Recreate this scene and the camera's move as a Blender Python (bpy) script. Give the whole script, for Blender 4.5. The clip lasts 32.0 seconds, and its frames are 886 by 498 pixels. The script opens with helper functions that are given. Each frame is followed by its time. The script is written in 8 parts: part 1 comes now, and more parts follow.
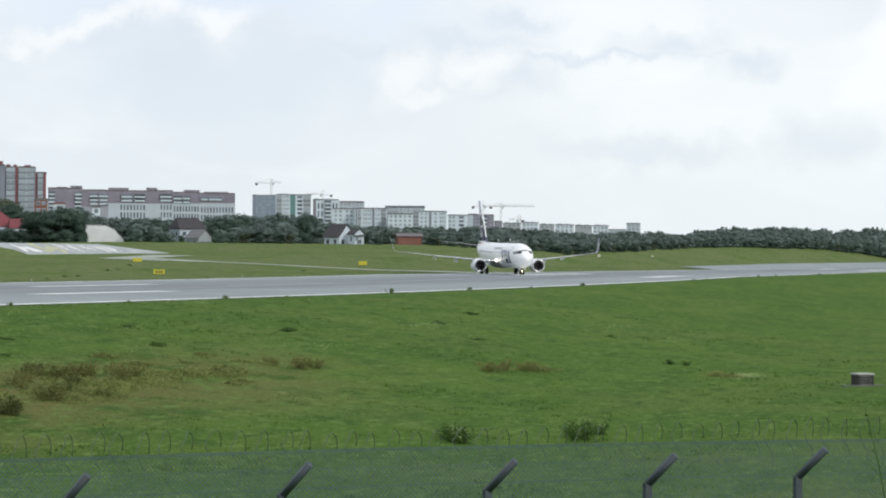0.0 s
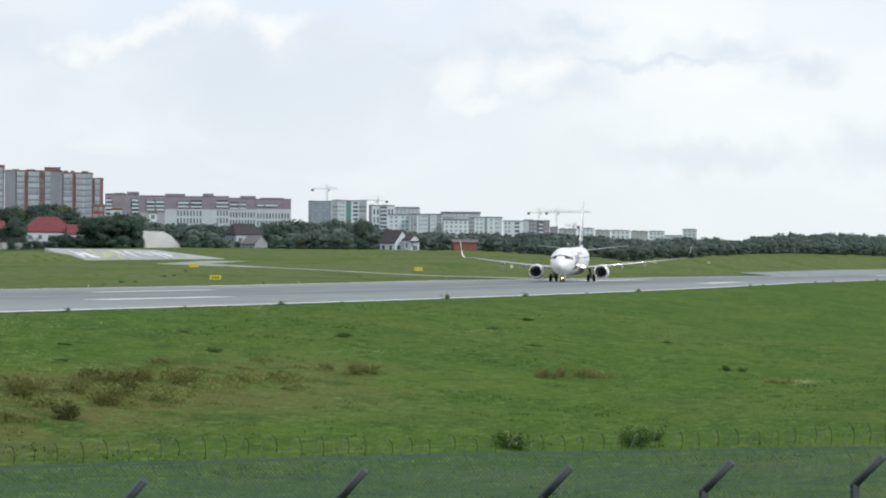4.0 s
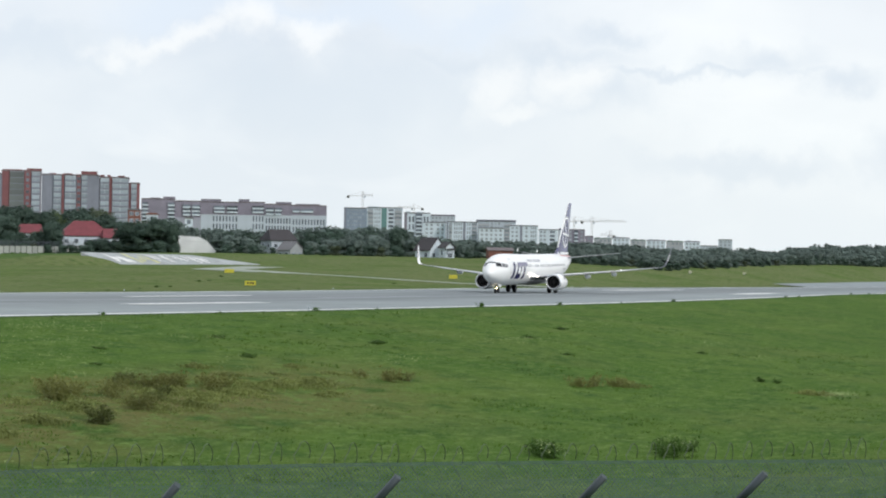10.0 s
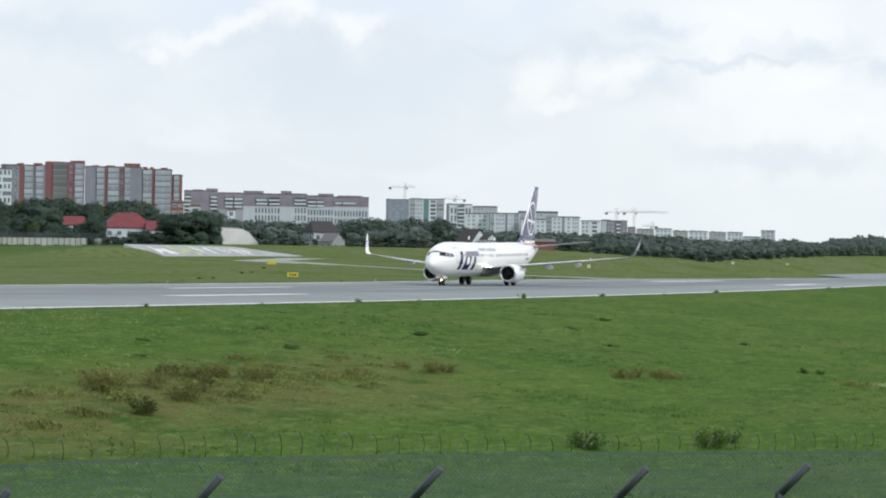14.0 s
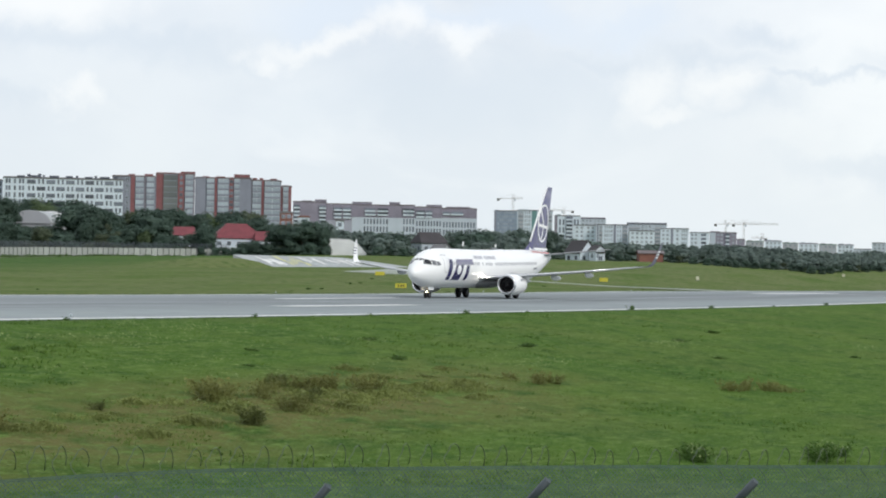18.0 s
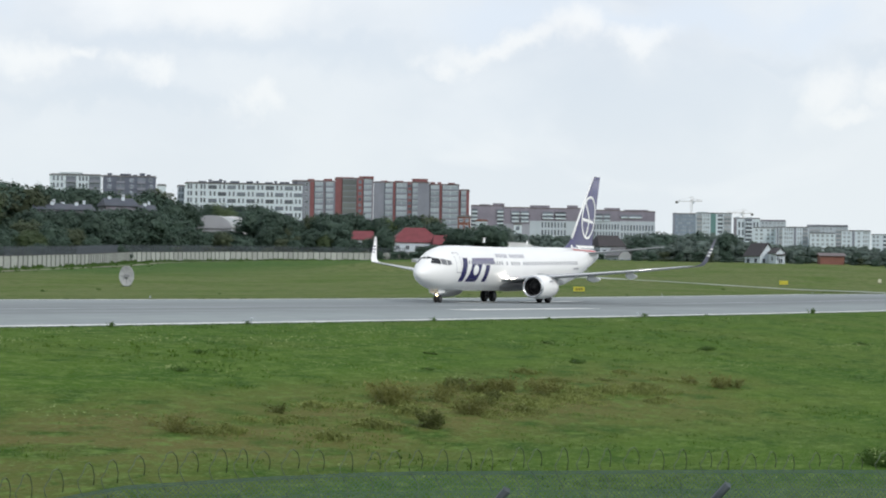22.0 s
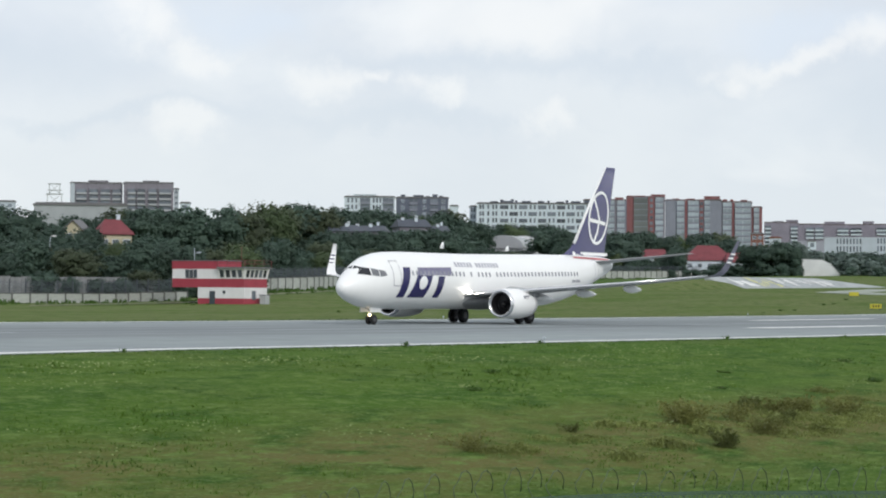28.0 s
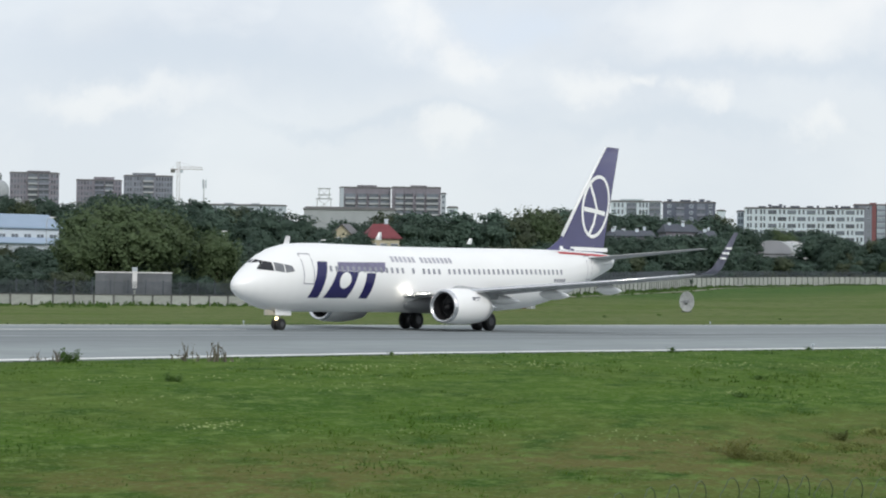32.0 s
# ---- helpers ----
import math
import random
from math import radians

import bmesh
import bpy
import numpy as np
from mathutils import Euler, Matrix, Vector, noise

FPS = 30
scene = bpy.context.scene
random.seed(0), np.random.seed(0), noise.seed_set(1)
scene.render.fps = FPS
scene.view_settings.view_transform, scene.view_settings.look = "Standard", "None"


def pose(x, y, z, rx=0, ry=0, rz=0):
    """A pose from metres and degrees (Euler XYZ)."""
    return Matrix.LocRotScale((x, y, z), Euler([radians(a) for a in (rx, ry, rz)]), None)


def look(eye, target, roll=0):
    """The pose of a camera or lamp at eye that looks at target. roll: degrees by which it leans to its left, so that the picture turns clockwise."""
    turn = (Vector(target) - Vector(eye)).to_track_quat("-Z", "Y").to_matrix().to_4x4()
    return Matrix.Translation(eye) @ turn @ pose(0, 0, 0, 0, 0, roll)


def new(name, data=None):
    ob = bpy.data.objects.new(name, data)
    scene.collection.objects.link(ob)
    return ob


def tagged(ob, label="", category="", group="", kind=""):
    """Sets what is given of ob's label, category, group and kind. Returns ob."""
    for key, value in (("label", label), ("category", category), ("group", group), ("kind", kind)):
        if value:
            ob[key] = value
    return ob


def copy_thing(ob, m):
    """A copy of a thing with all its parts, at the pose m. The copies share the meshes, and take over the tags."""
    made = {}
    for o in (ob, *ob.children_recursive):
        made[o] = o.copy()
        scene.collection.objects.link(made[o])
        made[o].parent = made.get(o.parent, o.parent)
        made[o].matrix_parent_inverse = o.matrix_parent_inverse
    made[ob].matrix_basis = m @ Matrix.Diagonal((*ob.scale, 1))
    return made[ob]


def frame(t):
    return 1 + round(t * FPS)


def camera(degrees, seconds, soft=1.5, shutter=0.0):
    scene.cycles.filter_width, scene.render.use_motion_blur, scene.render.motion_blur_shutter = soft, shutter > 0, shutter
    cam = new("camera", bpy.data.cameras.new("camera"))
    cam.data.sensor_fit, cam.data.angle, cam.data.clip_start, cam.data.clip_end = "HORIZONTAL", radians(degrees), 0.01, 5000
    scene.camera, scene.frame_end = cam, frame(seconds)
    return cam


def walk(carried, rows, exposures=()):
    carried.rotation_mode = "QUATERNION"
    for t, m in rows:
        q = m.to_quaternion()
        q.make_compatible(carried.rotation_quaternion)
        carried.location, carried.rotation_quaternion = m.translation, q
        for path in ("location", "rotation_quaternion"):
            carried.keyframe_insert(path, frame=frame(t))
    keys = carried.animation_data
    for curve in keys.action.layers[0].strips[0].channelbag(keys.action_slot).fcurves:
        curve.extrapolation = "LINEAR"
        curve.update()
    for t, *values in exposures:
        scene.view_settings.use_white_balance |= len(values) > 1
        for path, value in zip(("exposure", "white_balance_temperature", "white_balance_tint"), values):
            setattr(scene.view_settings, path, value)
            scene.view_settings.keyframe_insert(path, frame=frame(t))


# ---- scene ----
EYE = (0.0, 0.0, 2.52)


def aim(turn, tilt, lean):
    """A pose at the eye: degrees clockwise from +y, upwards, and lean to the left."""
    a, p = radians(turn), radians(tilt)
    way = Vector((math.sin(a) * math.cos(p), math.cos(a) * math.cos(p), math.sin(p)))
    return look(EYE, Vector(EYE) + 100 * way, lean)


cam = camera(22.15, 32.0, soft=2.0)
walk(cam, [
    (0, aim(73.437, 0.289, 0.292)), (0.5, aim(73.379, 0.312, 0.278)), (1, aim(73.241, 0.342, 0.358)), (1.5, aim(73.114, 0.416, 0.229)),
    (2, aim(73.015, 0.498, 0.491)), (2.5, aim(72.769, 0.515, 0.664)), (3, aim(72.252, 0.443, 0.435)), (3.5, aim(72.092, 0.422, 0.325)),
    (5.5, aim(71.839, 0.458, 0.413)), (6, aim(72.171, 0.440, 0.370)), (6.5, aim(72.162, 0.433, 0.504)), (7, aim(71.963, 0.298, 0.555)),
    (7.5, aim(71.649, 0.369, 0.728)), (8, aim(71.359, 0.489, 0.682)), (8.5, aim(71.232, 0.573, 0.633)), (9, aim(71.360, 0.656, 0.840)),
    (9.5, aim(71.179, 0.673, 0.772)), (10, aim(71.139, 0.619, 0.924)), (10.5, aim(71.142, 0.545, 0.936)), (11, aim(70.829, 0.592, 0.890)),
    (11.5, aim(70.571, 0.563, 0.809)), (12, aim(70.647, 0.619, 0.695)), (12.5, aim(70.660, 0.574, 0.804)), (13, aim(70.562, 0.595, 0.743)),
    (13.5, aim(70.325, 0.468, 0.846)), (15.5, aim(69.266, 0.418, 0.633)), (16, aim(68.787, 0.342, 0.827)), (16.5, aim(68.204, 0.345, 0.975)),
    (17, aim(68.068, 0.433, 0.985)), (17.5, aim(67.877, 0.499, 0.906)), (18, aim(67.338, 0.625, 1.030)), (18.5, aim(66.470, 0.752, 1.017)),
    (19, aim(65.983, 0.727, 1.175)), (19.5, aim(65.353, 0.812, 1.209)), (20, aim(64.822, 0.753, 1.082)), (20.5, aim(64.375, 0.671, 1.041)),
    (21, aim(63.863, 0.686, 0.945)), (21.5, aim(63.332, 0.594, 0.931)), (22, aim(62.836, 0.641, 0.866)), (22.5, aim(62.359, 0.728, 0.656)),
    (23, aim(61.980, 0.753, 0.739)), (23.5, aim(61.342, 0.777, 0.839)), (24, aim(60.783, 0.822, 0.662)), (24.5, aim(60.267, 0.833, 0.598)),
    (25, aim(59.672, 0.911, 0.495)), (25.5, aim(59.143, 0.999, 0.452)), (27.5, aim(56.414, 1.039, 0.625)), (28, aim(55.455, 1.039, 0.431)),
    (28.5, aim(54.972, 1.084, 0.397)), (29, aim(53.798, 1.220, 0.485)), (29.5, aim(53.001, 1.157, 0.581)), (30, aim(52.347, 1.004, 0.657)),
    (30.5, aim(51.749, 1.011, 0.664)), (31, aim(51.052, 1.117, 0.451)), (31.5, aim(49.996, 1.116, 0.528)), (32, aim(48.725, 1.090, 0.744)),
], [(0, 0.03), (13, 0.03), (20, 0.0), (32, -0.08)])


# ---- world, sun ----
SUN_TURN, SUN_UP = 208.0, 33.0
world = bpy.data.worlds.new("sky")
scene.world = world
world.use_nodes = True


def link(tree, a, b):
    tree.links.new(a, b)


# single clouds: bearing, elevation, half width, half height, in degrees
GREY_CLOUDS = ((67.6, 4.4, 4.6, 0.9), (60.4, 5.7, 3.0, 0.5), (60.0, 6.5, 1.2, 0.5), (57.6, 5.6, 3.8, 0.35), (42.4, 5.8, 4.0, 0.6), (75.2, 6.15, 0.8, 0.3), (79.0, 5.4, 1.1, 0.4),
               (77.2, 5.1, 3.4, 0.14), (81.2, 4.8, 0.9, 0.3), (75.3, 4.5, 1.0, 0.45), (78.5, 2.8, 2.2, 0.3), (83.2, 3.1, 1.1, 0.6), (72.5, 5.5, 2.4, 0.3), (47.5, 4.4, 3.0, 0.2), (54.5, 4.2, 3.0, 0.2))
BLUE_GAPS = ((64.4, 6.6, 1.9, 0.5), (68.6, 6.5, 2.8, 0.45), (50.7, 6.7, 1.7, 0.6), (72.0, 6.3, 1.5, 0.4))
WHITE_CLOUDS = ((57.2, 6.9, 2.5, 0.75), (47.2, 7.0, 0.6, 0.4), (48.1, 6.4, 0.55, 0.45), (49.1, 5.75, 0.6, 0.3), (66.3, 6.1, 0.5, 0.4), (64.6, 5.9, 1.3, 0.2), (63.0, 5.7, 0.5, 0.2), (67.8, 6.1, 0.5, 0.25),
                (72.3, 4.7, 0.55, 0.6), (72.9, 4.05, 0.6, 0.2), (74.2, 4.8, 0.7, 0.35), (52.6, 5.25, 0.65, 0.3), (53.8, 5.2, 0.4, 0.2), (55.2, 4.8, 0.5, 0.2), (57.9, 4.2, 0.4, 0.25), (48.8, 4.0, 0.6, 0.3), (40.5, 4.7, 1.5, 0.3))


def cloud_shapes(tree, way, below):
    """Ragged clouds and gaps between them, each at its bearing and height over the horizon, laid on an even veil."""
    n = tree.nodes.new

    def calc(op, a, b=None):
        x = n("ShaderNodeMath")
        x.operation = op
        for k, v in enumerate((a, b)):
            if isinstance(v, float):
                x.inputs[k].default_value = v
            elif v is not None:
                link(tree, v, x.inputs[k])
        return x.outputs[0]

    sep, place = n("ShaderNodeSeparateXYZ"), n("ShaderNodeCombineXYZ")
    link(tree, way, sep.inputs[0])
    link(tree, calc("MULTIPLY", calc("ARCTAN2", sep.outputs["X"], sep.outputs["Y"]), 57.29578), place.inputs["X"])
    link(tree, calc("MULTIPLY", calc("ARCSINE", sep.outputs["Z"]), 57.29578), place.inputs["Y"])
    ragged = n("ShaderNodeTexNoise")
    for key, value in (("Scale", 24.0), ("Detail", 7.0), ("Roughness", 0.58)):
        ragged.inputs[key].default_value = value
    link(tree, way, ragged.inputs["Vector"])
    bent = n("ShaderNodeVectorMath")
    bent.operation = "MULTIPLY_ADD"
    bent.inputs[1].default_value = (4.2, 2.8, 0.0)
    link(tree, ragged.outputs["Color"], bent.inputs[0])
    link(tree, place.outputs[0], bent.inputs[2])

    def reach(b, e, w, h):
        m, size = n("ShaderNodeMapping"), n("ShaderNodeVectorMath")
        m.inputs["Scale"].default_value = (1 / w, 1 / h, 0)
        m.inputs["Location"].default_value = (-(b + 2.1) / w, -(e + 1.4) / h, 0)
        size.operation = "LENGTH"
        link(tree, bent.outputs[0], m.inputs["Vector"])
        link(tree, m.outputs[0], size.inputs[0])
        return size.outputs["Value"]

    def soft(v, lo, hi, most):
        r = n("ShaderNodeMapRange")
        r.interpolation_type = "SMOOTHSTEP"
        for key, value in (("From Min", lo), ("From Max", hi), ("To Min", 0.0), ("To Max", most)):
            r.inputs[key].default_value = value
        link(tree, v, r.inputs["Value"])
        return r.outputs[0]

    def over(f, a, b):
        x = n("ShaderNodeMix")
        x.data_type = "RGBA"
        link(tree, f, x.inputs["Factor"])
        link(tree, a, x.inputs["A"])
        if isinstance(b, tuple):
            x.inputs["B"].default_value = (*b, 1)
        else:
            link(tree, b, x.inputs["B"])
        return x.outputs["Result"]

    veil = n("ShaderNodeRGB")
    veil.outputs[0].default_value = (0.825, 0.88, 0.955, 1)
    sides = n("ShaderNodeSeparateXYZ")
    link(tree, bent.outputs[0], sides.inputs[0])
    c = over(soft(sides.outputs["X"], 75.0, 80.5, 1.0), veil.outputs[0], (1.01, 1.04, 1.06))
    c = over(soft(reach(61.0, 3.0, 34.0, 9.0), 1.0, 0.7, 0.7), below, c)
    for shapes, colour, lo, hi, most in ((BLUE_GAPS, (0.80, 0.885, 1.0), 1.7, 0.2, 0.8), (GREY_CLOUDS, (0.72, 0.80, 0.90), 2.0, 0.1, 0.72), (WHITE_CLOUDS, (1.08, 1.08, 1.07), 2.2, 0.2, 0.6)):
        near = None
        for row in shapes:
            d = reach(*row)
            near = d if near is None else calc("MINIMUM", near, d)
        c = over(soft(near, lo, hi, most), c, colour)
    return c


def sky_nodes():
    tree = world.node_tree
    tree.nodes.clear()
    n = tree.nodes.new
    out, back = n("ShaderNodeOutputWorld"), n("ShaderNodeBackground")
    sky = n("ShaderNodeTexSky")
    sky.sky_type, sky.sun_disc = "NISHITA", False
    sky.sun_elevation, sky.sun_rotation = radians(SUN_UP), radians(SUN_TURN)
    sky.air_density, sky.dust_density = 1.0, 2.0
    gain = n("ShaderNodeVectorMath")
    gain.operation = "SCALE"
    gain.inputs["Scale"].default_value = 0.12
    link(tree, sky.outputs[0], gain.inputs[0])
    # clouds on a flat layer, seen towards the horizon
    co, sep = n("ShaderNodeTexCoord"), n("ShaderNodeSeparateXYZ")
    link(tree, co.outputs["Generated"], sep.inputs[0])
    up = n("ShaderNodeMath")
    up.operation, up.inputs[1].default_value = "MAXIMUM", 0.0
    link(tree, sep.outputs["Z"], up.inputs[0])
    flat = n("ShaderNodeMapping")
    flat.inputs["Scale"].default_value = (1.0, 1.0, 2.0)
    flat.inputs["Location"].default_value = (0.80, 0.45, 0.15)
    link(tree, co.outputs["Generated"], flat.inputs["Vector"])
    big, fine = n("ShaderNodeTexNoise"), n("ShaderNodeTexNoise")
    for tex, scale, detail, rough, warp in ((big, 7.5, 6.0, 0.5, 0.15), (fine, 9.0, 7.0, 0.5, 0.5)):
        tex.inputs["Scale"].default_value = scale
        tex.inputs["Detail"].default_value = detail
        tex.inputs["Roughness"].default_value = rough
        tex.inputs["Distortion"].default_value = warp
        link(tree, flat.outputs[0], tex.inputs["Vector"])
    tone, white = n("ShaderNodeValToRGB"), n("ShaderNodeValToRGB")
    tone.color_ramp.elements[0].position, tone.color_ramp.elements[0].color = 0.41, (0.94, 0.985, 1.01, 1)
    tone.color_ramp.elements[1].position, tone.color_ramp.elements[1].color = 0.575, (0.70, 0.775, 0.875, 1)
    white.color_ramp.elements[0].position, white.color_ramp.elements[0].color = 0.55, (0, 0, 0, 1)
    white.color_ramp.elements[1].position, white.color_ramp.elements[1].color = 0.66, (1, 1, 1, 1)
    link(tree, big.outputs["Fac"], tone.inputs[0])
    link(tree, fine.outputs["Fac"], white.inputs[0])
    lit = n("ShaderNodeMix")
    lit.data_type = "RGBA"
    lit.inputs["B"].default_value = (1.10, 1.12, 1.12, 1)
    link(tree, white.outputs[0], lit.inputs["Factor"])
    link(tree, tone.outputs[0], lit.inputs["A"])
    # small puffs and their grey undersides
    flatter = n("ShaderNodeMapping")
    flatter.inputs["Scale"].default_value = (1.0, 1.0, 1.7)
    link(tree, co.outputs["Generated"], flatter.inputs["Vector"])
    puff = n("ShaderNodeTexNoise")
    for key, value in (("Scale", 12.0), ("Detail", 6.0), ("Roughness", 0.48), ("Distortion", 0.5)):
        puff.inputs[key].default_value = value
    link(tree, flatter.outputs[0], puff.inputs["Vector"])
    shade = n("ShaderNodeMapRange")
    shade.inputs["From Min"].default_value, shade.inputs["From Max"].default_value = 0.34, 0.68
    shade.inputs["To Min"].default_value, shade.inputs["To Max"].default_value = 0.94, 1.06
    link(tree, puff.outputs["Fac"], shade.inputs["Value"])
    puffed = n("ShaderNodeVectorMath")
    puffed.operation = "SCALE"
    link(tree, lit.outputs["Result"], puffed.inputs[0])
    link(tree, shade.outputs[0], puffed.inputs["Scale"])
    cover = n("ShaderNodeMix")
    cover.data_type = "RGBA"
    cover.inputs["Factor"].default_value = 0.9
    link(tree, gain.outputs[0], cover.inputs["A"])
    link(tree, cloud_shapes(tree, co.outputs["Generated"], puffed.outputs[0]), cover.inputs["B"])
    # a paler band of thick air low down
    low = n("ShaderNodeMapRange")
    low.inputs["From Min"].default_value, low.inputs["From Max"].default_value = 0.0, 0.11
    low.inputs["To Min"].default_value, low.inputs["To Max"].default_value = 0.70, 0.0
    link(tree, up.outputs[0], low.inputs["Value"])
    haze = n("ShaderNodeMix")
    haze.data_type = "RGBA"
    haze.inputs["B"].default_value = (0.82, 0.895, 0.925, 1)
    link(tree, low.outputs[0], haze.inputs["Factor"])
    link(tree, cover.outputs["Result"], haze.inputs["A"])
    link(tree, haze.outputs["Result"], back.inputs["Color"])
    back.inputs["Strength"].default_value = 1.0
    link(tree, back.outputs[0], out.inputs["Surface"])


sky_nodes()
sun = new("sun", bpy.data.lights.new("sun", "SUN"))
sun.data.energy, sun.data.angle, sun.data.color = 1.5, radians(12), (1.0, 0.96, 0.9)
_a, _e = radians(SUN_TURN), radians(SUN_UP)
sun.matrix_world = look((0, 0, 0), (-math.sin(_a) * math.cos(_e), -math.cos(_a) * math.cos(_e), -math.sin(_e)))
scene.view_settings.exposure = 0.0

# ---- materials ----


def mat(name, color, rough=0.7, metal=0.0, scale=2.0, amount=0.15, bump=0.0, color2=None, fine=0.0, random_tint=0.0, coords="Object", spec=0.5):
    """A surface with stains at two scales, some relief and, if asked, a tint that differs from piece to piece."""
    m = bpy.data.materials.new(name)
    m.use_nodes = True
    tree = m.node_tree
    n = tree.nodes.new
    b = tree.nodes["Principled BSDF"]
    b.inputs["Roughness"].default_value = rough
    b.inputs["Metallic"].default_value = metal
    b.inputs["Specular IOR Level"].default_value = spec
    co = n("ShaderNodeTexCoord")
    t1, t2 = n("ShaderNodeTexNoise"), n("ShaderNodeTexNoise")
    for tex, s, d in ((t1, scale, 4.0), (t2, scale * 9.0, 3.0)):
        tex.inputs["Scale"].default_value = s
        tex.inputs["Detail"].default_value = d
        link(tree, co.outputs[coords], tex.inputs["Vector"])
    c1 = Vector(color)
    c2 = Vector(color2) if color2 else c1 * (1 - amount * 2)
    mix = n("ShaderNodeMix")
    mix.data_type = "RGBA"
    mix.inputs["A"].default_value, mix.inputs["B"].default_value = (*c1, 1), (*c2, 1)
    ramp = n("ShaderNodeMapRange")
    ramp.inputs["From Min"].default_value, ramp.inputs["From Max"].default_value = 0.35, 0.7
    link(tree, t1.outputs["Fac"], ramp.inputs["Value"])
    link(tree, ramp.outputs[0], mix.inputs["Factor"])
    last = mix.outputs["Result"]
    if fine:
        mul = n("ShaderNodeMix")
        mul.data_type, mul.blend_type = "RGBA", "MULTIPLY"
        mul.inputs["Factor"].default_value = 1.0
        r2 = n("ShaderNodeMapRange")
        r2.inputs["From Min"].default_value, r2.inputs["From Max"].default_value = 0.3, 0.7
        r2.inputs["To Min"].default_value, r2.inputs["To Max"].default_value = 1 - fine, 1 + fine
        link(tree, t2.outputs["Fac"], r2.inputs["Value"])
        link(tree, last, mul.inputs["A"])
        link(tree, r2.outputs[0], mul.inputs["B"])
        last = mul.outputs["Result"]
    if random_tint:
        info = n("ShaderNodeObjectInfo")
        r3 = n("ShaderNodeMapRange")
        r3.inputs["To Min"].default_value, r3.inputs["To Max"].default_value = 1 - random_tint, 1 + random_tint
        link(tree, info.outputs["Random"], r3.inputs["Value"])
        mul = n("ShaderNodeMix")
        mul.data_type, mul.blend_type = "RGBA", "MULTIPLY"
        mul.inputs["Factor"].default_value = 1.0
        link(tree, last, mul.inputs["A"])
        link(tree, r3.outputs[0], mul.inputs["B"])
        last = mul.outputs["Result"]
    link(tree, last, b.inputs["Base Color"])
    if bump:
        bu = n("ShaderNodeBump")
        bu.inputs["Strength"].default_value, bu.inputs["Distance"].default_value = bump, 0.05
        link(tree, t2.outputs["Fac"], bu.inputs["Height"])
        link(tree, bu.outputs[0], b.inputs["Normal"])
    return m


def glow(name, color, power):
    m = bpy.data.materials.new(name)
    m.use_nodes = True
    b = m.node_tree.nodes["Principled BSDF"]
    b.inputs["Base Color"].default_value = (*color, 1)
    b.inputs["Emission Color"].default_value = (*color, 1)
    b.inputs["Emission Strength"].default_value = power
    return m


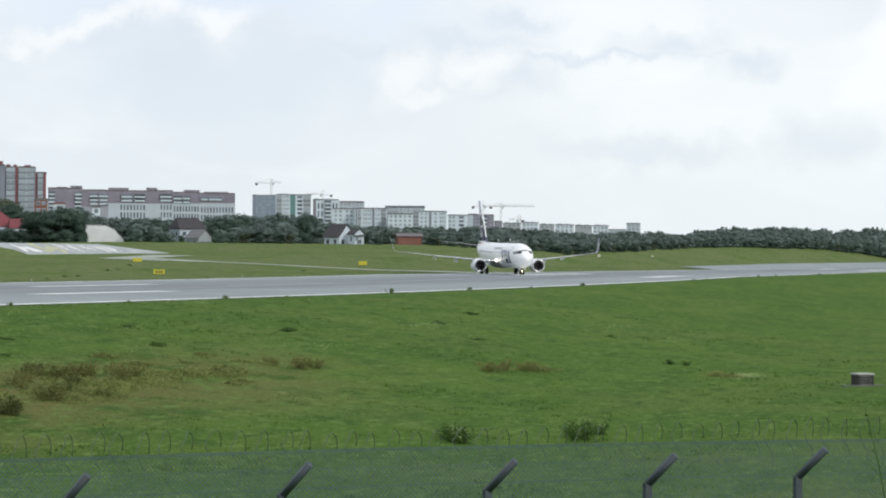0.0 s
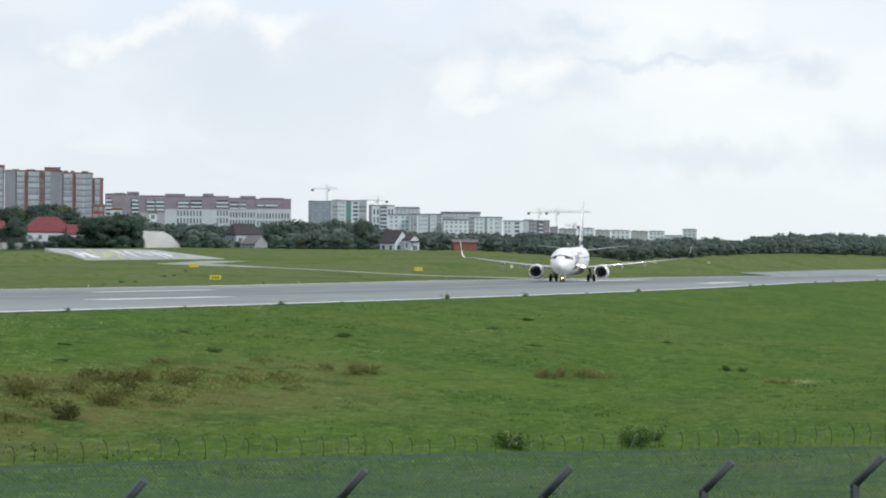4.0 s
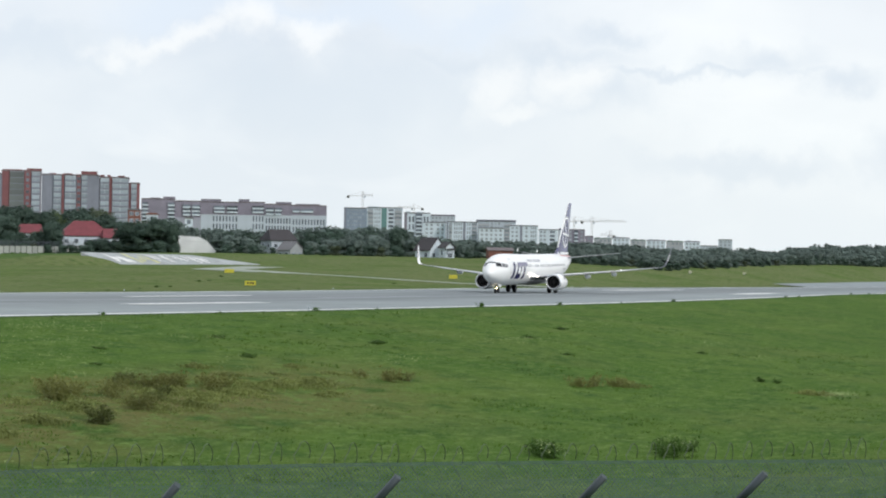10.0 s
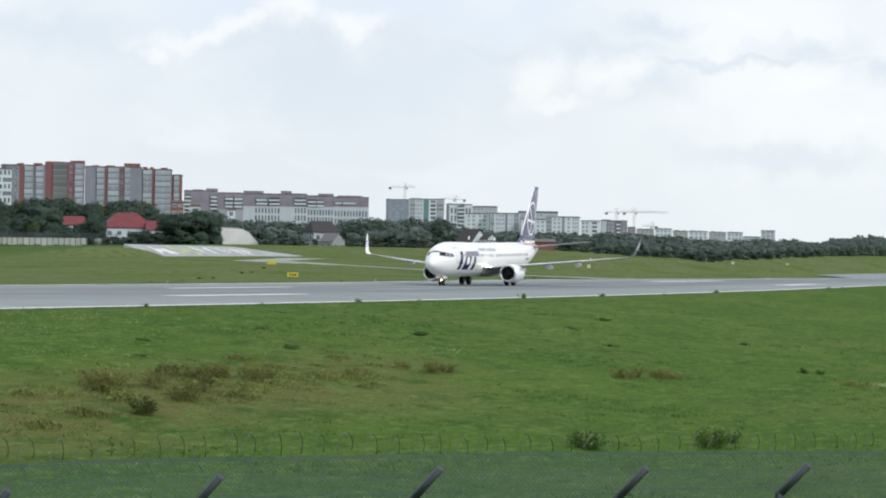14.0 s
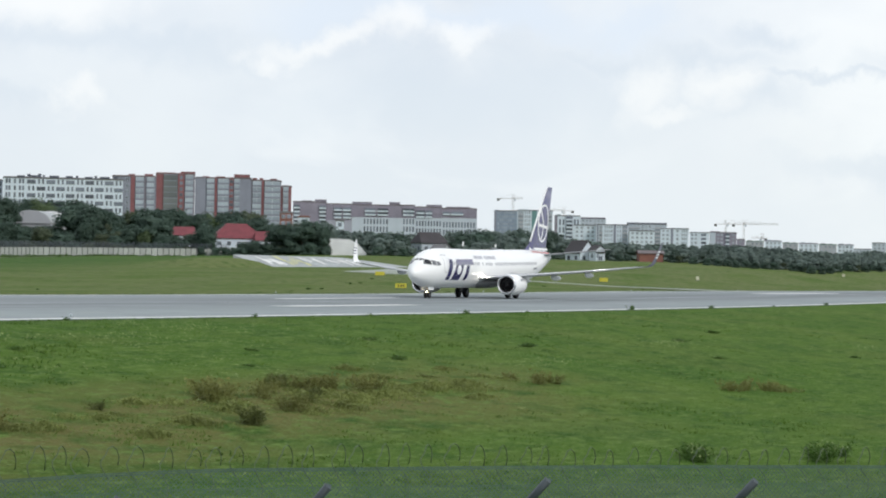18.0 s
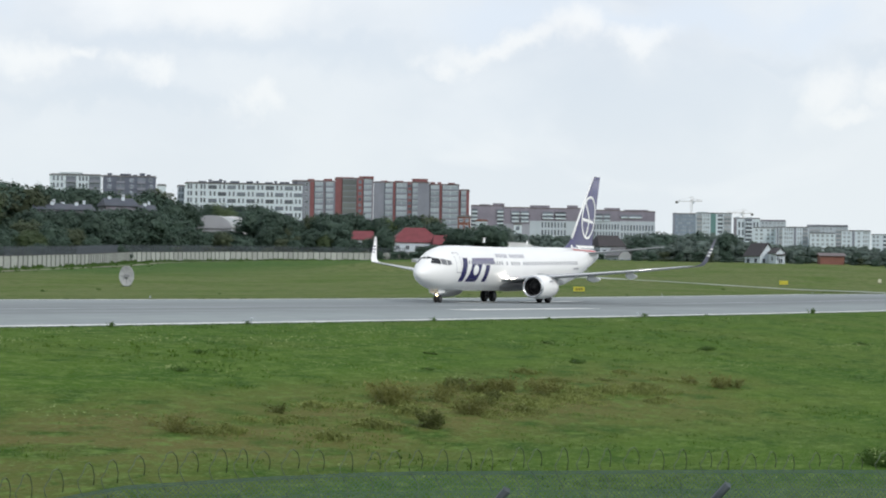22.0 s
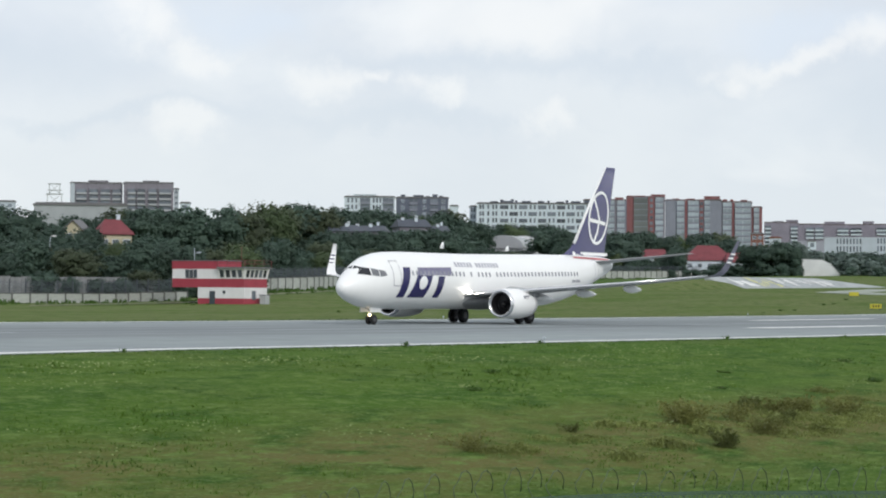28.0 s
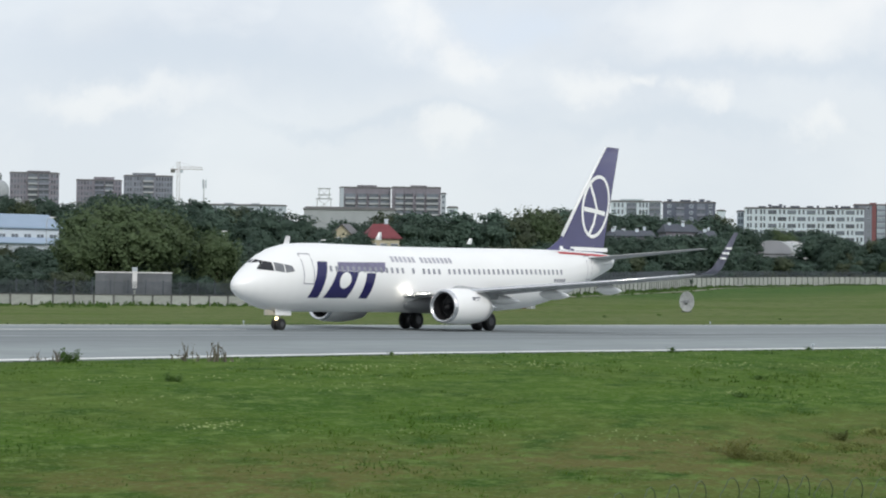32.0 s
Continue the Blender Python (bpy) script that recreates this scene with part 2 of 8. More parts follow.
def grass_mat():
    m = bpy.data.materials.new("meadow grass")
    m.use_nodes = True
    tree = m.node_tree
    n = tree.nodes.new
    b = tree.nodes["Principled BSDF"]
    b.inputs["Roughness"].default_value = 0.9
    b.inputs["Specular IOR Level"].default_value = 0.04
    co = n("ShaderNodeTexCoord")
    stretch = n("ShaderNodeMapping")
    stretch.inputs["Scale"].default_value = (0.55, 1.0, 1.0)
    link(tree, co.outputs["Object"], stretch.inputs["Vector"])

    def tex(scale, detail, vec):
        t = n("ShaderNodeTexNoise")
        t.inputs["Scale"].default_value, t.inputs["Detail"].default_value = scale, detail
        link(tree, vec, t.inputs["Vector"])
        return t.outputs["Fac"]

    def ramp(v, lo, hi):
        r = n("ShaderNodeMapRange")
        r.inputs["From Min"].default_value, r.inputs["From Max"].default_value = lo, hi
        link(tree, v, r.inputs["Value"])
        return r.outputs[0]

    def mixed(f, a, bb, mode="MIX"):
        x = n("ShaderNodeMix")
        x.data_type, x.blend_type = "RGBA", mode
        link(tree, f, x.inputs["Factor"])
        for key, v in (("A", a), ("B", bb)):
            if isinstance(v, tuple):
                x.inputs[key].default_value = (*v, 1)
            else:
                link(tree, v, x.inputs[key])
        return x.outputs["Result"]

    v = stretch.outputs[0]
    sep = n("ShaderNodeSeparateXYZ")
    link(tree, co.outputs["Object"], sep.inputs[0])

    def both(a, bb):
        x = n("ShaderNodeMath")
        x.operation = "MULTIPLY"
        link(tree, a, x.inputs[0])
        link(tree, bb, x.inputs[1])
        return x.outputs[0]

    c = mixed(ramp(tex(0.05, 4, v), 0.38, 0.64), (0.057, 0.118, 0.015), (0.083, 0.142, 0.023))
    c = mixed(ramp(tex(0.30, 5, v), 0.45, 0.72), c, (0.042, 0.098, 0.014))
    c = mixed(ramp(tex(0.10, 5, co.outputs["Object"]), 0.50, 0.74), c, (0.096, 0.136, 0.032))
    # dry growth along the inner fence
    band = both(both(ramp(sep.outputs["Y"], 24.0, 29.0), ramp(sep.outputs["Y"], 37.0, 32.5)), both(ramp(sep.outputs["X"], 8.0, 18.0), ramp(sep.outputs["X"], 90.0, 72.0)))
    c = mixed(both(band, ramp(tex(0.22, 5, v), 0.30, 0.52)), c, (0.124, 0.121, 0.042))
    # paler, drier growth beyond the runway
    c = mixed(both(both(ramp(sep.outputs["Y"], 100.0, 109.0), ramp(sep.outputs["Y"], 330.0, 230.0)), ramp(tex(0.07, 5, v), 0.26, 0.54)), c, (0.138, 0.158, 0.066))
    # lusher growth along the foot of the far fence, which runs aslant
    lie = n("ShaderNodeMath")
    lie.operation = "MULTIPLY_ADD"
    lie.inputs[1].default_value, lie.inputs[2].default_value = 0.33, 152.0
    link(tree, sep.outputs["X"], lie.inputs[0])
    off = n("ShaderNodeMath")
    off.operation = "SUBTRACT"
    link(tree, lie.outputs[0], off.inputs[0])
    link(tree, sep.outputs["Y"], off.inputs[1])
    lush = both(both(ramp(off.outputs[0], 62.0, 26.0), ramp(off.outputs[0], -14.0, -6.0)), both(ramp(sep.outputs["X"], 285.0, 330.0), ramp(sep.outputs["X"], 640.0, 560.0)))
    c = mixed(both(lush, ramp(tex(0.12, 5, v), 0.25, 0.50)), c, (0.052, 0.108, 0.030))
    c = mixed(ramp(tex(0.8, 6, v), 0.50, 0.70), c, (0.036, 0.084, 0.013))
    c = mixed(ramp(tex(2.2, 5, v), 0.52, 0.72), c, (0.122, 0.188, 0.048))
    c = mixed(ramp(tex(4.0, 5, v), 0.58, 0.78), c, (0.040, 0.088, 0.013))
    c = mixed(ramp(tex(11.0, 3, v), 0.55, 0.74), c, (0.150, 0.215, 0.075))
    link(tree, c, b.inputs["Base Color"])
    bu = n("ShaderNodeBump")
    bu.inputs["Strength"].default_value, bu.inputs["Distance"].default_value = 1.0, 0.16
    link(tree, tex(5.0, 5, v), bu.inputs["Height"])
    link(tree, bu.outputs[0], b.inputs["Normal"])
    return m


GRASS = grass_mat()
ASPHALT = mat("worn grey runway concrete", (0.262, 0.298, 0.308), 0.8, scale=0.06, color2=(0.212, 0.243, 0.254), spec=0.3, fine=0.10, bump=0.15)


def runway_mat():
    """Worn concrete with long streaks and a darker band of tyre rubber along the middle."""
    m = mat("streaked runway concrete", (0.268, 0.300, 0.306), 0.8, scale=0.06, color2=(0.222, 0.250, 0.258), spec=0.3, fine=0.10, bump=0.15)
    tree = m.node_tree
    n = tree.nodes.new
    b = tree.nodes["Principled BSDF"]
    src = b.inputs["Base Color"].links[0].from_socket
    co, sep, stretch = n("ShaderNodeTexCoord"), n("ShaderNodeSeparateXYZ"), n("ShaderNodeMapping")
    stretch.inputs["Scale"].default_value = (0.012, 0.42, 1.0)
    link(tree, co.outputs["Object"], sep.inputs[0])
    link(tree, co.outputs["Object"], stretch.inputs["Vector"])
    tex = n("ShaderNodeTexNoise")
    tex.inputs["Scale"].default_value, tex.inputs["Detail"].default_value = 1.0, 5.0
    link(tree, stretch.outputs[0], tex.inputs["Vector"])

    def span(v, lo, hi, top):
        r = n("ShaderNodeMapRange")
        r.interpolation_type = "SMOOTHSTEP"
        r.inputs["From Min"].default_value, r.inputs["From Max"].default_value = lo, hi
        r.inputs["To Max"].default_value = top
        link(tree, v, r.inputs["Value"])
        return r.outputs[0]

    def times(a, c):
        x = n("ShaderNodeMath")
        x.operation = "MULTIPLY"
        link(tree, a, x.inputs[0])
        link(tree, c, x.inputs[1])
        return x.outputs[0]

    band = times(span(sep.outputs["Y"], 63.0, 76.0, 1.0), span(sep.outputs["Y"], 103.0, 90.0, 1.0))
    band = times(band, span(tex.outputs["Fac"], 0.30, 0.60, 0.85))
    mix = n("ShaderNodeMix")
    mix.data_type = "RGBA"
    mix.inputs["B"].default_value = (0.150, 0.168, 0.178, 1)
    link(tree, band, mix.inputs["Factor"])
    link(tree, src, mix.inputs["A"])
    link(tree, mix.outputs["Result"], b.inputs["Base Color"])
    return m


RUNWAY = runway_mat()
PAINT = mat("runway paint", (0.80, 0.81, 0.80), 0.6, scale=0.3, color2=(0.58, 0.59, 0.58), fine=0.12)
FADED = mat("faded runway paint", (0.33, 0.36, 0.37), 0.7, scale=0.4, color2=(0.24, 0.265, 0.275), fine=0.12)
CONCRETE = mat("grey concrete", (0.40, 0.42, 0.40), 0.9, scale=0.4, color2=(0.28, 0.30, 0.28), fine=0.15, bump=0.2, random_tint=0.15)
SLAB = mat("weathered concrete slab", (0.40, 0.43, 0.44), 0.9, scale=0.25, color2=(0.30, 0.32, 0.33), fine=0.12)
WHITE = mat("white aircraft paint", (0.90, 0.91, 0.91), 0.28, scale=0.25, amount=0.02, spec=0.5)
NAVY = mat("navy aircraft paint", (0.022, 0.020, 0.105), 0.2, scale=0.5, amount=0.05)
FINBLUE = mat("violet blue fin paint", (0.058, 0.053, 0.16), 0.14, scale=0.4, amount=0.08, spec=0.9)
BANDVIOLET = mat("greyish violet band paint", (0.19, 0.18, 0.29), 0.35)
LETGREY = mat("grey-violet winglet paint", (0.17, 0.17, 0.24), 0.3)
RED = mat("red aircraft paint", (0.55, 0.03, 0.03), 0.3)
WINGGREY = mat("grey wing paint", (0.42, 0.43, 0.45), 0.35, scale=0.5, amount=0.06)
METAL = mat("polished aluminium", (0.78, 0.78, 0.80), 0.22, 1.0, scale=1.0, amount=0.04)
DARK = mat("dark interior", (0.012, 0.012, 0.014), 0.6)
GLASSD = mat("dark cockpit glass", (0.02, 0.022, 0.028), 0.08)
GREYTXT = mat("grey lettering paint", (0.30, 0.30, 0.36), 0.4)
HUBGREY = mat("dull wheel hub", (0.10, 0.10, 0.11), 0.5, 0.3)
GREYBAR = mat("pale grey lettering paint", (0.50, 0.50, 0.57), 0.4)
CABIN = mat("cabin window glass", (0.36, 0.37, 0.42), 0.15)
GLASSG = mat("grey cockpit glass", (0.20, 0.21, 0.23), 0.08)
TYRE = mat("black tyre rubber", (0.018, 0.018, 0.02), 0.75, scale=3, amount=0.1)
STRUT = mat("grey metal strut", (0.4, 0.4, 0.42), 0.4, 0.6)
LAMP = glow("landing lamp", (1.0, 0.80, 0.48), 16.0)
LAMPW = glow("white landing lamp", (1.0, 0.93, 0.80), 14.0)


def leaf_mat(name, c1, c2):
    """Foliage that lets some light through."""
    m = mat(name, c1, 0.6, scale=0.35, color2=c2, fine=0.12, random_tint=0.18, spec=0.22)
    tree = m.node_tree
    b, out = tree.nodes["Principled BSDF"], tree.nodes["Material Output"]
    thin, mix = tree.nodes.new("ShaderNodeBsdfTranslucent"), tree.nodes.new("ShaderNodeMixShader")
    mix.inputs[0].default_value = 0.35
    link(tree, b.inputs["Base Color"].links[0].from_socket, thin.inputs["Color"])
    link(tree, b.outputs[0], mix.inputs[1])
    link(tree, thin.outputs[0], mix.inputs[2])
    link(tree, mix.outputs[0], out.inputs["Surface"])
    return m


LEAF = leaf_mat("broadleaf foliage", (0.084, 0.130, 0.100), (0.064, 0.106, 0.082))
LEAFL = leaf_mat("light foliage", (0.100, 0.142, 0.070), (0.078, 0.116, 0.056))
LEAFO = leaf_mat("olive foliage", (0.096, 0.124, 0.072), (0.076, 0.098, 0.062))


def hazy_wood_mat():
    """Foliage of the far wood, its colour paled and blued for distance haze; it differs from clump to clump and,
    slowly, along the wood.
    """
    m = leaf_mat("far wood foliage paled by haze", (0.156, 0.206, 0.184), (0.130, 0.178, 0.158))
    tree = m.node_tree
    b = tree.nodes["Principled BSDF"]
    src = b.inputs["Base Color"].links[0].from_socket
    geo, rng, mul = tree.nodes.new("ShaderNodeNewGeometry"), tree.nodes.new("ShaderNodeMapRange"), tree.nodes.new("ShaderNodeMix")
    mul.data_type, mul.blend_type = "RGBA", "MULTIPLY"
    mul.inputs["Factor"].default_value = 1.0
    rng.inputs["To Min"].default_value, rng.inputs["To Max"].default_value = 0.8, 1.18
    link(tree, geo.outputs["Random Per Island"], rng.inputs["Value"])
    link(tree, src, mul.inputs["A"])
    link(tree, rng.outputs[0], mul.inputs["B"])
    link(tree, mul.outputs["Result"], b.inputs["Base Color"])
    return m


LEAFHAZE = hazy_wood_mat()
BARK = mat("bark", (0.09, 0.07, 0.05), 0.9, scale=2, amount=0.2)
DRY = leaf_mat("dry brown weed", (0.186, 0.196, 0.062), (0.140, 0.152, 0.048))
DUSK = leaf_mat("withered olive weed", (0.128, 0.150, 0.048), (0.100, 0.120, 0.038))
WEED = leaf_mat("dark green weed", (0.082, 0.152, 0.034), (0.060, 0.120, 0.026))
STEEL = mat("grey painted steel", (0.052, 0.068, 0.082), 0.6, 0.0, scale=3, amount=0.1)
WIRE = mat("galvanised wire", (0.062, 0.116, 0.106), 0.6, 0.0, scale=8, amount=0.1)
YELLOW = mat("yellow sign panel", (0.50, 0.45, 0.035), 0.5, scale=2, amount=0.06)
BLACK = mat("black paint", (0.02, 0.02, 0.02), 0.6)
BRICKRED = mat("red-brown brick wall", (0.235, 0.098, 0.105), 0.85, scale=0.15, amount=0.1, fine=0.1)
# town walls: most colours here have a blue-grey distance haze mixed in
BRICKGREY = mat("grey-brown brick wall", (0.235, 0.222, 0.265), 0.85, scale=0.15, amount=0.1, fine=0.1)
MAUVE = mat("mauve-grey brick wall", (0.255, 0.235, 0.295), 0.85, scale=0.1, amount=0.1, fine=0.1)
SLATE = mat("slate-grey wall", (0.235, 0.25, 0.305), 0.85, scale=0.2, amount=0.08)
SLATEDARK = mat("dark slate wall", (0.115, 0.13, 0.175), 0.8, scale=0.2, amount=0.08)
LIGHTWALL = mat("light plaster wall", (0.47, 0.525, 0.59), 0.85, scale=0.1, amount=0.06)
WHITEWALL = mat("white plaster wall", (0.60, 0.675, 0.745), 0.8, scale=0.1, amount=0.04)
CREAM = mat("cream plaster wall", (0.55, 0.50, 0.36), 0.85, scale=0.3, amount=0.08)
TEAL = mat("teal facade panel", (0.12, 0.24, 0.24), 0.6, scale=0.3, amount=0.05)
PANE = mat("window glass", (0.15, 0.175, 0.21), 0.12, scale=0.3, amount=0.25, random_tint=0.5)
PANEL = mat("light balcony glazing", (0.37, 0.43, 0.49), 0.25, scale=0.3, amount=0.12, random_tint=0.25)
BAYGLASS = mat("grey-green bay glazing", (0.17, 0.19, 0.19), 0.2, scale=0.3, amount=0.2, random_tint=0.25)
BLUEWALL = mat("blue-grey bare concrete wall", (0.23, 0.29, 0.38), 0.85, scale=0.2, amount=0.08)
# these two wall colours also lean blue for the haze over the town
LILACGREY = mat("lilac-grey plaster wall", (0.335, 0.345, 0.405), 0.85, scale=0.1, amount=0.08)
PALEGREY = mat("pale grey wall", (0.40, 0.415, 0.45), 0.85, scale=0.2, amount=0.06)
HALLGREY = mat("grey sheet wall", (0.36, 0.385, 0.41), 0.7, scale=0.3, amount=0.06)
BRICKDARK = mat("dark brown parapet", (0.17, 0.145, 0.15), 0.85, scale=0.3, amount=0.1)
TEALROOF = mat("green sheet roof", (0.17, 0.25, 0.22), 0.6, scale=0.4, amount=0.1)
# glass lightened in its colour, as air haze pales far windows
PANEHAZED = mat("window glass paled by haze", (0.34, 0.385, 0.43), 0.2, scale=0.3, amount=0.15, random_tint=0.3)
ROOFGREY = mat("grey roofing", (0.17, 0.17, 0.18), 0.85, scale=0.4, amount=0.1)
ROOFRED = mat("red roof tiles", (0.190, 0.042, 0.052), 0.7, scale=0.6, amount=0.12, fine=0.1)
ROOFBLUE = mat("pale blue metal roof", (0.27, 0.36, 0.48), 0.45, scale=0.3, amount=0.05)
SHEET = mat("pale corrugated sheet", (0.42, 0.445, 0.46), 0.6, scale=0.4, amount=0.1)
HUTRED = mat("faded red paint", (0.36, 0.045, 0.072), 0.6, scale=0.8, amount=0.08)
HUTWHITE = mat("white painted wall", (0.74, 0.74, 0.76), 0.6, scale=0.8, amount=0.05)
TARP = mat("white hangar sheet", (0.78, 0.80, 0.82), 0.6, scale=0.3, amount=0.06)
BRICKPLAIN = mat("orange-red brick", (0.22, 0.098, 0.076), 0.85, scale=0.5, amount=0.12)
TIMBER = mat("grey boards", (0.15, 0.16, 0.18), 0.8, scale=0.7, amount=0.12, random_tint=0.15)

# ---- mesh helpers ----


def part(name, bm, material, parent=None, label=""):
    """Links a bmesh as one mesh object."""
    me = bpy.data.meshes.new(name)
    bm.to_mesh(me)
    bm.free()
    for one in (material if isinstance(material, (list, tuple)) else (material,)):
        me.materials.append(one)
    ob = new(name, me)
    ob.parent = parent
    return tagged(ob, label)


def shared(name, me, parent, m):
    """Another object on a mesh that stands already."""
    ob = new(name, me)
    ob.parent = parent
    ob.matrix_basis = m
    return ob


def thing(name, label, category, m, group="", kind=""):
    ob = new(name)
    ob.empty_display_size = 0.2
    ob.matrix_basis = m
    return tagged(ob, label, category, group, kind)


def box(bm, x0, x1, y0, y1, z0, z1, m=None, mi=0):
    v = [bm.verts.new((x, y, z)) for x in (x0, x1) for y in (y0, y1) for z in (z0, z1)]
    if m is not None:
        for w in v:
            w.co = m @ w.co
    for f in ((0, 1, 3, 2), (4, 6, 7, 5), (0, 4, 5, 1), (2, 3, 7, 6), (0, 2, 6, 4), (1, 5, 7, 3)):
        face = bm.faces.new([v[i] for i in f])
        face.material_index = mi
    return v


def boxes(*rows):
    bm = bmesh.new()
    for r in rows:
        box(bm, *r)
    return bm


def bevel(bm, w, seg=2):
    bmesh.ops.bevel(bm, geom=bm.edges[:], offset=w, segments=seg, affect="EDGES", profile=0.5)
    return bm


def loft(rings, closed=True, caps=True, smooth=True):
    """Skin over rings of equal length."""
    bm = bmesh.new()
    rows = [[bm.verts.new(p) for p in ring] for ring in rings]
    n = len(rows[0])
    for a, b in zip(rows, rows[1:]):
        for i in range(n if closed else n - 1):
            f = bm.faces.new((a[i], a[(i + 1) % n], b[(i + 1) % n], b[i]))
            f.smooth = smooth
    if caps:
        bm.faces.new(rows[0][::-1])
        bm.faces.new(rows[-1])
    bmesh.ops.recalc_face_normals(bm, faces=bm.faces[:])
    return bm


def tube(bm, points, radius, sides=6):
    """A round bar along points."""
    rows = []
    for i, p in enumerate(points):
        p = Vector(p)
        d = (Vector(points[min(i + 1, len(points) - 1)]) - Vector(points[max(i - 1, 0)])).normalized()
        side = d.cross((0, 0, 1))
        side = side.normalized() if side.length > 1e-3 else Vector((1, 0, 0))
        up = side.cross(d)
        r = radius[i] if isinstance(radius, (list, tuple)) else radius
        rows.append([bm.verts.new(p + r * (math.cos(2 * math.pi * k / sides) * side + math.sin(2 * math.pi * k / sides) * up)) for k in range(sides)])
    for a, b in zip(rows, rows[1:]):
        for i in range(sides):
            bm.faces.new((a[i], a[(i + 1) % sides], b[(i + 1) % sides], b[i])).smooth = True
    bm.faces.new(rows[0][::-1])
    bm.faces.new(rows[-1])
    return bm


# ---- ground ----


def ease(t):
    t = min(max(t, 0.0), 1.0)
    return t * t * (3 - 2 * t)


def profile(x):
    u = min(max(x - 200, -140), 130)
    return 1.69e-5 * u * u


NEAR, FAR = 52.7, 108.6
BOUND = [(-4000, 214), (150, 214), (236, 216), (300, 248), (330, 256), (379, 276), (440, 308), (504, 325), (560, 331), (607, 330), (700, 340), (900, 420), (5000, 900)]


def along(table, x):
    for (a, u), (b, v) in zip(table, table[1:]):
        if x <= b:
            return u + (v - u) * max(0.0, (x - a) / (b - a))
    return table[-1][1]



def ground_z(x, y):
    z = profile(x)
    if y < NEAR:
        z -= (2.8 + profile(x)) * ease((NEAR - y) / 40)
    if y > 112:
        v = 0.014 * max(0.0, x - 230) + 0.012 * max(0.0, y - 185)
        z += ease((y - 112) / 50) * 25 * (1 - math.exp(-v / 25))
    past = y - along(BOUND, x)
    if past > 12:
        z += 9 * ease((past - 12) / 110)
    z += 1.6 * ease((x - 470) / 120) * ease((y - 150) / 50) * (1 - ease((y - 270) / 70))
    return z + 3.7 * (1 - ease(math.hypot(x, y) / 22))


def spot(turn, r):
    a = radians(turn)
    return r * math.sin(a), r * math.cos(a)


def spread(stops):
    """Numbers from (start, step) stops up to the last start."""
    out = []
    for (a, s), (b, _) in zip(stops, stops[1:]):
        k = max(1, round((b - a) / s))
        out += [a + (b - a) * i / k for i in range(k)]
    return out + [stops[-1][0]]


def make_ground():
    xs = spread([(-2500, 500), (-400, 60), (-100, 10), (-30, 3), (60, 4), (160, 8), (340, 15), (700, 40), (1500, 200), (4500, 1)])
    ys = spread([(-2500, 500), (-400, 60), (-100, 10), (-30, 3), (NEAR, 3), (NEAR + 0.6, 18), (FAR - 0.6, 0.6), (FAR, 4), (170, 10), (400, 30), (900, 100), (4500, 1)])
    verts, faces = [], []
    for y in ys:
        for x in xs:
            z = ground_z(x, y) + 0.10 * (noise.noise((x * 0.11, y * 0.11, 0)) if y < NEAR - 3 or y > FAR + 6 else 0)
            if NEAR + 0.3 < y < FAR - 0.3:
                z -= 0.3
            verts.append((x, y, z))
    w = len(xs)
    for j in range(len(ys) - 1):
        for i in range(w - 1):
            a = j * w + i
            faces.append((a, a + 1, a + 1 + w, a + w))
    me = bpy.data.meshes.new("ground")
    me.from_pydata(verts, [], faces)
    for p in me.polygons:
        p.use_smooth = True
    me.materials.append(GRASS)
    return tagged(new("ground", me), "mown green meadow grass of an airfield with dry patches", "grass", kind="structure")


make_ground()


def strip(name, x0, x1, y0, y1, lift, material, label="", step=10, kind="", parent=None, shear=0.0):
    """A thin sheet that follows the runway's long profile; shear slants its ends."""
    k = max(1, round((x1 - x0) / step))
    bm = bmesh.new()
    rows = []
    for i in range(k + 1):
        x = x0 + (x1 - x0) * i / k
        rows.append([bm.verts.new((x + shear * (y - y0), y, profile(x) + lift)) for y in (y0, y1)])
    for a, b in zip(rows, rows[1:]):
        bm.faces.new((a[0], b[0], b[1], a[1]))
    ob = part(name, bm, material, parent, label)
    if kind:
        ob["kind"] = kind
    return ob


def make_runway():
    k = 190
    bm = bmesh.new()
    rows = []
    for i in range(k + 1):
        x = -400 + 10 * i
        z = profile(x) + 0.03
        rows.append([bm.verts.new(p) for p in ((x, NEAR, z - 0.35), (x, NEAR, z), (x, FAR, z), (x, FAR, z - 0.35))])
    for a, b in zip(rows, rows[1:]):
        for j in range(3):
            bm.faces.new((a[j], b[j], b[j + 1], a[j + 1]))
    runway = part("runway", bm, RUNWAY)
    tagged(runway, "worn grey concrete runway with faded white markings", "runway", kind="structure")
    strip("edge_line", -400, 1500, NEAR + 0.2, NEAR + 1.3, 0.036, PAINT, parent=runway)
    strip("edge_line", -400, 1500, FAR - 1.5, FAR - 0.4, 0.036, PAINT, parent=runway)
    x = -400
    while x < 1400:
        strip("centre_dash", x, x + 30, 80.2, 81.0, 0.036, FADED, parent=runway)
        x += 50
    for x0, x1, y0, y1 in ((139, 161, 68.8, 71.0), (180, 206, 90.0, 91.8), (62, 90, 93.4, 94.6), (316, 343, 62.2, 65.2), (340, 388, 87, 91), (640, 720, 66, 70), (700, 760, 86, 90)):
        strip("touchdown_mark", x0, x1, y0, y1, 0.04, PAINT, parent=runway)
    return runway


make_runway()


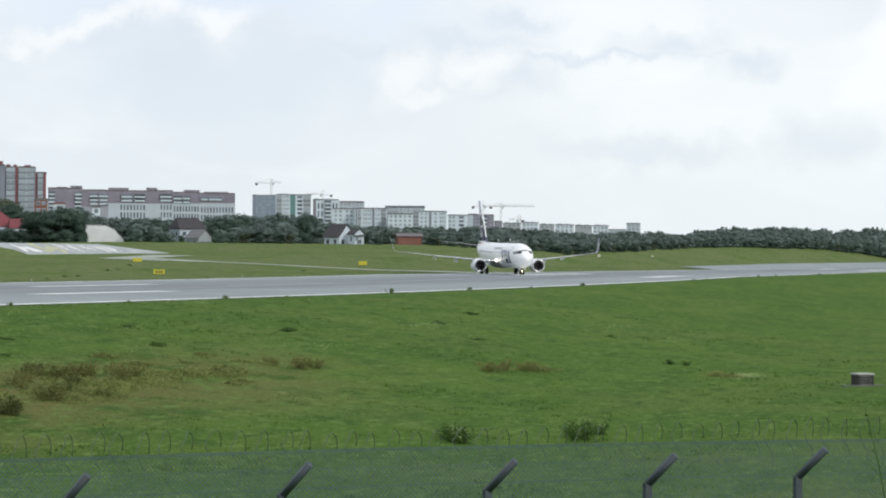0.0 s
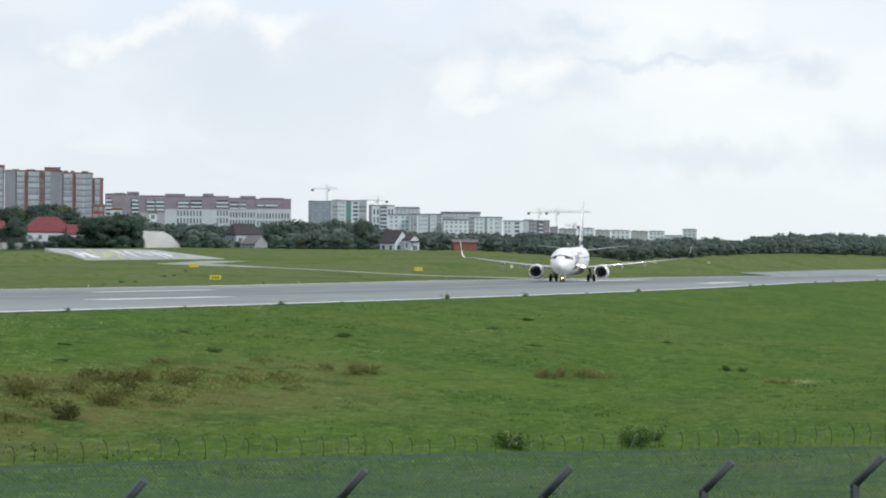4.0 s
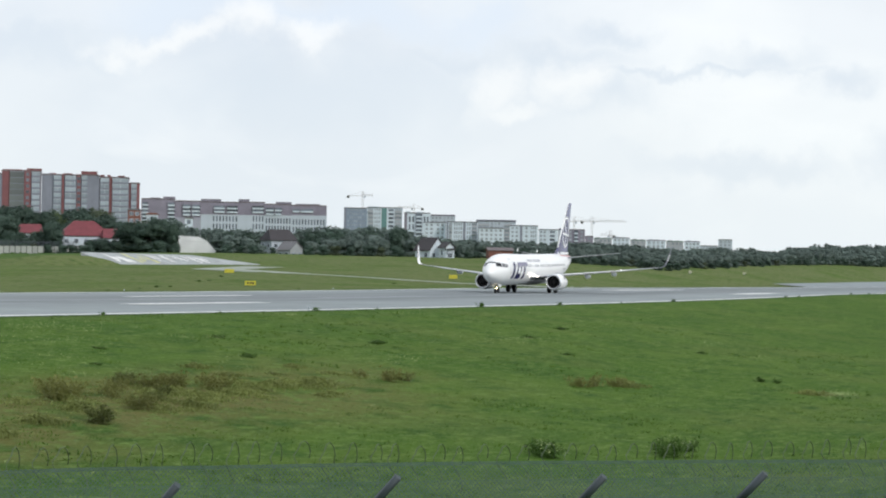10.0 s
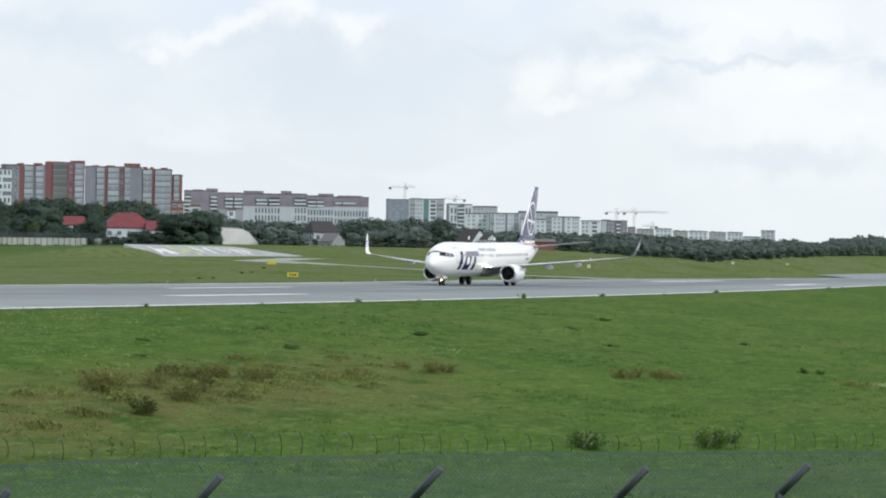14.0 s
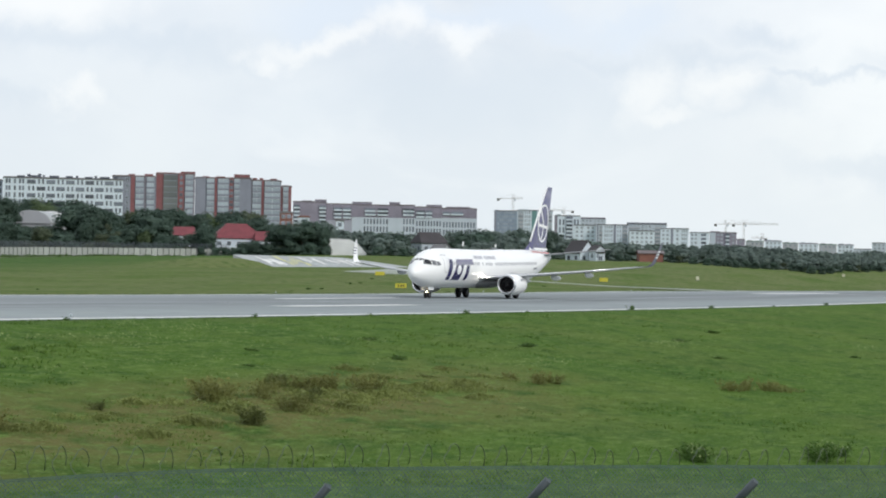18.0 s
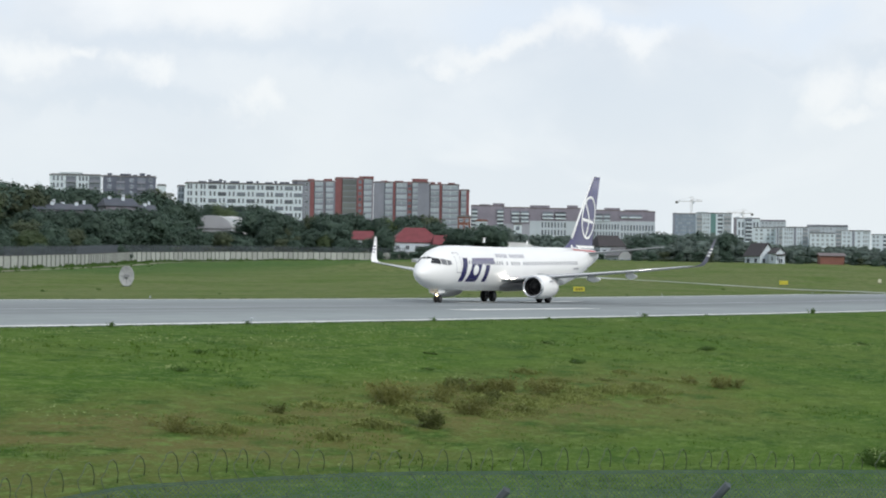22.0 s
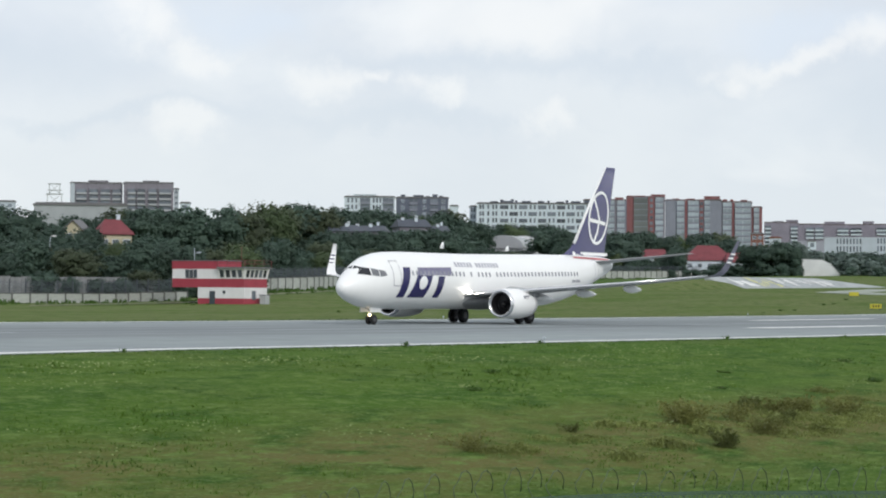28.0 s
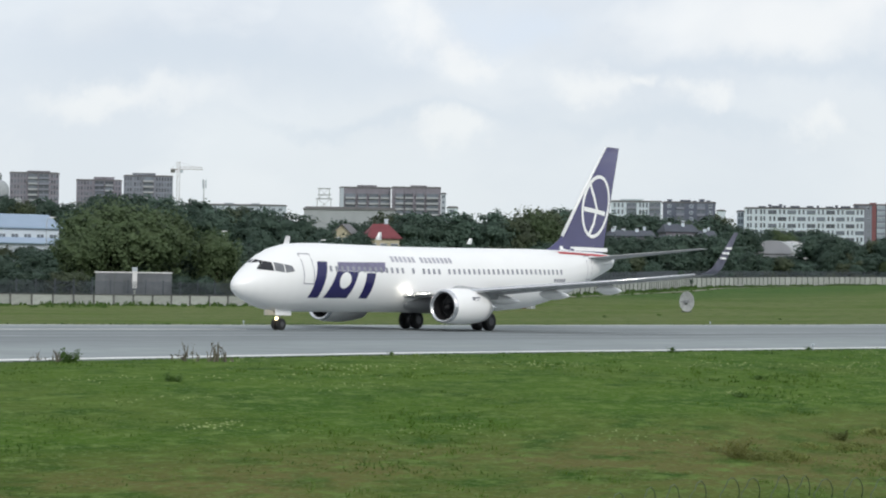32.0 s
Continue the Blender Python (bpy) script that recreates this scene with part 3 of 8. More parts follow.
def apron(name, pts, label, material=ASPHALT, lift=0.06):
    """A paved sheet over the ground, through left and right border points."""
    bm = bmesh.new()
    rows = []
    for (ax, ay), (bx, by) in pts:
        rows.append([bm.verts.new((ax + (bx - ax) * j / 4, ay + (by - ay) * j / 4, ground_z(ax + (bx - ax) * j / 4, ay + (by - ay) * j / 4) + lift)) for j in range(5)])
    for a, b in zip(rows, rows[1:]):
        for j in range(4):
            bm.faces.new((a[j], b[j], b[j + 1], a[j + 1]))
    bmesh.ops.recalc_face_normals(bm, faces=bm.faces[:])
    return tagged(part(name, bm, material), label, "taxiway", kind="structure")


PALESLAB = mat("pale worn concrete", (0.36, 0.385, 0.36), 0.9, scale=0.15, color2=(0.20, 0.24, 0.16), fine=0.12)
apron("taxiway", [((393, FAR - 0.2), (436, FAR - 0.2)), ((391, 113), (410, 113)), ((381, 127), (387, 128.2)), ((372, 143), (376, 144)), ((370, 153), (375, 153.5)), ((378, 170), (388, 166)), ((399, 188), (409, 181)), ((450, 199), (454, 191))],
      "pale concrete taxiway that leaves the runway", PALESLAB)
apron("turn_pad", [((640, FAR - 0.2), (640, FAR + 1)), ((670, FAR - 0.2), (662, FAR + 15)), ((900, FAR - 0.2), (900, FAR + 18)), ((1340, FAR - 0.2), (1340, FAR + 18))],
      "concrete turning pad beside the runway")

DIRT = mat("pale trodden earth", (0.21, 0.205, 0.15), 0.95, scale=0.3, color2=(0.13, 0.15, 0.08), fine=0.15)
apron("service_track", [((200, 199), (202, 201.5)), ((240, 208), (241, 210.5)), ((262, 219), (261, 221.5)), ((292, 235), (291, 237.5)), ((330, 247), (329, 249.5)), ((379, 266), (378, 268.5)), ((440, 297.5), (439, 300)), ((504, 315), (504, 317)), ((560, 321), (560, 323))],
      "pale earth track along the foot of the far fence", DIRT)

# ---- airliner ----
# local space: +x to the nose, +y to port, origin on the ground between the main wheels, 19.6 m behind the nose
GEAR = 19.6
BODY = [(0.15, 2.70, 0.03, 0.03), (0.24, 2.71, 0.25, 0.26), (0.45, 2.73, 0.46, 0.47), (0.8, 2.78, 0.72, 0.71), (1.3, 2.88, 1.00, 0.98), (1.9, 3.00, 1.26, 1.28), (2.6, 3.14, 1.50, 1.58), (3.4, 3.27, 1.68, 1.80), (4.4, 3.36, 1.79, 1.93),
        (5.5, 3.40, 1.86, 1.98), (7.0, 3.42, 1.88, 2.0), (12.0, 3.42, 1.88, 2.0), (25.0, 3.42, 1.88, 2.0), (27.0, 3.47, 1.86, 1.96), (29.0, 3.60, 1.77, 1.82), (31.0, 3.80, 1.60, 1.62), (33.0, 4.06, 1.33, 1.34),
        (35.0, 4.35, 0.99, 1.0), (36.5, 4.54, 0.72, 0.74), (37.6, 4.66, 0.42, 0.48), (38.0, 4.70, 0.16, 0.2)]


DROP = [(0, 0.20), (3, 0.36), (16, 0.36), (27, 0.18), (38, 0.06)]


def body_at(s):
    """Centre height, half width and half height of the fuselage at station s."""
    for a, b in zip(BODY, BODY[1:]):
        if s <= b[0]:
            k = (s - a[0]) / (b[0] - a[0])
            c, w, h = [p + (q - p) * k for p, q in zip(a[1:], b[1:])]
            return c - along(DROP, s), w, h
    c, w, h = BODY[-1][1:]
    return c - along(DROP, s), w, h


def skin(s, z, side, lift=0.012):
    """A point on the fuselage's side at station s and height z."""
    z -= along(DROP, s)
    c, w, h = body_at(s)
    k = max(-0.999, min(0.999, (z - c) / h))
    y = w * math.sqrt(1 - k * k)
    return Vector((GEAR - s, side * (y + lift), z + lift * k))


def decal(bm, corners, side, lift=0.012, n=10):
    """A painted patch given by four (s, z) corners, laid on the skin."""
    (a, b, c, d) = [Vector(p) for p in corners]
    grid = [[bm.verts.new(skin(*((a.lerp(b, i / n)).lerp(d.lerp(c, i / n), j / n)), side, lift)) for j in range(n + 1)] for i in range(n + 1)]
    for i in range(n):
        for j in range(n):
            bm.faces.new((grid[i][j], grid[i + 1][j], grid[i + 1][j + 1], grid[i][j + 1]))


def foil(chord_s, y, z, chord, thick, n=12, vertical=False):
    """A wing section: leading edge at station chord_s."""
    ring = []
    for i in range(2 * n):
        u = i / n
        t = u if u <= 1 else 2 - u
        c = (1 - math.cos(math.pi * t)) / 2
        h = thick * chord * 2.6 * (0.2969 * math.sqrt(c) - 0.126 * c - 0.3516 * c * c + 0.2843 * c ** 3 - 0.1015 * c ** 4) * 1.9
        h = h if u <= 1 else -h * 0.75
        p = (GEAR - chord_s - c * chord, y, z + h)
        if vertical:
            p = (GEAR - chord_s - c * chord, y + h, z)
        ring.append(p)
    return ring


def wheel_mesh(radius, width):
    rings = []
    n = 24
    for x, r in ((-0.5, 0.55), (-0.5, 0.86), (-0.36, 0.98), (0, 1.0), (0.36, 0.98), (0.5, 0.86), (0.5, 0.55)):
        rings.append([(radius * r * math.cos(2 * math.pi * k / n), x * width, radius * r * math.sin(2 * math.pi * k / n)) for k in range(n)])
    return loft(rings)


def hub_mesh(radius, width):
    bm = bmesh.new()
    n = 16
    tube(bm, [(0, -width * 0.52, 0), (0, width * 0.52, 0)], radius * 0.46, n)
    return bm


WHEELS = []


def wheel(parent, x, y, z, radius, width):
    w = part("wheel", wheel_mesh(radius, width), TYRE, parent, "black tyre on a pale metal hub")
    part("hub", hub_mesh(radius, width), HUBGREY, w)
    w.location = (x, y, z)
    WHEELS.append((w, (x, y, z), radius))
    return w


def make_airliner():
    plane = thing("airliner", "white twin-engined jet airliner with a violet-blue fin, taxiing on the runway", "airliner", pose(0, 0, 0))
    n = 40
    rings = []
    stations = sorted({round(a[0] + (b[0] - a[0]) * k / 4, 3) for a, b in zip(BODY, BODY[1:]) for k in range(5)})
    for s in stations:
        c, w, h = body_at(s)
        rings.append([(GEAR - s, w * math.cos(2 * math.pi * i / n), c + h * math.sin(2 * math.pi * i / n)) for i in range(n)])
    fus = part("fuselage", loft(rings), WHITE, plane)
    # belly fairing
    rings = []
    for k in range(15):
        u = k / 14
        s = 11.8 + 12.2 * u
        g = math.sin(math.pi * min(max(u, 0.02), 0.98)) ** 0.6
        rings.append([(GEAR - s, 2.02 * g * math.cos(a), 1.72 + (-0.72 * g if math.sin(a) < 0 else 0.5 * g) * abs(math.sin(a))) for a in [2 * math.pi * i / 24 for i in range(24)]])
    part("belly_fairing", loft(rings), WINGGREY, plane, "grey belly fairing between the wings")
    for side in (1, -1):
        # wing
        ring = [foil(s, side * y, z, c, t) for s, y, z, c, t in ((12.6, 0.6, 1.95, 8.6, 0.05), (13.4, 1.9, 2.10, 7.6, 0.055), (15.5, 5.7, 2.42, 5.4, 0.05), (19.0, 11.5, 2.98, 3.4, 0.045), (22.0, 16.7, 3.55, 1.75, 0.045))]
        wing = part("wing", loft(ring), WINGGREY, plane, "grey wing with bright metal leading edge")
        bm = bmesh.new()
        tube(bm, [(GEAR - s + 0.02, side * y, z + 0.03) for s, y, z in ((13.6, 2.3, 2.12), (15.5, 5.7, 2.42), (19.0, 11.5, 2.98), (22.0, 16.6, 3.54))], [0.16, 0.13, 0.09, 0.06], 8)
        part("slat", bm, METAL, wing, "polished leading edge slat")
        ring = [foil(s, side * y, z, c, t) for s, y, z, c, t in ((22.0, 16.7, 3.55, 1.75, 0.045), (22.3, 17.05, 3.66, 1.42, 0.045), (22.7, 17.32, 3.95, 1.16, 0.045), (23.2, 17.5, 4.55, 0.92, 0.045), (24.3, 17.85, 6.1, 0.46, 0.045))]
        let = part("winglet", loft(ring), WHITE if side < 0 else LETGREY, plane, "upswept blended winglet")
        bm = bmesh.new()
        for zz, ss, w in ((4.5, 23.55, 0.5), (4.8, 23.75, 0.62), (5.1, 23.95, 0.5)):
            box(bm, GEAR - ss - w / 2, GEAR - ss + w / 2, side * (17.56 + (zz - 4.5) * 0.22) - 0.07, side * (17.56 + (zz - 4.5) * 0.22) + 0.07, zz, zz + 0.12)
        part("winglet_mark", bm, WHITE if side > 0 else NAVY, let)
        for y, s, z, ln in ((4.3, 19.2, 1.95, 3.4), (7.4, 20.3, 2.3, 3.2), (10.8, 21.2, 2.65, 2.8)):
            rings = []
            for k in range(11):
                u = k / 10
                g = max(0.03, math.sin(math.pi * u ** 0.8)) ** 0.7
                rings.append([(GEAR - s - ln * (u - 0.35), side * y + 0.22 * g * math.cos(a), z - 0.10 * u + 0.30 * g * math.sin(a)) for a in [2 * math.pi * i / 12 for i in range(12)]])
            part("flap_fairing", loft(rings), WHITE, wing, "white flap track fairing")
        # tailplane
        ring = [foil(s, side * y, z, c, 0.05) for s, y, z, c in ((33.2, 0.3, 4.72, 4.0), (33.6, 0.8, 4.78, 3.7), (37.6, 7.17, 5.52, 1.3))]
        part("tailplane", loft(ring), WINGGREY, plane, "grey horizontal tailplane")
        # engine: lip, cowl, fan, core
        eng = part("nacelle", engine_cowl(side), WHITE, plane, "white engine nacelle with a black intake")
        bm = bmesh.new()
        cy, cz = side * 4.83, 1.45
        part("intake_lip", engine_ring(side, ((12.95, 0.80), (12.82, 0.86), (12.78, 0.93), (12.82, 1.0), (13.0, 1.045))), METAL, eng, "polished metal intake lip")
        part("intake_duct", engine_ring(side, ((12.92, 0.81), (13.3, 0.77), (13.8, 0.78))), DARK, eng)
        box(bm, -0.02, 0.02, -0.06, 0.06, 0.2, 0.78, Matrix.Rotation(0.6, 4, "Z"))
        blade = part("fan_blade", bm, DARK, eng)
        blade.matrix_basis = Matrix.Translation((GEAR - 13.7, cy, cz))
        for k in range(1, 24):
            shared("fan_blade", blade.data, eng, Matrix.Translation((GEAR - 13.7, cy, cz)) @ Matrix.Rotation(2 * math.pi * k / 24, 4, "X"))
        bm = bmesh.new()
        tube(bm, [(GEAR - 13.75, cy, cz), (GEAR - 13.55, cy, cz), (GEAR - 13.25, cy, cz)], [0.26, 0.22, 0.03], 16)
        part("spinner", bm, DARK, eng)
        bm = bmesh.new()
        tube(bm, [(GEAR - 16.2, cy, cz), (GEAR - 16.9, cy, cz), (GEAR - 17.6, cy, cz), (GEAR - 18.2, cy, cz)], [0.72, 0.56, 0.36, 0.08], 20)
        part("exhaust_core", bm, METAL, eng, "bare metal exhaust cone")
        ring = [[(GEAR - s, cy + d, z) for s, z, d in ((13.7, 2.55, 0), (14.6, 2.72, 0.16), (17.5, 2.5, 0.18), (18.6, 2.2, 0), (17.5, 2.5, -0.18), (14.6, 2.72, -0.16))],
                [(GEAR - s, cy + d, z) for s, z, d in ((14.2, 2.2, 0), (14.8, 2.1, 0.18), (17.2, 1.9, 0.2), (18.4, 1.95, 0), (17.2, 1.9, -0.2), (14.8, 2.1, -0.18))]]
        part("pylon", loft(ring), WINGGREY, eng)
        bm = bmesh.new()
        for s0, s1, z0, z1 in ((14.6, 15.3, 1.98, 2.06), (14.6, 14.8, 1.78, 1.95), (14.9, 15.2, 1.80, 1.88)):
            box(bm, GEAR - s1, GEAR - s0, cy + side * 1.0, cy + side * 1.045, z0, z1)
        part("cowl_mark", bm, GREYTXT, eng)
        # main gear
        strut = bmesh.new()
        tube(strut, [(0, side * 2.55, 2.2), (0, side * 2.86, 0.56)], 0.13, 10)
        tube(strut, [(0, side * 2.40, 0.56), (0, side * 3.32, 0.56)], 0.09, 8)
        tube(strut, [(-0.7, side * 2.3, 2.0), (0, side * 2.82, 0.9)], 0.06, 6)
        gear = part("main_gear", strut, STRUT, plane, "main landing gear leg with twin wheels")
        for y in (2.43, 3.29):
            wheel(gear, 0, side * y, 0.56, 0.56, 0.40)
        bm = boxes((-0.45, 0.45, side * 2.98 - 0.03, side * 2.98 + 0.03, 1.0, 2.1))
        part("gear_door", bevel(bm, 0.02), WINGGREY, gear)
        bm = bmesh.new()
        bmesh.ops.create_uvsphere(bm, u_segments=12, v_segments=8, radius=0.15)
        bmesh.ops.translate(bm, verts=bm.verts[:], vec=(GEAR - 13.15, side * 2.2, 2.3))
        part("landing_light", bm, LAMPW, plane, "lit white landing light at the wing root")
        # markings on the side
        bm = bmesh.new()
        for q in (((5.37, 4.31), (6.20, 4.32), (5.60, 2.24), (4.77, 2.24)), ((6.92, 3.79), (8.85, 3.79), (8.12, 2.24), (6.05, 2.24)), ((9.58, 3.73), (10.40, 3.73), (9.95, 2.24), (9.19, 2.24))):
            decal(bm, q, side)
        part("side_emblem", bm, NAVY, fus, "large navy emblem of slanted blocks on the forward fuselage")
        bm = bmesh.new()
        rows = [[bm.verts.new(skin(7.64 + u * (0.50 * math.cos(a) + 0.10 * math.sin(a)), 3.27 + u * 0.47 * math.sin(a), side, 0.022)) for a in [2 * math.pi * k / 28 for k in range(28)]] for u in (0.15, 0.35, 0.55, 0.7, 0.85, 1.0)]
        bm.faces.new(rows[0])
        for r0, r1 in zip(rows, rows[1:]):
            for k in range(28):
                bm.faces.new((r0[k], r0[(k + 1) % 28], r1[(k + 1) % 28], r1[k]))
        part("emblem_oval", bm, WHITE, fus, "white oval spot in the emblem")
        bm = bmesh.new()
        decal(bm, ((7.10, 4.31), (11.47, 4.38), (11.22, 3.81), (6.98, 3.81)), side)
        part("emblem_band", bm, BANDVIOLET, fus, "greyish violet band above the emblem")
        x = 12.14
        for k in range(15):
            if k != 6:
                bm = bmesh.new()
                decal(bm, ((x, 4.43), (x + 0.27, 4.43), (x + 0.27, 4.76), (x, 4.76)), side, n=2)
                part("name_bar", bm, GREYBAR, fus)
            x += 0.40
        bm = bmesh.new()
        for k in range(5):
            decal(bm, ((28.65 + 0.3 * k, 3.28), (28.85 + 0.3 * k, 3.28), (28.85 + 0.3 * k, 3.48), (28.65 + 0.3 * k, 3.48)), side, n=1)
        part("registration_bars", bm, GREYTXT, fus)
        bm = bmesh.new()
        for q in (((2.28, 3.68), (2.82, 3.62), (2.86, 4.10), (2.36, 4.16)), ((2.90, 3.62), (3.5, 3.72), (3.36, 4.02), (2.93, 4.10))):
            decal(bm, q, side, 0.02, 5)
        part("cockpit_window", bm, GLASSG, fus, "grey cockpit side windows")
        for s0, s1, z0, z1 in ((4.15, 5.0, 3.0, 4.75), (33.2, 33.95, 3.45, 5.05)):
            bm = bmesh.new()
            t = 0.05
            for q in (((s0, z0), (s1, z0), (s1, z0 + t), (s0, z0 + t)), ((s0, z1 - t), (s1, z1 - t), (s1, z1), (s0, z1)), ((s0, z0), (s0 + t, z0), (s0 + t, z1), (s0, z1)), ((s1 - t, z0), (s1, z0), (s1, z1), (s1 - t, z1))):
                decal(bm, q, side, 0.012, 4)
            part("cabin_door", bm, GREYTXT, fus, "cabin door outlined by a grey seam")
        for k in range(47):
            s = 6.28 + 0.503 * k
            if k in (14, 16, 21):
                continue
            bm = bmesh.new()
            decal(bm, ((s, 3.76), (s + 0.22, 3.76), (s + 0.22, 4.08), (s, 4.08)), side, 0.018, 2)
            part("cabin_window", bm, CABIN, fus)
    # windscreen
    for side in (1, -1):
        bm = bmesh.new()
        decal(bm, ((1.42, 3.70), (2.20, 3.66), (2.28, 4.16), (1.98, 4.20)), side, 0.02, 6)
        v = [bm.verts.new(p) for p in (skin(1.42, 3.70, side, 0.02), skin(1.98, 4.20, side, 0.02), Vector((GEAR - 1.86, side * 0.05, 4.02)), Vector((GEAR - 1.30, side * 0.05, 3.52)))]
        bm.faces.new(v)
        part("windscreen", bm, GLASSD, fus, "dark cockpit windscreen pane")
    # fin
    ring = [foil(s, 0, z, c, 0.045, vertical=True) for s, z, c in ((30.7, 4.9, 6.2), (31.25, 5.45, 5.75), (32.15, 6.4, 5.05), (34.5, 9.4, 3.4), (37.1, 12.5, 1.6))]
    fin = part("fin", loft(ring), FINBLUE, plane, "violet-blue tail fin with a white ring emblem")
    bm = loft([[(GEAR - s, half, 4.9), (GEAR - s, 0.02, top), (GEAR - s, -0.02, top), (GEAR - s, -half, 4.9)] for s, half, top in ((28.5, 0.03, 4.93), (29.6, 0.06, 5.12), (30.6, 0.09, 5.42), (31.6, 0.12, 5.95), (32.5, 0.15, 6.75), (33.2, 0.17, 7.2))], smooth=False)
    part("dorsal_fin", bm, FINBLUE, fin)
    bm = bmesh.new()
    tube(bm, [(GEAR - 32.0, 0, 6.2), (GEAR - 34.47, 0, 9.4), (GEAR - 37.07, 0, 12.48)], [0.12, 0.10, 0.07], 8)
    part("fin_leading_edge", bm, WHITE, fin, "white fin leading edge")

    def fin_half(s, z):
        """Half thickness of the fin at a station and height."""
        pts = ((30.7, 4.9, 6.2), (31.25, 5.45, 5.75), (32.15, 6.4, 5.05), (34.5, 9.4, 3.4), (37.1, 12.5, 1.6))
        for a, b in zip(pts, pts[1:]):
            if z <= b[1]:
                k = (z - a[1]) / (b[1] - a[1])
                s0, ch = a[0] + (b[0] - a[0]) * k, a[2] + (b[2] - a[2]) * k
                break
        c = min(max((s - s0) / ch, 0.0), 1.0)
        return 0.045 * ch * 2.6 * (0.2969 * math.sqrt(c) - 0.126 * c - 0.3516 * c * c + 0.2843 * c ** 3 - 0.1015 * c ** 4) * 1.9

    def fin_line(bm, pts, width, side):
        rows = []
        for i, (s, z) in enumerate(pts):
            a, b = Vector(pts[max(i - 1, 0)]), Vector(pts[min(i + 1, len(pts) - 1)])
            d = (b - a).normalized()
            o = Vector((-d.y, d.x)) * width / 2
            rows.append([bm.verts.new((GEAR - s - q * o.x, side * (fin_half(s + q * o.x, z + q * o.y) + 0.02), z + q * o.y)) for q in (1, -1)])
        for a, b in zip(rows, rows[1:]):
            bm.faces.new((a[0], b[0], b[1], a[1]))

    for side in (1, -1):
        bm = bmesh.new()
        ring = [(35.85 + 1.58 * math.cos(a) + 0.42 * math.sin(a), 8.35 + 2.05 * math.sin(a)) for a in [2 * math.pi * k / 40 for k in range(41)]]
        fin_line(bm, [p for p in ring], 0.24, side)
        fin_line(bm, [(35.1, 10.0), (35.6, 9.0), (35.95, 8.2), (35.6, 7.2), (35.0, 6.4)], 0.26, side)
        fin_line(bm, [(34.4, 8.15), (35.6, 8.05), (37.0, 7.9)], 0.3, side)
        part("fin_emblem", bm, WHITE, fin, "white ring emblem with slanted strokes")
        bm = bmesh.new()
        decal(bm, ((30.5, 5.15), (36.9, 4.98), (36.9, 5.12), (30.5, 5.28)), side, 0.02, 8)
        bm2 = bmesh.new()
        fin_line(bm2, [(31.6, 5.42), (33.5, 5.42), (37.4, 5.42)], 0.26, side)
        part("fin_base_band", bm2, WHITE, fin, "white band at the foot of the fin")
        part("red_band", bm, RED, fus, "red band under the fin")
    # nose gear
    strut = bmesh.new()
    tube(strut, [(GEAR - 4.0, 0, 1.7), (GEAR - 4.0, 0, 0.34)], 0.09, 10)
    tube(strut, [(GEAR - 4.0, -0.3, 0.34), (GEAR - 4.0, 0.3, 0.34)], 0.06, 8)
    tube(strut, [(GEAR - 3.2, 0, 1.5), (GEAR - 3.95, 0, 0.75)], 0.05, 6)
    gear = part("nose_gear", strut, STRUT, plane, "nose gear leg with twin wheels")
    for y in (-0.20, 0.20):
        wheel(gear, GEAR - 4.0, y, 0.34, 0.34, 0.20)
    for side in (1, -1):
        bm = boxes((GEAR - 4.6, GEAR - 3.25, side * 0.42 - 0.02, side * 0.42 + 0.02, 0.84, 1.62))
        part("gear_door", bevel(bm, 0.02), WHITE, gear, "white nose gear door")
    bm = bmesh.new()
    bmesh.ops.create_uvsphere(bm, u_segments=12, v_segments=8, radius=0.07)
    bmesh.ops.translate(bm, verts=bm.verts[:], vec=(GEAR - 3.82, 0, 0.66))
    part("taxi_light", bm, LAMP, gear, "lit warm taxi light on the nose gear")
    # small fittings
    for s, z, hgt in ((12.5, 5.42, 0.45), (21.5, 5.42, 0.35)):
        ring = [[(GEAR - s - a, d, z - 0.02) for a, d in ((0, 0), (0.3, 0.03), (0.6, 0), (0.3, -0.03))], [(GEAR - s - a, d, z + hgt) for a, d in ((0.3, 0), (0.42, 0.02), (0.6, 0), (0.42, -0.02))]]
        part("antenna", loft(ring), WHITE, fus)
    bm = bmesh.new()
    tube(bm, [(GEAR - 37.7, 0, 4.7), (GEAR - 38.15, 0, 4.75)], 0.2, 12)
    part("exhaust_pipe", bm, METAL, fus)
    return plane


def engine_ring(side, rows, n=32):
    rings = []
    for s, r in rows:
        ring = []
        for i in range(n):
            a = 2 * math.pi * i / n
            z = r * math.sin(a)
            ring.append((GEAR - s - 0.2, side * 4.83 + 1.0 * r * math.cos(a), 1.45 + (z if z > 0 else z * 0.93)))
        rings.append(ring)
    return loft(rings, caps=False)


def engine_cowl(side):
    return engine_ring(side, ((12.98, 1.03), (13.3, 1.09), (14.0, 1.13), (15.0, 1.12), (15.9, 1.03), (16.5, 0.92), (16.48, 0.86), (15.8, 0.84)))


airliner = make_airliner()

# ---- buildings of the town ----


def unit_mesh(name, rows, mats):
    """A piece 1 m wide, 1 m high, from boxes (x0, x1, out, z0, z1, material); out is how far it stands proud."""
    bm = bmesh.new()
    for x0, x1, out, z0, z1, mi in rows:
        box(bm, x0, x1, -out, 0.05, z0, z1, None, mi)
    me = bpy.data.meshes.new(name)
    bm.to_mesh(me)
    bm.free()
    for one in mats:
        me.materials.append(one)
    return me


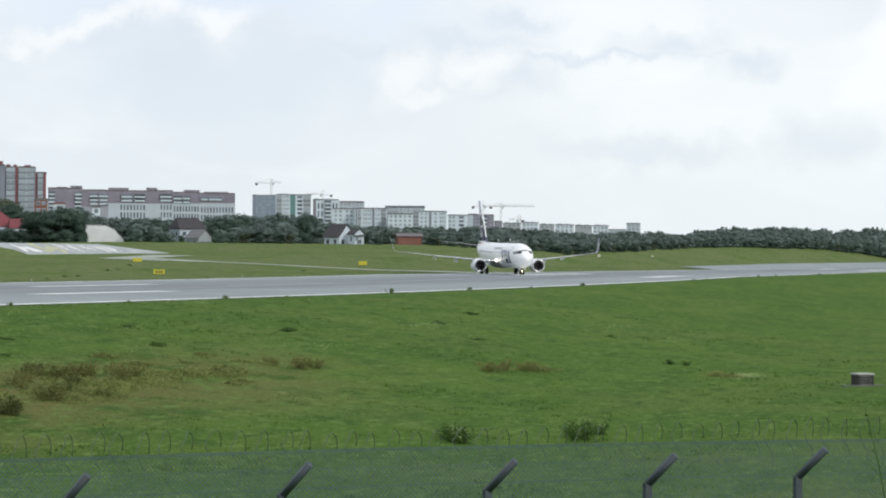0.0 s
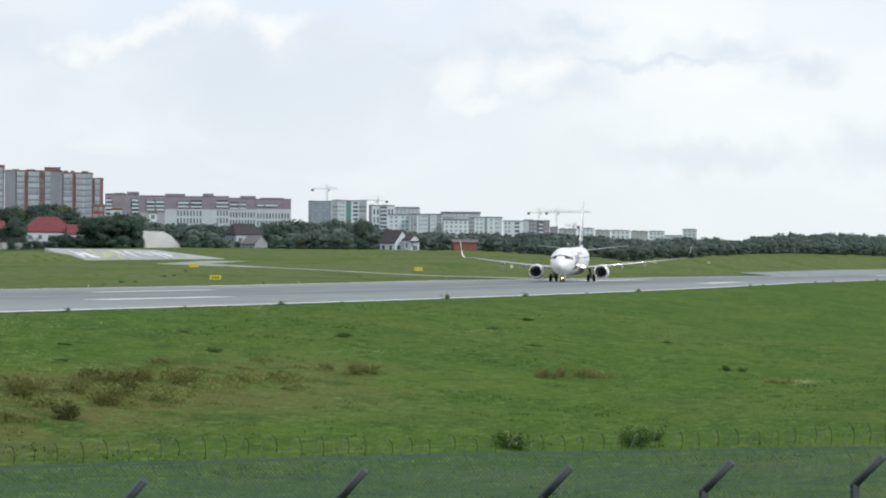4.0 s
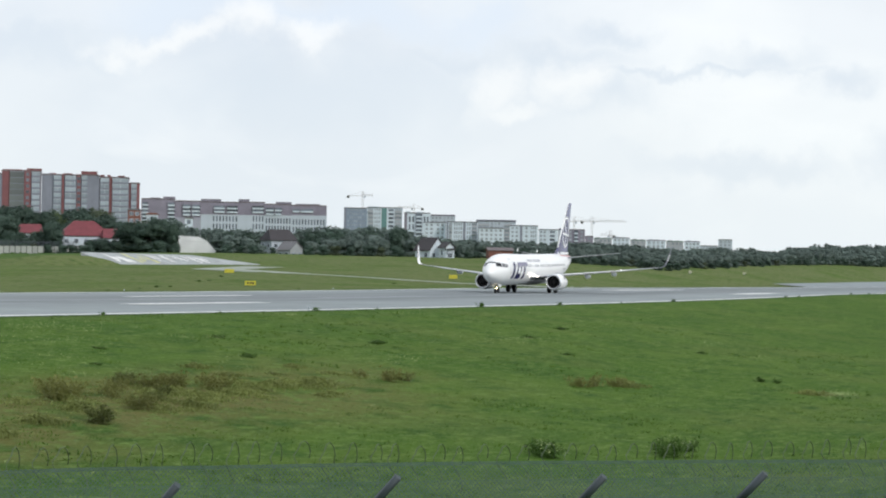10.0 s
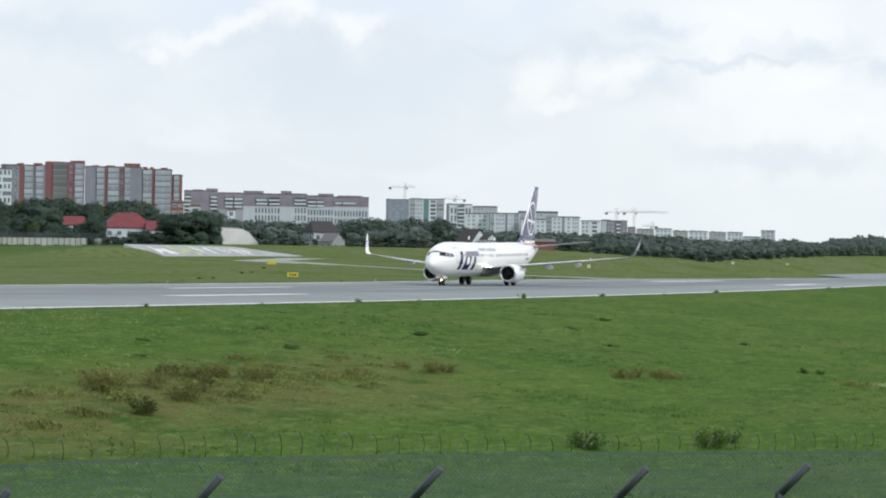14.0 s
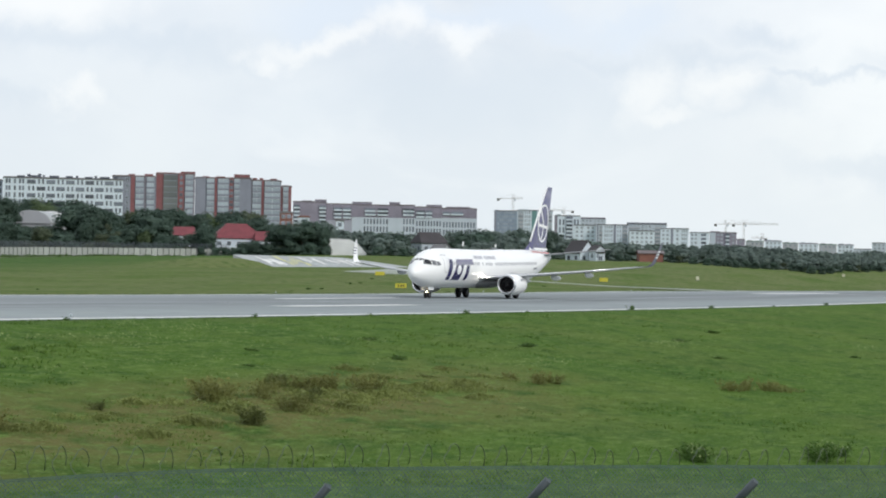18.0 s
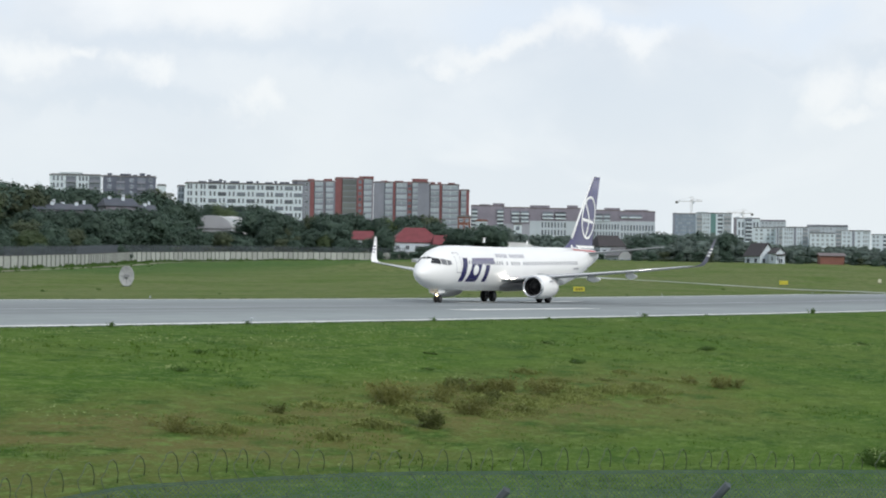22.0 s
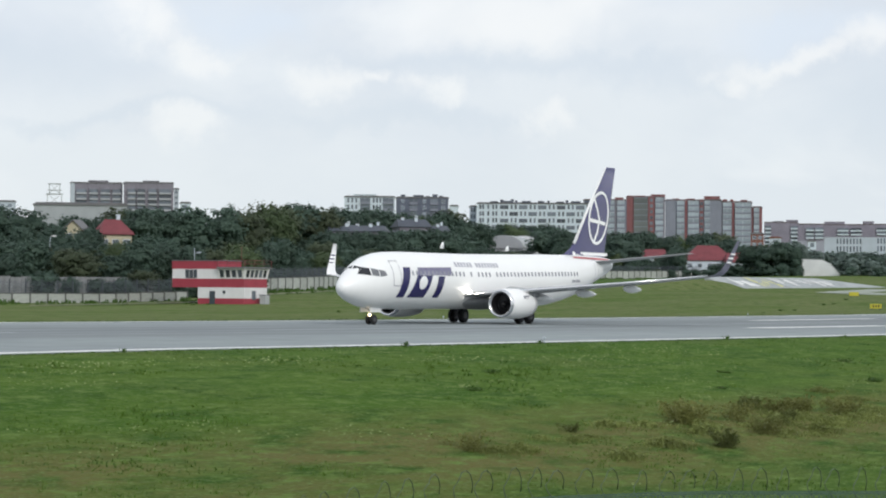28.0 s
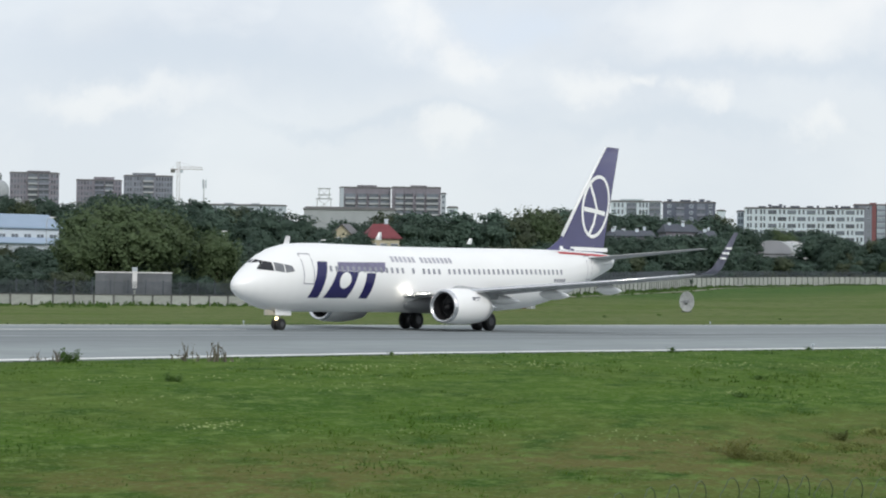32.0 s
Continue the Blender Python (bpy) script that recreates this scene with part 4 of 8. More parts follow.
GLAZED = unit_mesh("balcony", [(-0.5, 0.5, 0.9, 0.0, 0.34, 0), (-0.48, 0.48, 0.8, 0.34, 0.92, 1), (-0.02, 0.02, 0.84, 0.34, 0.92, 2), (-0.5, 0.5, 0.95, 0.92, 1.0, 2)], (SLATE, PANEL, LIGHTWALL))
LOGGIA = unit_mesh("balcony", [(-0.5, 0.5, 1.0, 0.0, 0.36, 0), (-0.47, 0.47, 0.1, 0.36, 0.95, 1), (-0.5, -0.47, 1.0, 0.0, 1.0, 2), (0.47, 0.5, 1.0, 0.0, 1.0, 2)], (WHITEWALL, PANE, MAUVE))
LOGGIAG = unit_mesh("balcony", [(-0.5, 0.5, 1.0, 0.0, 0.34, 0), (-0.47, 0.47, 0.1, 0.34, 0.95, 1), (-0.5, -0.47, 1.0, 0.0, 1.0, 2), (0.47, 0.5, 1.0, 0.0, 1.0, 2)], (PALEGREY, PANE, BRICKGREY))
LOGGIAD = unit_mesh("balcony", [(-0.5, 0.5, 0.7, 0.0, 0.38, 0), (-0.5, 0.5, 0.12, 0.38, 0.95, 1), (-0.02, 0.02, 0.5, 0.38, 0.95, 0)], (SLATE, PANE))
CURTAIN = unit_mesh("glass_bay", [(-0.5, 0.5, 0.9, 0.0, 0.9, 1), (-0.5, 0.5, 0.96, 0.9, 1.0, 0)], (SLATE, BAYGLASS))
WIN = unit_mesh("window", [(-0.5, 0.5, 0.06, 0.0, 1.0, 0), (-0.43, -0.03, 0.1, 0.07, 0.93, 1), (0.03, 0.43, 0.1, 0.07, 0.93, 1)], (WHITEWALL, PANE))
WINDARK = unit_mesh("window", [(-0.5, 0.5, 0.06, 0.0, 1.0, 0), (-0.46, -0.02, 0.1, 0.05, 0.95, 1), (0.02, 0.46, 0.1, 0.05, 0.95, 1)], (SLATE, PANE))
# window and balcony for far blocks, frames and glass lightened for haze
WINPALE = unit_mesh("window", [(-0.5, 0.5, 0.06, 0.0, 1.0, 0), (-0.46, -0.02, 0.1, 0.05, 0.95, 1), (0.02, 0.46, 0.1, 0.05, 0.95, 1)], (PALEGREY, PANEHAZED))
LOGGIAP = unit_mesh("balcony", [(-0.5, 0.5, 0.7, 0.0, 0.38, 0), (-0.5, 0.5, 0.12, 0.38, 0.95, 1), (-0.02, 0.02, 0.5, 0.38, 0.95, 0)], (PALEGREY, PANEHAZED))
WINDOWS = {"w": (WIN, 1.7, 1.6), "d": (WINDARK, 1.6, 1.7), "W": (WINDARK, 3.8, 1.75), "n": (WINDARK, 0.85, 2.0), "v": (WINDARK, 1.3, 4.4)}


def flats(name, label, turns, up, reach, wall, columns, depth=16, storey=3.0, floors=9, bumps=(), low=None, roof=ROOFGREY, bump_wall=None, start=0.4):
    """A block of flats that fills the bearings turns, its eaves at up degrees, at ranges reach.
    columns: (bearing, bearing, kind). R red, S slate, M mauve, P pale: plain walls; G glazed balconies, L open balconies, D dark balconies, C glass bay; a letter of WINDOWS: windows, several in a wide column; x and y: wide windows that swap places from floor to floor."""
    reach = (reach[0], reach[0])
    a, b = Vector(spot(turns[0], reach[0])), Vector(spot(turns[1], reach[1]))
    d = b - a
    length = d.length
    high_z = EYE[2] + (reach[0] + reach[1]) / 2 * math.tan(radians(up))
    z0 = min(ground_z(*a), ground_z(*b)) - 1.0
    high = high_z - z0
    ob = thing(name, label, "building", pose(a.x, a.y, z0, 0, 0, math.degrees(math.atan2(d.y, d.x))), "town blocks")

    def at(turn):
        s, c = math.sin(radians(turn)), math.cos(radians(turn))
        return min(max((a.y * s - a.x * c) / (d.x * c - d.y * s), 0.0), 1.0) * length

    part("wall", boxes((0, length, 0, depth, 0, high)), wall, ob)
    part("roof", boxes((-0.25, length + 0.25, -0.25, depth + 0.25, high - 0.35, high + 0.1), (0.3, length - 0.3, 0.3, depth - 0.3, high, high + 0.4)), roof, ob)
    for t0, t1, rise in bumps:
        lift = (reach[0] + reach[1]) / 2 * math.tan(radians(rise))
        u, v = at(t0), at(t1)
        part("stair_head", boxes((u, v, 0.3, depth * 0.6, high - 0.1, high + lift - 0.3), (u - 0.2, v + 0.2, 0.1, depth * 0.6 + 0.2, high + lift - 0.3, high + lift)), bump_wall or wall, ob)
    if low:
        edge, paint = low
        part("lower_wall", boxes((-0.06, length + 0.06, -0.12, depth, 0, EYE[2] + reach[0] * math.tan(radians(edge)) - z0)), paint, ob)
    plain = {"R": BRICKRED, "S": SLATE, "M": MAUVE, "P": LIGHTWALL, "T": TEAL, "B": BRICKGREY}
    for t0, t1, kind in columns:
        u, v = at(t0), at(t1)
        for k in kind:
            if k in plain:
                part("facade_panel", boxes((u, v, -0.2, 0.05, 0, high + (0.5 if k in "RS" else -0.1))), plain[k], ob)
                continue
            for f in range(floors):
                z = high - start - storey * (f + 1)
                if z < 2.0:
                    break
                if k == "v":
                    if f % 2 == 0:
                        continue
                if low and z > EYE[2] + reach[0] * math.tan(radians(low[0])) - z0 - 3.5 and k == "v":
                    continue
                if k in "GLDCK" and low and z < EYE[2] + reach[0] * math.tan(radians(low[0])) - z0 - 0.5:
                    continue
                if k in "GLDCK":
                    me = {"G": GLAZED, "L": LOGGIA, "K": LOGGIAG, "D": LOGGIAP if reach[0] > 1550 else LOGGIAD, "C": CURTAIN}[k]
                    shared("glass_bay" if k == "C" else "balcony", me, ob, pose((u + v) / 2, -0.05, z) @ Matrix.Diagonal((v - u, 1, storey * 0.98, 1)))
                    continue
                # blocks past 1550 m get the haze-lightened windows
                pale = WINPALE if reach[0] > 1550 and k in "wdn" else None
                if k in "xy":
                    wide = (f % 2 == 0) == (k == "x")
                    me, w, h = WINDOWS["W" if wide else "n"]
                    spots_ = [(u + v) / 2] if wide else [u + (v - u) * 0.28, u + (v - u) * 0.72]
                else:
                    me, w, h = WINDOWS[k]
                    n = max(1, round((v - u) / (w * 1.9)))
                    spots_ = [u + (v - u) * (i + 0.5) / n for i in range(n)]
                for px in spots_:
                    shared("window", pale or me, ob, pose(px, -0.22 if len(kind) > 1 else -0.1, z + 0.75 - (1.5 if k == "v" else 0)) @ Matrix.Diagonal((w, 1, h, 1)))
    return ob


def town():
    # behind the blue-roofed hall
    brown = "brown-grey panel tower with dark windows and pale balcony bands"
    flats("tower_block", brown, (37.86, 39.07), 2.84, (1240, 1245), BRICKGREY, [(37.87, 38.27, "n"), (38.30, 38.55, "K"), (38.57, 38.82, "D"), (38.86, 39.06, "n")], floors=8, bumps=((38.29, 38.84, 0.05),))
    flats("tower_block", brown, (39.50, 40.62), 2.69, (1300, 1305), BRICKGREY, [(39.52, 39.9, "n"), (39.95, 40.18, "D"), (40.2, 40.42, "K"), (40.45, 40.6, "n")], floors=7, bumps=((39.93, 40.43, 0.08),))
    flats("tower_block", brown, (40.67, 41.89), 2.82, (1240, 1245), SLATE, [(40.68, 40.88, "n"), (40.92, 41.12, "n"), (41.15, 41.42, "K"), (41.46, 41.88, "n")], floors=8, bumps=((40.89, 41.45, 0.07),))
    flats("low_block", "long low pale panel block above the trees", (42.3, 44.75), 2.13, (980, 1000), LIGHTWALL, [(42.32, 44.7, "w")], floors=4, bumps=((42.35, 42.5, 0.05), (43.2, 43.42, 0.05), (43.88, 44.07, 0.05)))
    flats("warehouse", "grey flat-roofed hall above the trees", (45.2, 47.5), 2.08, (560, 562), HALLGREY, [], depth=12)
    panel = "dark brown panel block with rows of pale balconies"
    flats("apartment_block", panel, (46.09, 47.38), 2.62, (1220, 1225), BRICKGREY, [(46.1, 46.2, "P"), (46.23, 46.5, "K"), (46.55, 46.78, "K"), (46.83, 47.08, "K"), (47.12, 47.36, "K")], floors=7, bumps=((46.54, 47.02, 0.06),), start=3.2)
    flats("apartment_block", panel, (47.41, 48.65), 2.64, (1215, 1220), BRICKGREY, [(47.5, 47.72, "K"), (47.74, 47.95, "K"), (48.02, 48.24, "K"), (48.28, 48.6, "K")], floors=7, bumps=((47.89, 48.28, 0.05),), start=3.2)
    flats("apartment_block", "pale end wing of a brown panel block", (48.66, 48.78), 2.50, (1222, 1224), LIGHTWALL, [(48.67, 48.77, "w")], floors=6)
    flats("low_block", "small white house top above the trees", (48.82, 49.08), 2.15, (900, 902), WHITEWALL, [(48.84, 49.06, "d")], floors=2)
    # white and slate blocks
    flats("apartment_block", "white low apartment block behind the trees", (52.95, 54.23), 2.35, (1010, 1015), WHITEWALL, [(53.0, 53.3, "n"), (53.35, 53.6, "D"), (53.65, 53.9, "n"), (53.92, 54.2, "D")], floors=5, bumps=((53.2, 53.75, 0.06),))
    flats("apartment_block", "dark slate apartment block with stepped roof", (54.26, 55.58), 2.34, (1060, 1065), SLATEDARK, [(54.3, 54.55, "w"), (54.6, 54.8, "D"), (54.85, 55.1, "w"), (55.12, 55.32, "D"), (55.35, 55.56, "w")], floors=6,
          bumps=((54.38, 54.48, 0.07), (54.7, 54.95, 0.06), (55.02, 55.1, 0.04), (55.18, 55.3, 0.08), (55.36, 55.44, 0.05)))
    flats("low_block", "small white house top above the trees", (55.62, 55.83), 2.14, (1010, 1012), WHITEWALL, [], floors=2)
    cols, t, k = [(56.36, 56.5, "n"), (56.53, 56.66, "n"), (56.68, 56.84, "n")], 56.88, 0
    while t < 59.1:
        cols.append((t, t + 0.235, "xy"[k % 2]))
        t, k = t + 0.24, k + 1
    flats("apartment_block", "long white apartment block with staggered dark windows", (56.31, 59.26), 2.21, (1010, 1040), WHITEWALL, cols, floors=6,
          bumps=((56.66, 56.82, 0.05), (56.9, 56.96, 0.09), (56.98, 57.16, 0.06), (57.17, 57.23, 0.10), (57.28, 57.32, 0.07), (57.45, 57.66, 0.06), (57.86, 58.0, 0.06), (58.1, 58.14, 0.07), (58.33, 58.5, 0.05), (58.56, 58.61, 0.08), (58.7, 58.92, 0.06), (59.05, 59.12, 0.07)), bump_wall=SLATEDARK)
    flats("apartment_block", "pale side wing of the long white block", (56.12, 56.30), 2.13, (1020, 1018), LIGHTWALL, [(56.14, 56.28, "n")], floors=5)
    # red and grey towers in one row
    tower = "tall red and grey brick apartment tower with glazed balconies"
    for turns, up, wall, columns, bumps in (
            ((59.0, 60.08), 2.31, SLATE, [(59.3, 59.44, "w"), (59.45, 59.56, "R"), (59.57, 59.78, "G"), (59.79, 59.84, "B"), (59.85, 60.04, "G")], ((59.4, 59.55, 0.05), (59.8, 60.0, 0.06))),
            ((60.08, 61.05), 2.39, BRICKGREY, [(60.09, 60.27, "R"), (60.27, 60.62, "C"), (60.63, 60.79, "Rd"), (60.81, 61.01, "G")], ((60.1, 60.55, 0.03), (60.7, 61.05, 0.06))),
            ((61.06, 62.03), 2.31, SLATE, [(61.07, 61.33, "S"), (61.35, 61.54, "G"), (61.55, 61.61, "R"), (61.63, 61.90, "G"), (61.92, 62.02, "Rd")], ((61.25, 61.4, 0.04), (61.6, 61.8, 0.04))),
            ((62.03, 62.47), 2.32, SLATE, [(62.04, 62.18, "G")], ((62.03, 62.42, 0.09),)),
            ((62.47, 63.22), 2.27, BRICKGREY, [(62.5, 62.72, "G"), (62.73, 62.79, "R"), (62.8, 63.2, "G")], ((62.5, 62.6, 0.06), (62.68, 62.75, 0.06), (62.95, 63.1, 0.05))),
            ((63.22, 63.48), 2.14, BRICKRED, [(63.27, 63.41, "G")], ())):
        flats("apartment_tower", tower, turns, up, (1180, 1184), wall, columns, floors=10, bumps=bumps, roof=BRICKDARK, bump_wall=BRICKRED)
    flats("low_block", "low orange brick house below the red towers", (63.2, 63.52), 1.48, (1000, 1002), BRICKPLAIN, [(63.22, 63.5, "w")], floors=2)
    flats("low_block", "low cream house below the mauve block", (63.66, 63.95), 1.38, (980, 982), LIGHTWALL, [(63.68, 63.93, "w")], floors=2, roof=BRICKPLAIN)
    flats("low_block", "low white house below the mauve block", (64.62, 64.82), 1.30, (980, 982), WHITEWALL, [(64.63, 64.81, "d")], floors=2)
    # long mauve block
    mauve = "long mauve-grey apartment block with white balcony rows"
    for turns, up, columns, bumps, low in (
            ((63.53, 64.37), 1.76, [(63.55, 63.7, "L"), (64.19, 64.36, "L")], ((63.75, 64.0, 0.03), (64.08, 64.37, 0.06)), None),
            ((64.37, 65.02), 1.72, [(64.56, 64.76, "L"), (64.79, 65.0, "L")], (), (1.30, LILACGREY)),
            ((65.02, 65.96), 1.71, [(65.34, 65.62, "L"), (65.66, 65.94, "L"), (65.3, 65.95, "v")], ((65.02, 65.52, 0.07),), (1.39, LIGHTWALL)),
            ((65.96, 66.62), 1.72, [(66.3, 66.6, "L"), (66.3, 66.61, "v")], ((65.96, 66.23, 0.07),), (1.39, LIGHTWALL)),
            ((66.62, 67.30), 1.68, [(66.64, 66.86, "L"), (66.88, 67.05, "L"), (66.63, 67.29, "v")], ((66.9, 67.29, 0.06),), (1.40, LIGHTWALL)),
            ((67.30, 68.18), 1.66, [(67.32, 67.5, "L"), (67.52, 67.85, "L"), (67.31, 68.15, "v")], ((67.4, 68.0, 0.04),), (1.41, LIGHTWALL))):
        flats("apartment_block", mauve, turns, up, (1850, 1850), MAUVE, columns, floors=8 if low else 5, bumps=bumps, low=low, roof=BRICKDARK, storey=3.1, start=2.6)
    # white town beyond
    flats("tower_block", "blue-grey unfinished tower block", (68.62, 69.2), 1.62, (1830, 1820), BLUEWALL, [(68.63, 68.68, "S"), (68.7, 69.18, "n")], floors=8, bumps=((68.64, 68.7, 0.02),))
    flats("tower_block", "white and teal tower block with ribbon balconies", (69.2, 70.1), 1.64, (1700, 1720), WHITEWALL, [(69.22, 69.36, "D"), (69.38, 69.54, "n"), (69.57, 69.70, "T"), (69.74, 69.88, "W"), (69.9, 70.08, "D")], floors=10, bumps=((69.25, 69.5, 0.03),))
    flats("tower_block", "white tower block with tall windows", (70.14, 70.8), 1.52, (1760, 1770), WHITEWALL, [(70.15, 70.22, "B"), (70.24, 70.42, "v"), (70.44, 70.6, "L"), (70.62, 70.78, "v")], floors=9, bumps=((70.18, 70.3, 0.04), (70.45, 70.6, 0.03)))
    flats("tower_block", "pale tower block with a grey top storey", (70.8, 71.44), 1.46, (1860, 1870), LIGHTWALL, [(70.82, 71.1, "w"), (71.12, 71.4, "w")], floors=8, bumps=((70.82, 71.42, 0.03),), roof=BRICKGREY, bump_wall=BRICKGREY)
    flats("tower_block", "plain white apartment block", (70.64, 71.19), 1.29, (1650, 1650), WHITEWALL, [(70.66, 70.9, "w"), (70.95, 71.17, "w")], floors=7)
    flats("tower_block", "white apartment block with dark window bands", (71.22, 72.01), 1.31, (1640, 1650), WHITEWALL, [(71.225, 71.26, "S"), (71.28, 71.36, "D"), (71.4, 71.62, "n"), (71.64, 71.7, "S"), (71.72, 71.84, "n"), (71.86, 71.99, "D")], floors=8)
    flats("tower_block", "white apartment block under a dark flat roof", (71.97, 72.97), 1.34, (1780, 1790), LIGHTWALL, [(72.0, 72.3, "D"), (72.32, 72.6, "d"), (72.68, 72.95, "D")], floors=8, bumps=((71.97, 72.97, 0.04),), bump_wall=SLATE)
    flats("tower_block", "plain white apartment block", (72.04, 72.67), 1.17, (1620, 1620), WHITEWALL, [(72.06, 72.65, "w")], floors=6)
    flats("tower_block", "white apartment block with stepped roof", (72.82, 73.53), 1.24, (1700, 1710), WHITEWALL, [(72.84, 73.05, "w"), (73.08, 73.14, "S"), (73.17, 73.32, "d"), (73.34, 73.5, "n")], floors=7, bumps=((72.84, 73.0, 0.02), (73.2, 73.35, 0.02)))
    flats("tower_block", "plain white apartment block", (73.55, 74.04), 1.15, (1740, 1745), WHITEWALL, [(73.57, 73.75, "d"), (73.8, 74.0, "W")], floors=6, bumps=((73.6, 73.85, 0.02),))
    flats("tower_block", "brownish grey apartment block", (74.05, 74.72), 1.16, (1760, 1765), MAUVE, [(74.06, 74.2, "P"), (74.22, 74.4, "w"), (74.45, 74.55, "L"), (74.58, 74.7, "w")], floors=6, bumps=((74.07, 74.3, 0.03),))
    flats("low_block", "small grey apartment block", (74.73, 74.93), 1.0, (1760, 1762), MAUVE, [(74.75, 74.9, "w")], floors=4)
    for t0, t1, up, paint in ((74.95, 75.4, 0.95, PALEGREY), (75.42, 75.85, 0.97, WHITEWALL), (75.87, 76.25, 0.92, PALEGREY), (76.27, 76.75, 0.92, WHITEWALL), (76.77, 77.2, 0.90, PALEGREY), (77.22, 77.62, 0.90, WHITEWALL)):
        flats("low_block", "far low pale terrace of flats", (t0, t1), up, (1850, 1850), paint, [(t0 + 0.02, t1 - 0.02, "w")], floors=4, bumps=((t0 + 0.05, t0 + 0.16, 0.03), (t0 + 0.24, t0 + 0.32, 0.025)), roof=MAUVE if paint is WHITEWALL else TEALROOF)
    flats("low_block", "far square pale block above the woods", (78.07, 78.42), 0.96, (2000, 2000), LIGHTWALL, [(78.09, 78.4, "w")], floors=4)
    flats("low_block", "far pale row of houses above the woods", (77.62, 78.06), 0.80, (2000, 2000), LIGHTWALL, [(77.65, 78.05, "w")], floors=2)
    flats("low_block", "far pale row of houses above the woods", (80.0, 80.7), 0.78, (2100, 2100), LIGHTWALL, [(80.02, 80.68, "w")], floors=2)
    flats("low_block", "far pale row of houses above the woods", (81.0, 81.9), 0.80, (2100, 2100), LIGHTWALL, [(81.02, 81.88, "w")], floors=2)
    # domed church
    x, y = spot(37.6, 1150)
    z = ground_z(x, y)
    ob = thing("church", "grey domed church above the trees", "church", pose(x, y, z, 0, 0, -37.6))
    e = EYE[2] + 1150 * math.tan(radians(2.4)) - z
    part("wall", boxes((-11, 11, 0, 20, 0, e - 4)), PALEGREY, ob)
    n = 24
    part("dome", loft([[(r * math.cos(2 * math.pi * k / n), 8 + r * math.sin(2 * math.pi * k / n), e + h) for k in range(n)] for r, h in ((5.0, -4.2), (5.0, 0), (4.8, 1.6), (4.1, 3.2), (2.9, 4.5), (1.4, 5.2), (0.9, 5.4))]), HALLGREY, ob)
    part("lantern", loft([[(r * math.cos(2 * math.pi * k / 12), 8 + r * math.sin(2 * math.pi * k / 12), e + h) for k in range(12)] for r, h in ((1.2, 5.2), (1.2, 7.2), (1.6, 7.4), (0.9, 8.6), (0.1, 9.4))]), HALLGREY, ob)


town()

# ---- trees ----


